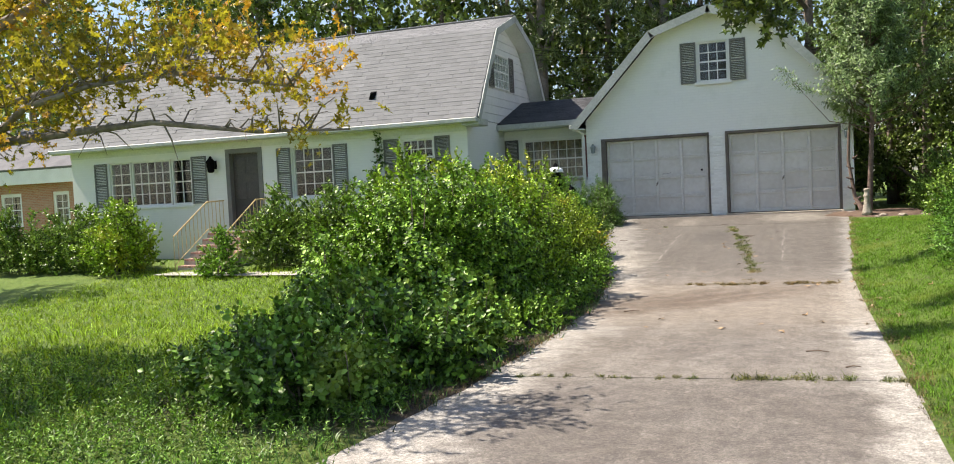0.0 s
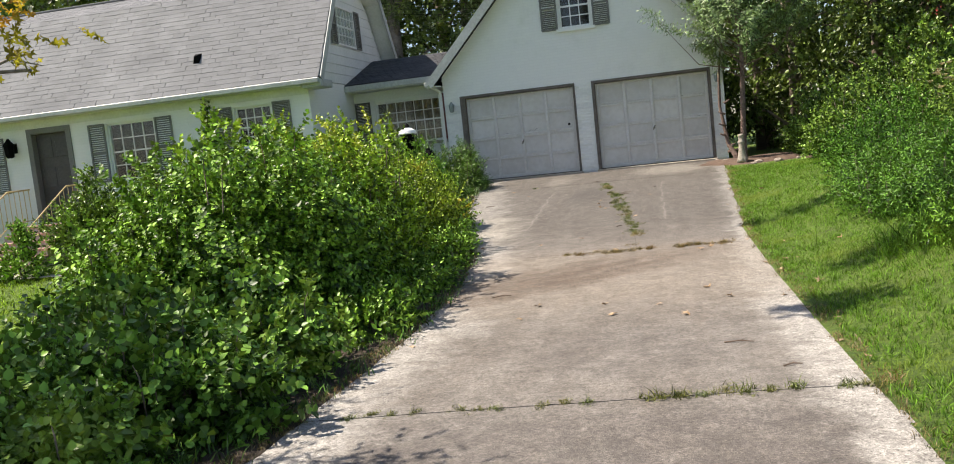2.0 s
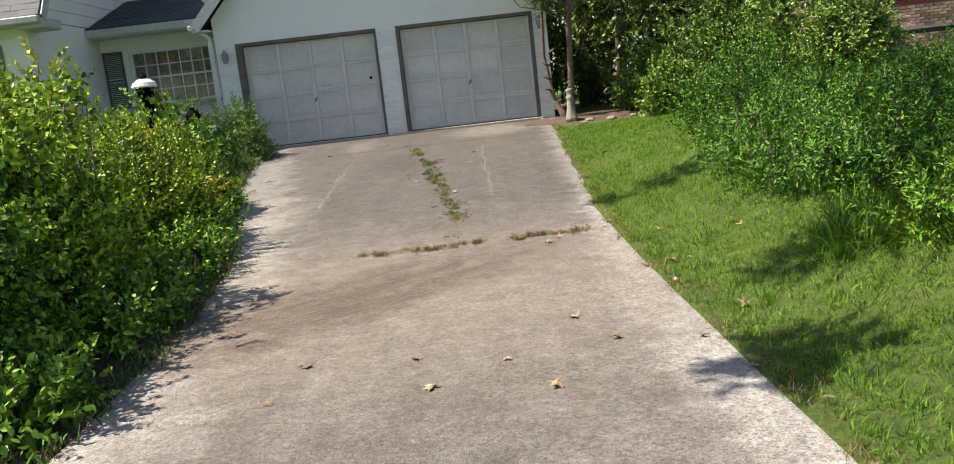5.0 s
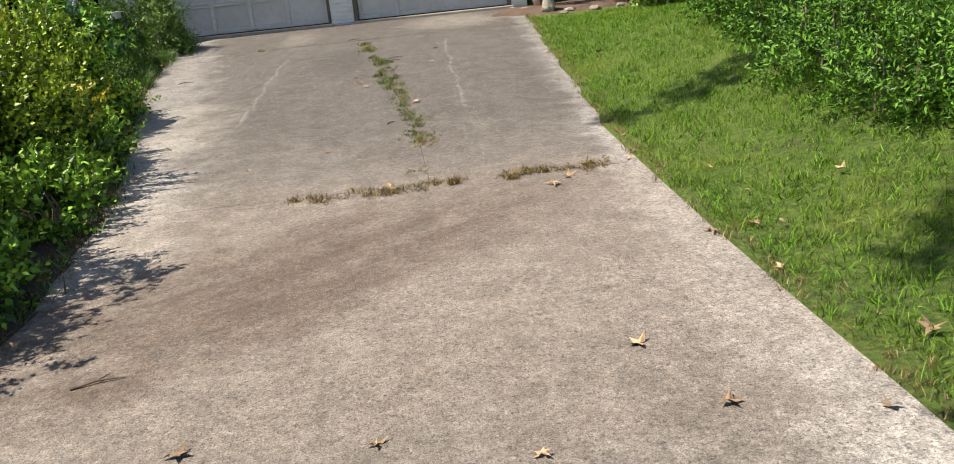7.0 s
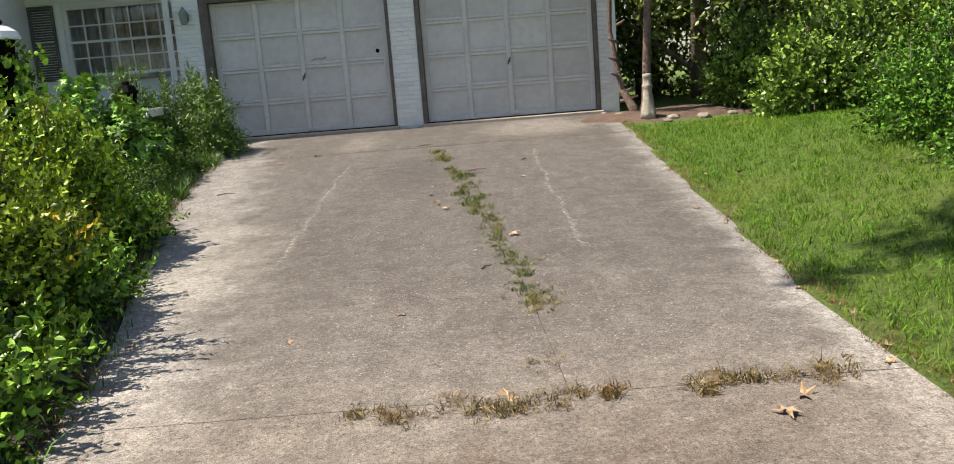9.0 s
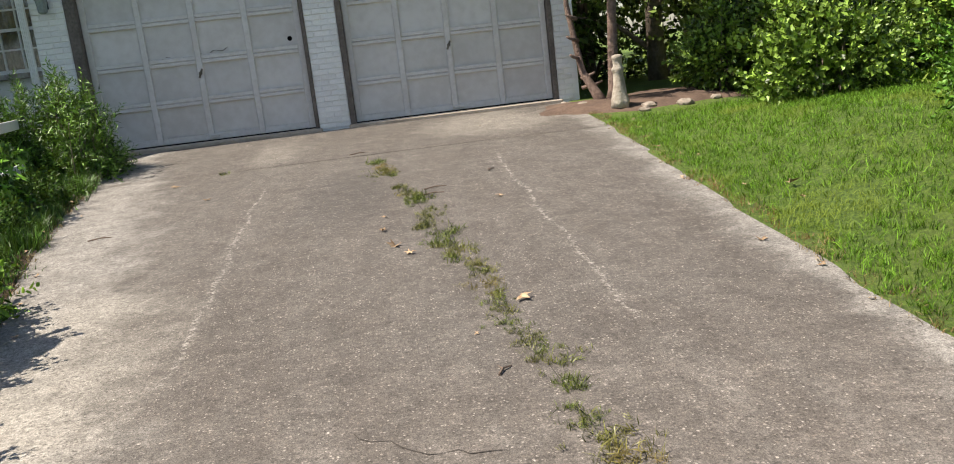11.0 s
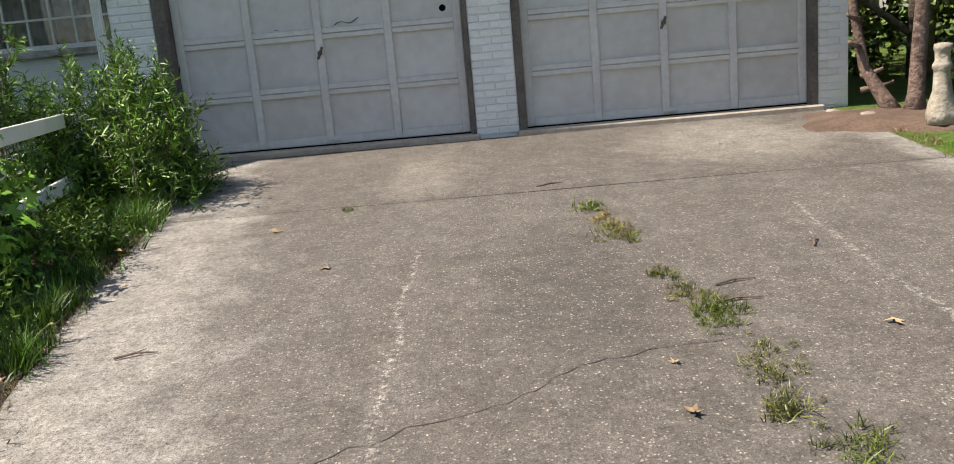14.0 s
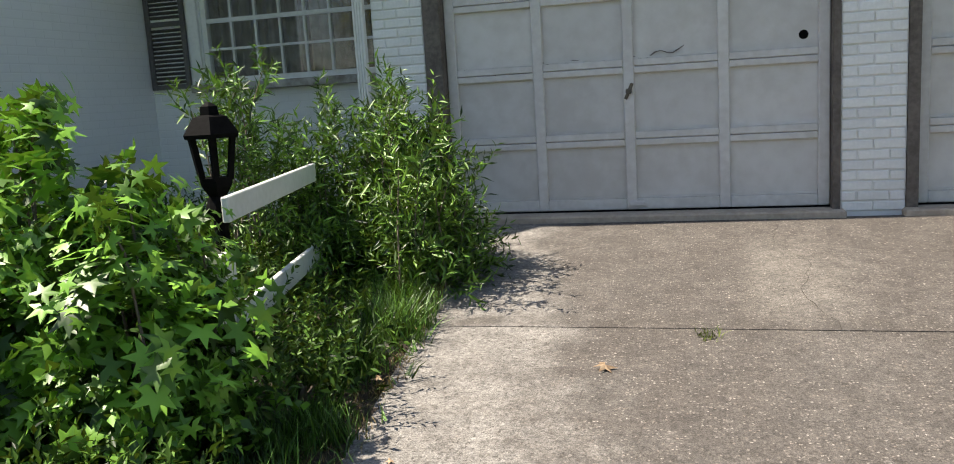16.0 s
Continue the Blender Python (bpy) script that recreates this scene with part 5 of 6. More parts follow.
bush("garden_shrub", "overgrown shrub with yellow-green tips beside the drive", [(-2.6, -7.3, 0.56, 0.92, 0.9), (-2.35, -6.6, 0.3, 0.5, 0.6)], BROAD, L_SHRUB, 320, "bush", "shrubs of the bed", shoots=16, shoot_len=0.34)
bush("garden_shrub", "bright green overgrown shrub beside the drive", [(-3.3, -5.7, 0.6, 0.85, 0.7), (-2.75, -5.9, 0.1, 0.45, 0.5)], BROAD, L_VINE, 320, "bush", "shrubs of the bed", shoots=10, shoot_len=0.4)
bush("garden_shrub", "tall leafy shrub behind the bed with pale shoots", [(-3.6, -11.4, 0.85, 0.8, 0.9), (-3.7, -9.4, 0.75, 0.8, 1.0), (-4.0, -7.4, 0.7, 0.8, 1.0)], BROAD_FAR, L_SHRUB, 150, "bush", "shrubs of the bed", shoots=12, shoot_len=0.75)
bush("edge_weeds", "low leafy weeds creeping onto the concrete edge", [(-1.05, -13.6, -0.45, 0.35, 0.9), (-1.15, -11.7, -0.4, 0.35, 0.9), (-1.25, -10.0, -0.3, 0.32, 0.7), (-1.6, -8.3, -0.25, 0.3, 0.7), (-1.95, -6.4, -0.22, 0.26, 0.5)], BROAD, L_VINE, 260, "weeds")
bush("sweetgum_sapling", "young sweetgum with star-shaped bright green leaves", [(-3.38, -3.62, 0.84, 0.56, 0.55), (-2.92, -3.72, 0.58, 0.38, 0.38), (-3.8, -4.1, 0.5, 0.6, 0.5)], STAR, L_GUM, 250, "sapling", up=2.2, shoots=6, shoot_len=0.22, size=(0.65, 1.1))
bush("narrow_leaf_shrub", "upright shrub with narrow willow-like leaves at the garage", [(-3.0, -1.25, 0.36, 0.42, 0.45), (-2.75, -1.2, 0.14, 0.42, 0.5), (-2.62, -1.65, 0.0, 0.34, 0.42), (-3.35, -1.55, 0.12, 0.42, 0.42)], LANCE, L_LANCE, 400, "bush", up=0.8, shoots=14, shoot_len=0.55)
bush("narrow_leaf_shrub", "thin upright narrow-leaved shrub in the bed", [(-3.56, -1.9, 0.62, 0.2, 0.2)], LANCE, L_LANCE, 150, "bush", up=0.8, shoots=7, shoot_len=0.5)
bush("bed_weeds", "tangled dark weeds filling the bed by the fence", [(-3.6, -2.6, 0.15, 0.8, 0.8), (-4.6, -3.4, 0.25, 0.9, 0.9), (-2.7, -3.2, -0.05, 0.4, 0.7), (-2.65, -4.5, -0.08, 0.45, 0.6), (-2.5, -5.4, -0.15, 0.4, 0.5), (-4.5, -1.4, 0.3, 0.8, 0.7)], HERB, L_DARK, 260, "weeds")


def grass_clump(x, y, r, h, n, material, label, name="grass_clump", group="grass clumps"):
    t = thing(name, label, "grass", (x, y, land(x, y)), group)
    p = np.array((x, y, 0)) + rng.normal(scale=r * 0.5, size=(n, 3))
    p[:, 0] = [min(a, left_edge(b) + 0.04) if x < 0 else a for a, b, _ in p]
    p[:, 2] = [max(land(a, b), drive_z(b) if left_edge(b) < a < right_edge(b) else -9) - 0.01 for a, b, _ in p]
    d = np.stack([rng.normal(scale=0.25, size=n), rng.normal(scale=0.25, size=n), np.ones(n)], 1)
    size = rng.uniform(0.6, 1.05, n) * h / 0.30
    for k in range(4):
        tagged(strewn("tuft", TALL_SOD, p[k::4], d[k::4], size[k::4], material, t), kind="stuff")


for x, y, r, h in ((-2.58, -2.35, 0.24, 0.26), (-2.68, -1.9, 0.2, 0.25), (-2.6, -2.9, 0.22, 0.24), (-2.5, -3.5, 0.2, 0.2), (-2.4, -5.0, 0.25, 0.24), (-2.3, -4.5, 0.22, 0.24), (-2.4, -4.0, 0.2, 0.22), (-2.3, -5.5, 0.2, 0.22), (-2.4, -5.0, 0.25, 0.28)):
    grass_clump(x, y, r, h, 70, L_STRAP, "strappy dark green grass clump at the bed edge")

# foundation planting at the house
for lumps, m, lab in (([(-18.4, -4.0, 0.5, 1.1, 0.9), (-17.1, -4.0, 0.45, 0.9, 0.8), (-19.8, -4.3, 0.4, 0.9, 0.8)], L_ROSE, "clipped green foundation shrub gone shaggy"),
                      ([(-15.4, -4.7, 0.55, 0.95, 0.85), (-16.2, -4.1, 0.8, 0.9, 0.8)], L_SHRUB, "bright green overgrown shrub below the picture window"),
                      ([(-11.0, -3.8, 0.75, 0.95, 0.9), (-9.6, -3.8, 0.85, 1.05, 0.9), (-8.3, -3.8, 0.8, 1.0, 0.9)], L_ROSE, "leafy green foundation shrub beside the steps"),
                      ([(-7.0, -4.6, 0.9, 1.0, 1.0), (-5.6, -4.2, 0.7, 0.9, 0.9)], L_SHRUB, "leafy shrub at the house corner"),
                      ([(-11.7, -5.3, -0.3, 0.5, 0.45)], L_VINE, "small rounded green bush by the garden walk")):
    bush("foundation_shrub", lab, lumps, BROAD_FAR, m, 170, "bush", "foundation shrubs", size=(1.0, 1.5), shoots=5, shoot_len=0.6)

# vine up the facade
vine = thing("wall_vine", "thin green vine climbing the white brick wall", "vine", (-8.85, -1.95, -0.8))
vp = np.stack([-8.85 + 0.06 * np.sin(np.linspace(0, 9, 160)) + rng.normal(scale=0.05, size=160), -1.95 + rng.normal(scale=0.02, size=160), np.linspace(-0.7, 2.65, 160)], 1)
strewn("foliage", IVY, vp, rng.normal(size=(160, 3)) + np.array((0, -1, 0)), rng.uniform(0.6, 1.1, 160), L_DARK, vine)
raw("stem_tangle", *tube([(-8.85, -1.93, -0.9), (-8.8, -1.93, 0.6), (-8.9, -1.93, 2.6)], [0.012, 0.01, 0.005], 5), BARK, vine)

# ---- right bank ----
bush("rose_bush", "tall arching rose bush with faded pink blooms", [(6.95, -5.5, 1.6, 0.62, 0.68), (6.4, -5.8, 0.95, 0.5, 0.5)], BROAD, L_ROSE, 280, "bush", shoots=6, shoot_len=0.5)
roses = bpy.data.objects["rose_bush"]
for k in range(30):
    a, b = R1.uniform(2.6, 5.4), R1.uniform(-0.1, 0.9)
    c = (6.85 + R1.uniform(0.65, 0.88) * math.cos(b) * math.cos(a), -5.6 + R1.uniform(0.7, 0.9) * math.cos(b) * math.sin(a), 0.75 + 0.9 * math.sin(b))
    v, f = joined([(leaf_plain(0.065, 0.04)[0] @ spin(radians(50), 0, 1.05 * i).T + np.array(c), leaf_plain(0.065, 0.04)[1]) for i in range(6)])
    raw("bloom", v, f, L_PETAL, roses, "faded pink rose")
bush("bank_weeds", "lush dark green herb thicket on the grassy bank", [(4.6, -11.3, 0.15, 0.85, 0.85), (5.3, -10.2, 0.42, 1.0, 1.0), (6.4, -9.2, 0.55, 1.1, 1.1), (4.9, -9.0, 0.4, 0.75, 0.85), (5.8, -11.9, 0.22, 0.9, 0.8), (7.7, -9.4, 0.55, 1.1, 1.0), (4.15, -10.6, -0.02, 0.62, 0.7), (4.2, -9.5, 0.1, 0.62, 0.65)], HERB, L_WEED, 280, "weeds", up=0.9, shoots=12, shoot_len=0.2)
bush("bank_weeds", "pale feathery weeds on the grassy bank", [(4.9, -6.6, 0.55, 0.8, 0.9), (5.6, -5.4, 0.75, 0.9, 0.9), (4.6, -7.8, 0.2, 0.55, 0.7)], SMALL, L_WEED, 300, "weeds", up=0.9, shoots=10, shoot_len=0.35)
bush("bank_weeds", "low bright weeds mixed into long grass", [(4.6, -14.3, 0.0, 0.75, 0.9), (5.2, -13.3, 0.22, 0.9, 0.75), (4.55, -15.7, -0.02, 0.7, 0.9), (5.6, -15.0, 0.22, 1.0, 1.0), (6.6, -13.6, 0.35, 1.0, 1.0), (4.3, -12.9, -0.1, 0.6, 0.6)], HERB, L_HERB, 240, "weeds", up=0.9, shoots=4, shoot_len=0.2)
bush("thicket_shrub", "leafy bright shrub in front of the dark wood", [(5.3, -2.6, 0.95, 0.9, 0.9), (6.2, -1.6, 1.4, 1.1, 1.0), (5.0, -0.6, 0.8, 0.6, 0.6)], BROAD_FAR, L_ROSE, 230, "bush", shoots=8, shoot_len=0.5)
bush("thicket_shrub", "tangled green thicket shrub by the rail fence", [(7.2, -2.4, 1.3, 0.9, 1.0), (7.5, -0.6, 2.2, 1.1, 1.0)], BROAD_FAR, L_ROSE, 170, "bush", size=(1.0, 1.5), shoots=8, shoot_len=0.5)


# ---- trees ----
def tree(x, y, h, r, kind, leaf_mat, bark, label, n=700, base=0.35, lumps=9, size=(0.8, 1.3), name="tree", trunk_r=None, lean=(0, 0), group=""):
    g = land(x, y) if abs(x) < 25 else -0.9
    t = thing(name, label, "tree", (x, y, g), group)
    tr = trunk_r or 0.018 * h
    top = (x + lean[0], y + lean[1], g + h * 0.92)
    pts = [(x, y, g - 0.1), (x + 0.03 * h * R1.uniform(-1, 1) * 0.3, y, g + 0.3 * h), (x + 0.6 * lean[0], y + 0.6 * lean[1], g + 0.62 * h), top]
    limbs = [(pts, [tr * 1.25, tr * 0.85, tr * 0.55, tr * 0.12], 9)]
    P, D = [], []
    for k in range(lumps):
        f = base + (1 - base) * (k + 0.5) / lumps
        a = 2.4 * k + R1.uniform(-0.5, 0.5)
        taper = 1.0 - 0.55 * max(0, (f - 0.55) / 0.45)
        d = r * taper * R1.uniform(0.35, 0.8)
        c = (x + lean[0] * f + d * math.cos(a), y + lean[1] * f + d * math.sin(a), g + h * f)
        s = r * taper * R1.uniform(0.42, 0.68)
        limbs.append(([(x + lean[0] * f * 0.8, y + lean[1] * f * 0.8, g + h * (f - 0.10)), ((x + c[0]) / 2, (y + c[1]) / 2, g + h * (f - 0.02)), c], [tr * 0.4 * taper, tr * 0.25 * taper, tr * 0.07], 6))
        p, o = lump(n // lumps, c, (s, s, s * 0.72), low=-1, shell=0.35)
        P.append(p)
        D.append(o * s + np.array((0, 0, 0.25)))
    raw("trunk", *tubes(limbs), bark, t, smooth=True)
    P, D = np.vstack(P), np.vstack(D)
    strewn("crown", kind, P, D + rng.normal(scale=0.4, size=D.shape), rng.uniform(*size, len(P)), leaf_mat, t)
    return t


for i, (x, y, h, r) in enumerate(((-27, 16, 15, 4.5), (-22, 13, 14, 4.2), (-17.5, 12, 15, 4.5), (-13, 14, 16, 4.5), (-9.2, 11.5, 13, 3.8), (-5.4, 13.5, 13, 3.6), (-1.5, 13, 12.5, 3.6), (2.6, 14, 14, 4), (6.5, 13, 14, 4.2), (11, 14, 15, 4.6), (15.5, 13, 15, 4.6), (20, 9, 15, 4.8), (-31, 22, 17, 5), (-36, 14, 15, 5), (-45, 20, 17, 6), (-11, 22, 18, 5), (-3.5, 22, 17, 5), (5, 24, 18, 5), (14, 24, 18, 5.5), (24, 20, 17, 6), (-24.5, 9.5, 12, 3.6), (-20.0, 9.2, 12, 3.6), (-15.2, 9.0, 12, 3.6), (-11.2, 9.0, 12, 3.4), (-33, 10, 13, 4.5), (-7.0, 16, 15, 4))):
    tree(x, y, h, r, CLUMP, L_WOODS, BARK, "tall leafy woodland tree behind the houses", 740, 0.14, 13, (0.8, 1.4), "woodland_tree", group="trees behind the houses")
for x, y, h in ((-7.2, 9.5, 15), (-4.2, 17.5, 17), (-2.6, 10.2, 14), (0.9, 18, 17)):
    tree(x, y, h, 2.4, NEEDLES, L_PINE, PALE_BARK, "slender pine with sparse needles", 520, 0.3, 11, (0.9, 1.6), "pine_tree", group="pines behind the garage")
for x, y, h, r in ((5.2, 2.6, 7.5, 1.9), (7.4, 3.4, 8.5, 2.3), (9.2, 5.6, 9, 2.2), (5.0, 6.5, 9, 2.4), (6.8, 0.9, 5.5, 1.6), (8.3, 0.8, 6.0, 1.5), (4.5, 4.4, 6.5, 1.5)):
    tree(x, y, h, r, MIDLEAF, L_WOODS, BARK, "dense dark broadleaf tree at the lawn's edge", 1050, 0.05, 13, (0.9, 1.5), "broadleaf_tree", group="trees at the lawn's edge")

tree(-21.5, -9.0, 10.5, 3.2, MIDLEAF, L_OAK, BARK, "broad shade tree standing in the front lawn", 1000, 0.4, 10, (0.9, 1.5), "shade_tree")

# cedar with two stems at the garage corner
cedar = thing("cedar_tree", "red cedar with feathery grey-green sprays", "tree", (3.55, -0.75, -0.05))
limbs = [([(3.5, -0.72, -0.12), (3.52, -0.7, 0.12), (3.56, -0.7, 0.9), (3.62, -0.75, 2.2), (3.55, -0.8, 3.8), (3.6, -0.8, 5.3)], [0.12, 0.07, 0.058, 0.05, 0.035, 0.01], 10)]
P, D = [], []
for k in range(64):
    f = k / 63
    z = 1.95 + 3.4 * f
    a = 2.4 * k
    L = (1.45 * (1 - f) ** 0.75 + 0.18) * R1.uniform(0.45, 1.3) * (0.75 if math.sin(a) > 0.3 else 1.0)
    tip = (3.57 + L * math.cos(a), -0.78 + L * math.sin(a) * 0.9, z + 0.6 * L + 0.05)
    b = (3.58, -0.77, z - 0.2)
    limbs.append(([b, ((b[0] + tip[0]) / 2, (b[1] + tip[1]) / 2, z), tip], [0.016, 0.011, 0.003], 5))
    m = 30
    s = rng.uniform(0.35, 1.05, m)
    p = np.array(b) + s[:, None] * (np.array(tip) - np.array(b)) + rng.normal(scale=0.06, size=(m, 3)) * (0.4 + s[:, None])
    P.append(p)
    D.append(np.tile((math.cos(a), math.sin(a), 0.55), (m, 1)) + rng.normal(scale=0.35, size=(m, 3)))
raw("trunk", *tubes(limbs), CEDAR_BARK, cedar, smooth=True)
strewn("crown", SPRAY, np.vstack(P), np.vstack(D), rng.uniform(0.8, 1.35, 64 * 30), L_CEDAR, cedar)
snag = thing("dead_trunk", "gnarled bare cedar trunk with cut stubs", "tree trunk", (3.3, -0.45, -0.05))
stubs = [([(3.42, -0.6, -0.12), (3.34, -0.5, 0.08), (3.22, -0.38, 0.35), (3.16, -0.32, 0.8), (3.10, -0.3, 1.2), (3.13, -0.3, 1.9), (3.2, -0.35, 2.5)], [0.10, 0.065, 0.047, 0.04, 0.034, 0.03, 0.018], 9)]
for z, dx in ((0.3, 0.16), (0.55, -0.14), (0.78, -0.16), (1.05, -0.15), (1.3, 0.1), (0.18, 0.25)):
    stubs.append(([(3.2, -0.36, z - 0.03), (3.2 + dx * 0.6, -0.42, z), (3.2 + dx, -0.45, z + 0.03)], [0.026, 0.022, 0.016], 7))
raw("trunk", *tubes(stubs), CEDAR_BARK, snag, smooth=True)


# turning tree in the front lawn, its limbs reaching over the bed
def front_tree():
    t = thing("maple_tree", "low spreading tree with yellow and orange turning leaves", "tree", (-5.9, -18.1, -0.85))
    limbs = [([(-5.9, -18.1, -1.0), (-5.85, -18.05, -0.2), (-5.7, -18.0, 0.7), (-5.6, -17.9, 1.5)], [0.22, 0.17, 0.15, 0.12], 10)]
    main = [
        ([(-5.7, -18.0, 0.9), (-4.5, -17.75, 1.5), (-3.6, -17.6, 1.56), (-2.9, -17.6, 1.58), (-2.0, -17.5, 1.45), (-1.25, -17.4, 1.42)], 0.05),
        ([(-5.6, -17.9, 1.4), (-4.5, -17.6, 1.85), (-3.7, -17.5, 1.95), (-2.8, -17.5, 1.98), (-2.1, -17.5, 1.85), (-1.6, -17.5, 1.75)], 0.05),
        ([(-5.6, -17.9, 1.5), (-5.0, -17.2, 2.6), (-4.2, -16.6, 3.2), (-3.4, -16.2, 3.4)], 0.07),
        ([(-5.6, -17.9, 1.5), (-5.9, -18.6, 2.6), (-6.2, -19.2, 3.6)], 0.06),
        ([(-5.7, -18.0, 1.2), (-6.8, -17.5, 2.0), (-7.8, -17.0, 2.6)], 0.07),
        ([(-5.6, -17.9, 1.5), (-5.4, -16.6, 2.2), (-5.2, -15.4, 2.6)], 0.06),
        ([(-5.7, -18.0, 1.2), (-6.8, -16.9, 2.3), (-8.0, -16.0, 2.9), (-9.4, -15.2, 3.2)], 0.07),
        ([(-5.6, -17.9, 1.4), (-6.6, -16.4, 3.0), (-7.4, -15.0, 3.6), (-8.4, -14.2, 3.8)], 0.06),
        ([(-4.5, -17.75, 1.5), (-3.9, -17.9, 1.75), (-3.1, -18.0, 1.85), (-2.3, -18.0, 1.85)], 0.04),
    ]
    P, D = [], []
    for li, (pts, r0) in enumerate(main):
        n = len(pts)
        limbs.append((pts, [r0 * (1 - 0.85 * k / (n - 1)) for k in range(n)], 8))
        for k in range(1, n):
            a, b = np.array(pts[k - 1]), np.array(pts[k])
            for _ in range(9):
                s = R1.random()
                q = a + s * (b - a)
                w = np.array((R1.uniform(-0.2, 0.6), R1.uniform(-0.5, 0.5), R1.uniform(-0.12, 0.5) if li else R1.uniform(-0.2, 0.3)))
                w = w / np.linalg.norm(w) * (R1.uniform(0.3, 0.65) if li else R1.uniform(0.15, 0.4))
                e = q + w
                limbs.append(([tuple(q), tuple(q + 0.5 * w + np.array((0, 0, 0.05))), tuple(e)], [0.009, 0.006, 0.002], 5))
                m = 17 if li else (6 if k > 4 else 0)
                f = rng.uniform(0.3, 1.1, m)
                P.append(q + f[:, None] * w + rng.normal(scale=0.13, size=(m, 3)))
                D.append(np.tile(w + np.array((0, 0, -0.1)), (m, 1)) + rng.normal(scale=0.5, size=(m, 3)))
    P2, D2 = [], []
    for x, y, z, q in ((-7.3, -16.5, 3.0, 1.0), (-8.7, -15.7, 3.1, 1.1), (-10.2, -14.7, 3.2, 1.1), (-7.2, -18.3, 3.0, 0.9), (-8.9, -17.4, 3.4, 1.0), (-7.8, -15.0, 3.7, 0.8), (-4.7, -16.7, 4.0, 0.9), (-5.0, -15.6, 4.3, 0.8), (-4.4, -17.9, 3.9, 0.7)):
        p, o = lump(170, (x, y, z), (q, q, 0.45 * q), low=-1, shell=0.1)
        P2.append(p)
        D2.append(o * q + rng.normal(scale=0.5, size=o.shape))
    strewn("upper_crown", MIDLEAF, np.vstack(P2), np.vstack(D2), rng.uniform(0.8, 1.2, 170 * 9), L_YELLOW, t)
    raw("trunk", *tubes(limbs), PALE_BARK, t, smooth=True)
    P, D = np.vstack(P), np.vstack(D)
    keep = P[:, 2] > 1.0
    strewn("crown", MAPLE, P[keep], D[keep], rng.uniform(0.7, 1.3, keep.sum()), L_YELLOW, t)


front_tree()


# oak beside the drive, its limbs over the concrete
def side_oak():
    t = thing("oak_tree", "large oak with limbs reaching over the driveway", "tree", (6.3, -20.8, land(6.3, -20.8)))
    limbs = [([(6.3, -20.8, -0.5), (6.2, -20.7, 1.5), (6.0, -20.5, 4.0), (5.6, -20.2, 7.5)], [0.42, 0.33, 0.28, 0.18], 12)]
    P, D = [], []
    clusters = [(1.70, -16.85, 2.1, 0.17), (1.58, -16.8, 2.32, 0.2), (2.0, -16.7, 2.45, 0.24), (1.3, -17.0, 2.5, 0.2), (2.4, -16.6, 2.8, 0.3)]
    limbs.append(([(6.0, -20.5, 4.0), (4.4, -18.8, 4.2), (3.0, -17.3, 3.5), (2.0, -16.8, 2.7)], [0.14, 0.10, 0.06, 0.01], 8))
    for c in ((-0.35, -14.0, 4.4, 0.36), (-0.7, -14.2, 4.6, 0.3), (-0.5, -12.7, 5.6, 0.45), (0.2, -12.6, 5.6, 0.5), (0.9, -12.4, 5.8, 0.5), (1.5, -12.2, 6.0, 0.5), (1.1, -11.2, 6.2, 0.55), (1.9, -10.5, 6.4, 0.6), (-1.9, -9.15, 6.8, 0.2), (-1.2, -9.0, 7.0, 0.4), (-0.5, -8.8, 7.2, 0.5), (0.3, -8.5, 7.4, 0.55)):
        clusters.append(c)
        limbs.append(([(5.8, -20.3, 6.8), (3.0 + 0.4 * c[0], (-20.2 + c[1]) / 2, 11.0), (c[0], c[1] - 0.3, 10.6), (c[0], c[1], c[2])], [0.10, 0.05, 0.02, 0.006], 7))
    for x, y, z, s in clusters:
        p, o = lump(int((90 if z < 3 else 75) * (s / 0.3) ** 1.5), (x, y, z), (s, s, s * 0.7), low=-1, shell=0.2)
        P.append(p)
        D.append(o * s + np.array((0, 0, -0.2)))
    raw("trunk", *tubes(limbs), BARK, t, smooth=True)
    P, D = np.vstack(P), np.vstack(D)
    strewn("crown", OAK, P, D + rng.normal(scale=0.4, size=D.shape), rng.uniform(0.7, 1.15, len(P)), L_OAK, t)
    P2, D2 = [], []
    for x, y, z, q in ((5.6, -20.2, 9.0, 1.7), (6.9, -21.0, 8.4, 1.5), (6.6, -19.0, 8.6, 1.5), (7.6, -20.2, 7.6, 1.4), (6.2, -22.0, 8.0, 1.4)):
        p, o = lump(190, (x, y, z), (q, q, 0.7 * q), low=-1, shell=0.3)
        P2.append(p)
        D2.append(o * q + rng.normal(scale=0.4, size=o.shape))
    strewn("upper_crown", MIDLEAF, np.vstack(P2), np.vstack(D2), rng.uniform(0.9, 1.4, 190 * 5), L_OAK, t)


side_oak()

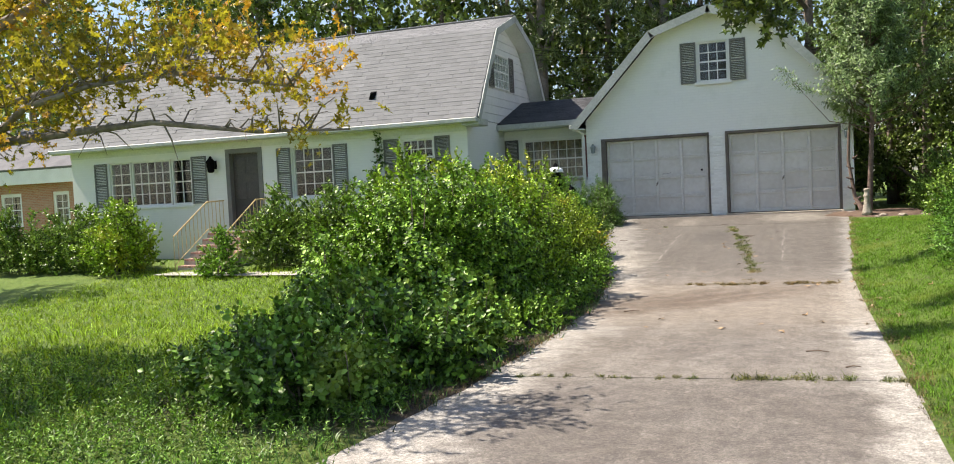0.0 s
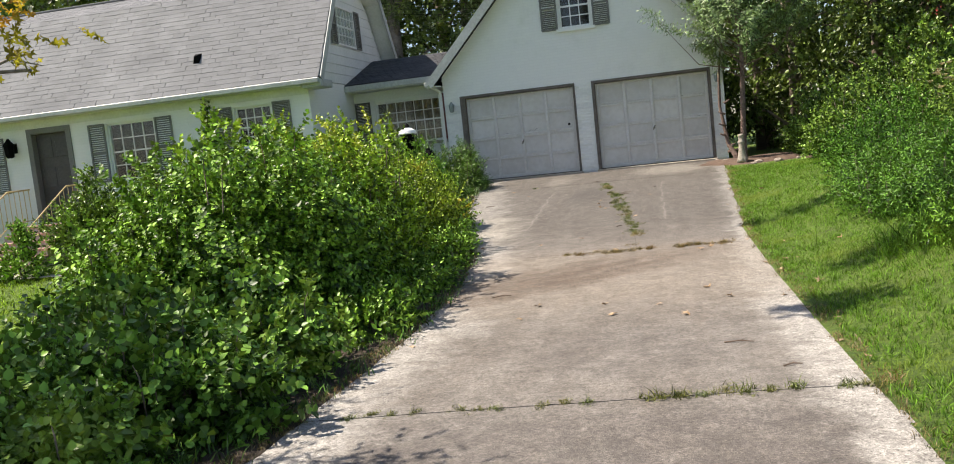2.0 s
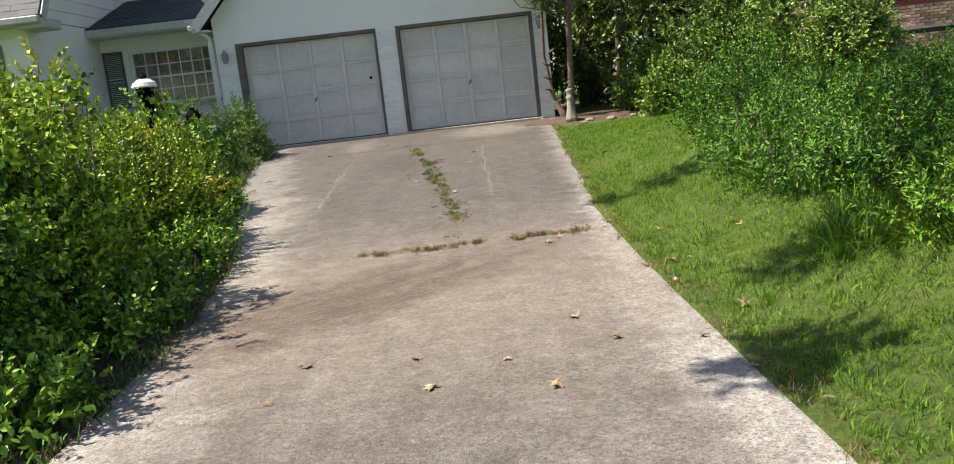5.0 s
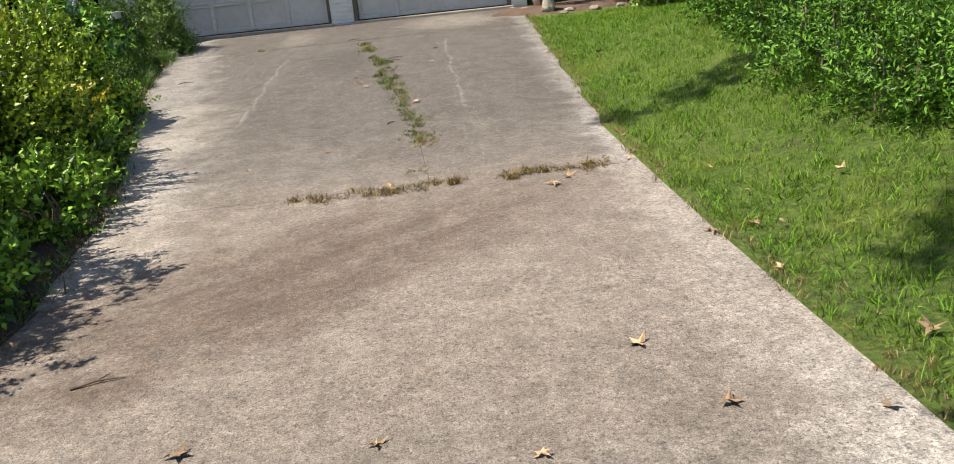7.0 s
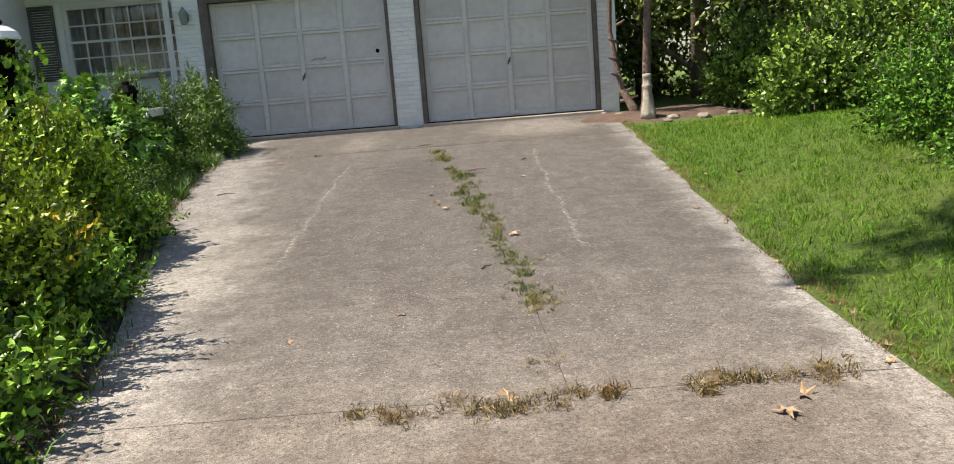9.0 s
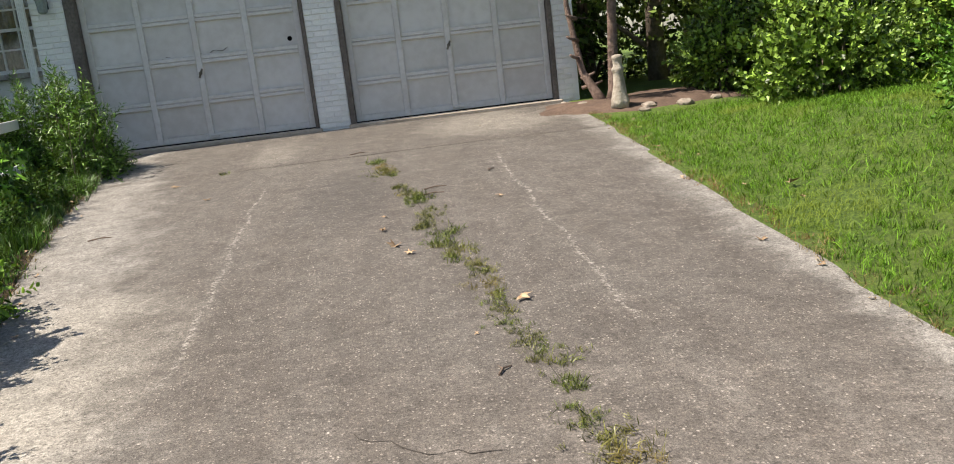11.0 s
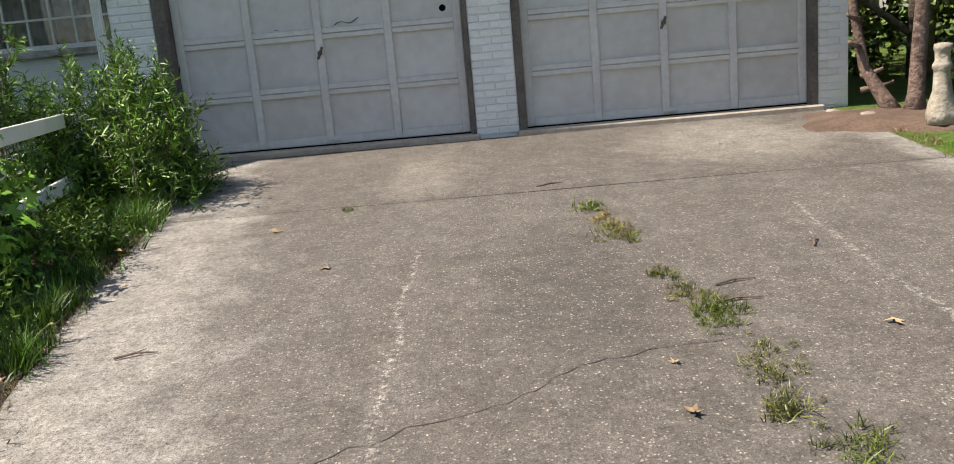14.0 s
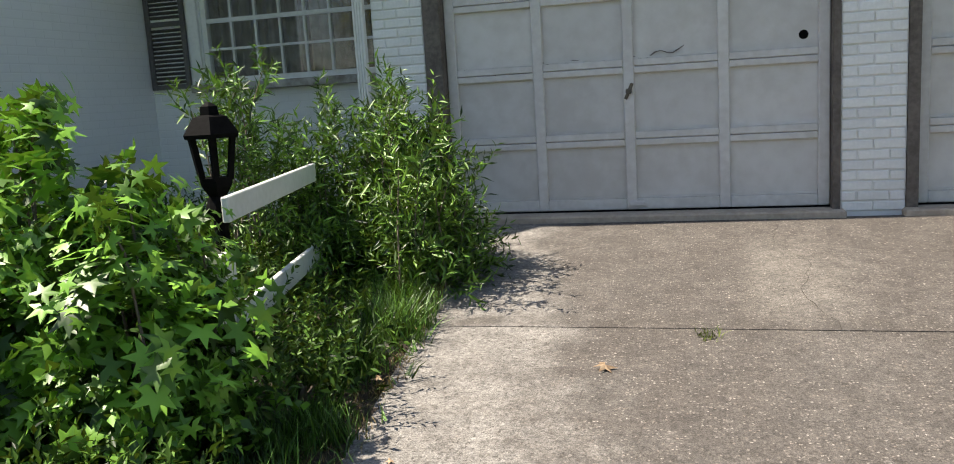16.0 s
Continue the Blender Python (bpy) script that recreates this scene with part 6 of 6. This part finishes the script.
# ---- lamps, rails and stones of the beds ----
lampa = thing("post_lamp", "black post lamp with a white domed cap, vine-covered", "post lamp", (-2.5, -6.9, land(-2.5, -6.9)))
g = land(-2.5, -6.9)
raw("post", *turned([(0.045, g - 0.05), (0.04, 0.85), (0.06, 0.9)], (-2.5, -6.9, 0), 12), BLACK_IRON, lampa)
raw("lantern", *turned([(0.06, 0.9), (0.085, 0.96), (0.11, 1.18), (0.12, 1.2)], (-2.5, -6.9, 0), 8), BLACK_IRON, lampa)
raw("cap", *turned([(0.15, 1.2), (0.155, 1.215), (0.135, 1.26), (0.075, 1.30), (0.03, 1.31)], (-2.5, -6.9, 0), 20), ENAMEL, lampa, "white domed cap")
raw("finial", *turned([(0.03, 1.31), (0.05, 1.33), (0.03, 1.36), (0.005, 1.39)], (-2.5, -6.9, 0), 10), BLACK_IRON, lampa)
vp = np.stack([-2.5 + rng.normal(scale=0.12, size=150), -6.9 + rng.normal(scale=0.12, size=150), rng.uniform(0.2, 1.15, 150)], 1)
vl = thing("lamp_vine", "green vine wrapped round the lamp post", "vine", (-2.5, -6.95, g))
strewn("foliage", IVY, vp, rng.normal(size=(150, 3)), rng.uniform(0.6, 1.0, 150), L_VINE, vl)

LX, LY = -3.35, -2.45
g = land(LX, LY)
lampb = thing("post_lamp", "black iron lantern on a short post in the bed", "post lamp", (LX, LY, g))
raw("post", *turned([(0.04, g - 0.05), (0.035, 0.40), (0.065, 0.46), (0.045, 0.52)], (LX, LY, 0), 10), BLACK_IRON, lampb)
raw("base", *turned([(0.045, 0.52), (0.08, 0.57), (0.09, 0.61)], (LX, LY, 0), 6), BLACK_IRON, lampb)
for k in range(6):
    a = k * math.pi / 3
    raw("bar", *tube([(LX + 0.075 * math.cos(a), LY + 0.075 * math.sin(a), 0.60), (LX + 0.11 * math.cos(a), LY + 0.11 * math.sin(a), 0.81)], [0.017, 0.017], 4), BLACK_IRON, lampb)
raw("roof", *turned([(0.14, 0.80), (0.145, 0.82), (0.09, 0.90), (0.05, 0.91), (0.045, 0.95), (0.01, 0.97)], (LX, LY, 0), 6), BLACK_IRON, lampb)

rails = thing("white_fence", "short white painted fence, leaning, lost in weeds", "fence", (-2.9, -3.2, -0.3))
part("post", boxed(-2.95, -2.86, -3.25, -3.16, -0.4, 0.38, 0.006), WHITE_TRIM, rails)
for z0, z1 in ((0.50, 0.60), (0.05, 0.16)):
    for (ax, ay), (bx, by) in (((-2.86, -3.2), (-3.21, -1.68)),):
        L, ang = math.hypot(bx - ax, by - ay), math.degrees(math.atan2(by - ay, bx - ax))
        part("rail", boxed(0, L, -0.014, 0.014, z0, z1, 0.004, pose(ax, ay, 0, 0, 0, ang)), WHITE_TRIM, rails)

ped = thing("garden_pedestal", "weathered mossy cement garden pedestal, tree-trunk shaped", "pedestal", (3.42, -1.3, -0.1))
v, f = turned([(0.115, -0.08), (0.108, 0.0), (0.09, 0.08), (0.072, 0.18), (0.058, 0.28), (0.055, 0.33), (0.068, 0.355), (0.066, 0.38), (0.052, 0.41), (0.054, 0.47), (0.066, 0.50), (0.064, 0.53), (0.025, 0.54)], (3.42, -1.3, 0), 30)
v = [(3.42 + (x - 3.42) * (1 + 0.3 * noise.noise((x * 16, y * 16, z * 7))), -1.3 + (y + 1.3) * (1 + 0.3 * noise.noise((x * 16, y * 16, z * 7 + 9))), z) for x, y, z in v]
raw("body", v, f, CEMENT, ped, smooth=True)

# bare soil spilling over the slab corner
nu, nv = 22, 14
sv = []
for j in range(nv + 1):
    for i in range(nu + 1):
        u, w = i / nu, j / nv
        x, y = 2.35 + 3.0 * u, -1.75 + 1.7 * w
        edge = min(u * 3.0, (1 - u) * 3.0, w * 1.9, (1 - w) * 3.0)
        n = noise.noise((x * 1.6, y * 1.6, 4)) * 0.45
        h = max(-0.08, min(0.06, (edge - 0.35 + n) * 0.16)) + 0.012 * noise.noise((x * 9, y * 9, 1))
        on = max(drive_z(y), land(x, y))
        sv.append((x, y, on + h))
sf = [(j * (nu + 1) + i, j * (nu + 1) + i + 1, (j + 1) * (nu + 1) + i + 1, (j + 1) * (nu + 1) + i) for j in range(nv) for i in range(nu)]
tagged(raw("soil_patch", sv, sf, SOIL, smooth=True), "bare brown soil and mulch washed over the slab corner", "soil", kind="structure")


def rock(x, y, r, k):
    bm = bmesh.new()
    bmesh.ops.create_icosphere(bm, subdivisions=2, radius=r)
    for v in bm.verts:
        v.co *= 1 + 0.35 * noise.noise(v.co * (1.2 / r) + Vector((k, 0, 0)))
        v.co.z *= 0.5
    z = max(land(x, y), drive_z(y)) + 0.25 * r
    bmesh.ops.translate(bm, vec=(x, y, z), verts=bm.verts)
    me = bpy.data.meshes.new("stone")
    bm.to_mesh(me)
    bm.free()
    me.materials.append(STONE)
    tagged(new("stone", me), "rough grey-brown field stone at the bed edge", "stone", "edging stones")


for k, (x, y, r) in enumerate(((3.1, -0.75, 0.10), (3.75, -1.35, 0.09), (4.15, -1.5, 0.1), (4.6, -1.3, 0.07), (3.62, -1.6, 0.07), (-2.5, -2.6, 0.05), (2.95, -0.35, 0.06))):
    rock(x, y, r, k * 3.1)


# ---- lawn grass ----
def lawn(name, label, n, box_, size, keep=lambda x, y: True, templates=None, mat_=None):
    x0, x1, y0, y1 = box_
    p = np.stack([rng.uniform(x0, x1, n), rng.uniform(y0, y1, n)], 1)
    p = np.array([(x, y, land(x, y)) for x, y in p if keep(x, y)])
    d = np.stack([rng.normal(scale=0.35, size=len(p)), rng.normal(scale=0.35, size=len(p)), np.ones(len(p))], 1)
    tagged(strewn(name, templates or SOD, p, d, rng.uniform(*size, len(p)), mat_ or L_GRASS), label, "grass", kind="stuff")


lawn("lawn_grass", "mown bright green grass along the driveway", 26000, (2.4, 5.6, -18.5, -0.3), (0.4, 1.0), lambda x, y: x > right_edge(y) + 0.05 + 0.04 * math.sin(y * 9) + 0.03 * math.sin(y * 23) and not (y > -1.9 and x < 4.9))
lawn("lawn_grass", "sunny green front lawn, a little long", 13000, (-15, -3.2, -20.5, -4.3), (0.9, 1.7), lambda x, y: x < left_edge(y) - 1.2, FAR_SOD, L_LAWN)
lawn("verge_grass", "straggling grass and weeds at the bed edge", 3500, (-3.6, -0.6, -20.5, -1.0), (0.8, 1.8), lambda x, y: left_edge(y) - 0.7 < x < left_edge(y) + 0.05, None, L_STRAP)
lawn("long_grass", "long bright grass and weeds on the unmown bank", 4600, (3.5, 7.0, -18.0, -11.8), (0.7, 1.3), lambda x, y: x > 3.9 + 0.35 * math.sin(1.7 * y) + 0.25 * math.sin(4.1 * y), LONG_SOD)
lawn("lawn_grass", "grass under the trees beyond the drive", 3000, (5.6, 10, -16, 0), (1.3, 2.4), templates=FAR_SOD)


lawn("edge_litter", "dry brown grass and leaf litter along the concrete edge", 46000, (-3.2, 3.3, -17.5, -0.5), (0.3, 0.7), lambda x, y: abs(x - right_edge(y) - 0.03) < 0.08 + 0.05 * math.sin(7 * y) + 0.03 * math.sin(19 * y) or abs(x - left_edge(y) + 0.02) < 0.12 + 0.05 * math.sin(5 * y), None, L_DRY)


lawn("ground_weeds", "low broad-leaved weeds creeping through the shaded grass", 2900, (-7.0, -1.0, -20.8, -15.2), (0.5, 1.0), lambda x, y: x < left_edge(y) - 0.15 and x < -3.0 - 0.55 * (y + 16.0), HERB, L_HERB)
lawn("ground_weeds", "low leafy weeds round the foot of the ground vine", 1500, (-3.6, -0.9, -20.8, -15.5), (0.5, 0.9), lambda x, y: x < left_edge(y) - 0.08 and y < -17.2 + 0.3 * math.sin(5 * x), HERB, L_IVY)


# ---- weeds in the joints ----
def joint_weed(x, y, r, h, n, mat_, label):
    t = thing("weed_clump", label, "weed", (x, y, drive_z(y)), "weeds in the driveway joints")
    p = np.stack([x + rng.normal(scale=r * 0.45, size=n), y + rng.normal(scale=r * 0.6, size=n), np.zeros(n)], 1)
    p[:, 2] = [drive_z(b) - 0.005 for b in p[:, 1]]
    d = np.stack([rng.normal(scale=0.55, size=n), rng.normal(scale=0.55, size=n), np.ones(n)], 1)
    tagged(strewn("tuft", MAT, p, d, rng.uniform(0.6, 1.3, n) * h / 0.05, mat_, t), kind="stuff")


y = -8.85
while y < -2.7:
    r = R1.uniform(0.07, 0.16)
    if R1.random() < 0.93:
        joint_weed(weed_line(y) + R1.uniform(-0.05, 0.05), y, r, R1.uniform(0.018, 0.034), int(10 + 150 * r), L_CRACK if R1.random() < 0.45 else L_MAT, "low tuft of grassy weed growing in the slab crack")
    y += R1.uniform(0.14, 0.27)
for x in np.arange(0.35, 1.45, 0.13):
    joint_weed(x, -10.12 + R1.uniform(-0.06, 0.07), R1.uniform(0.06, 0.11), R1.uniform(0.018, 0.034), R1.randint(10, 28), L_DRY, "dry brownish weed tuft in the slab joint")
for x in np.arange(1.75, 2.4, 0.11):
    joint_weed(x, -10.06 + R1.uniform(-0.05, 0.06), R1.uniform(0.06, 0.11), R1.uniform(0.018, 0.034), R1.randint(10, 28), L_DRY, "dry brownish weed tuft in the slab joint")
joint_weed(1.15, -9.64, 0.12, 0.018, 16, L_DRY, "flat dry weed patch on the concrete")
for x in np.arange(-0.4, 2.65, 0.13):
    if R1.random() < 0.8:
        joint_weed(x, -16.09 + 0.28 * ((x + 0.7) / 3.3 - 0.5) + R1.uniform(-0.03, 0.03), 0.05, R1.uniform(0.02, 0.045) if x > 1.2 else 0.022, 10, L_MAT if R1.random() < 0.6 else L_CRACK, "grass tuft growing in the expansion joint")
joint_weed(-1.1, -2.36, 0.04, 0.035, 5, L_MAT, "small broad weed in the slab joint")

# ---- fallen leaves and twigs ----
leaf_meshes = []
for k in range(6):
    v, f = leaf_star(0.075, 5 if k % 2 else 4)
    v = v.copy()
    v[:, 2] += 0.012 * np.sin(v[:, 0] * 60 + k) + 0.02 * np.abs(v[:, 0]) / 0.06 + 0.006
    leaf_meshes.append(mesh_of("dry_leaf", v, [tuple(q) for q in f], DRY_LEAF))


def on_ground(x, y):
    return drive_z(y) if left_edge(y) < x < right_edge(y) and y < 0 else land(x, y) + 0.03


spots = [(2.07, -13.16), (1.09, -13.66), (1.7, -13.8), (2.78, -11.57), (3.42, -11.23), (2.9, -12.9), (0.34, -13.07), (2.56, -11.55), (0.25, -13.63), (0.99, -13.17), (1.94, -12.69), (0.56, -5.8), (-1.03, -3.62), (-1.47, -2.74), (1.38, -4.87), (0.95, -10.07), (1.79, -10.07), (2.09, -10.23), (2.62, -9.8), (1.96, -10.41), (1.14, -7.11), (0.65, -6.02), (3.27, -5.85)]
spots += [(R1.uniform(-0.4, 2.4), R1.uniform(-16, -1)) for _ in range(7)] + [(right_edge(y) + R1.uniform(-0.2, 0.35), y) for y in np.arange(-15.5, -2, 0.55)] + [(left_edge(y) + R1.uniform(-0.05, 0.2), y) for y in np.arange(-15, -2, 0.6)]
for k, (x, y) in enumerate(spots):
    ob = new("dry_leaf", leaf_meshes[k % 6])
    s = R1.uniform(0.6, 1.05) if k < 23 else R1.uniform(0.3, 0.75)
    ob.matrix_basis = pose(x, y, on_ground(x, y) + 0.004, R1.uniform(-14, 14), R1.uniform(-14, 14), R1.uniform(0, 360)) @ Matrix.Diagonal((s, s, s, 1))
    tagged(ob, "curled dry tan leaf fallen on the ground", "leaf", "fallen leaves")
for x, y, L, a in ((0.2, -2.14, 0.22, 20), (0.85, -4.32, 0.2, 15), (0.8, -4.52, 0.2, 4), (1.45, -3.9, 0.12, 60), (-1.75, -4.6, 0.18, 12), (0.6, -3.5, 0.12, 80), (2.2, -15.52, 0.12, 12), (1.9, -14.84, 0.2, -6), (-0.2, -12.5, 0.2, 15), (0.9, -8.0, 0.1, 50)):
    z = on_ground(x, y) + 0.006
    m = pose(x, y, z, 0, 0, a)
    v, f = tubes([([m @ Vector((0, 0, 0)), m @ Vector((L * 0.5, 0.012, 0.008)), m @ Vector((L, 0, 0.002))], [0.006, 0.005, 0.003], 5), ([m @ Vector((L * 0.45, 0.01, 0.006)), m @ Vector((L * 0.7, 0.05, 0.008))], [0.004, 0.002], 4)])
    tagged(raw("twig", v, f, TWIG), "small dead brown twig on the concrete", "twig", "fallen twigs")


# ---- cracks in the slabs ----
CRACK = surface("crack_dirt", (0.035, 0.03, 0.025), (0.07, 0.06, 0.05), 60, 9, 0.95, 0.2)
for pts in (((-0.75, -5.55), (-0.4, -5.35), (-0.1, -5.25), (0.15, -5.0), (0.5, -4.9), (0.82, -4.85)), ((-0.5, -2.24), (-0.62, -1.7), (-0.52, -1.2), (-0.68, -0.6), (-0.6, -0.1)), ((0.3, -8.3), (0.55, -8.55), (0.9, -8.6))):
    cv, cf = [], []
    for k in range(len(pts) - 1):
        (ax, ay), (bx, by) = pts[k], pts[k + 1]
        for q in range(6):
            f = q / 6
            x, y = ax + f * (bx - ax) + R1.uniform(-0.02, 0.02), ay + f * (by - ay) + R1.uniform(-0.02, 0.02)
            w = R1.uniform(0.0004, 0.003)
            z = drive_z(y) + 0.006 * noise.noise((x * 0.7, y * 0.7, 3)) + 0.002
            nx, ny = -(by - ay), bx - ax
            n = math.hypot(nx, ny)
            cv += [(x + w * nx / n, y + w * ny / n, z), (x - w * nx / n, y - w * ny / n, z)]
    cf = [(2 * k, 2 * k + 1, 2 * k + 3, 2 * k + 2) for k in range(len(cv) // 2 - 1)]
    raw("crack", cv, cf, CRACK, driveway)


# ---- peeling paint on the left door, service mast and cables ----
for k, (x0, x1) in enumerate(((-2.85, -2.5), (-2.25, -1.75), (-1.55, -1.2))):
    pts = [(x0 + (x1 - x0) * i / 9, 0.124, 1.105 + 0.018 * math.sin(i * 1.3 + k) + 0.006 * i * (k - 1)) for i in range(10)]
    raw("peeled_paint", *tube(pts, [0.002 + 0.003 * abs(math.sin(i * 0.8 + k)) for i in range(10)], 5), JAMB, left_door, "curled flake of peeling paint")
mast = thing("service_mast", "grey metal service mast on the rear roof slope", "mast", (-9.5, 3.3, 4.6))
raw("pipe", *tube([(-9.5, 3.3, 4.6), (-9.5, 3.3, 6.05)], [0.03, 0.03], 8), GUTTER, mast)
pole = thing("utility_pole", "weathered wooden utility pole among the trees", "pole", (10.2, 10.4, -0.2))
raw("shaft", *tube([(10.2, 10.4, -0.3), (10.2, 10.4, 8.0)], [0.15, 0.11], 10), BARK, pole)
for k in range(3):
    a, b = Vector((-9.5, 3.3, 6.02 - 0.12 * k)), Vector((10.2, 10.4, 7.2 - 0.3 * k))
    pts = [tuple(a.lerp(b, i / 16) - Vector((0, 0, 5.2 * (i / 16) * (1 - i / 16)))) for i in range(17)]
    tagged(raw("power_cable", *tube(pts, [0.006] * 17, 5), BLACK_IRON), "thin grey overhead power cable behind the roofs", "cable", "overhead cables")
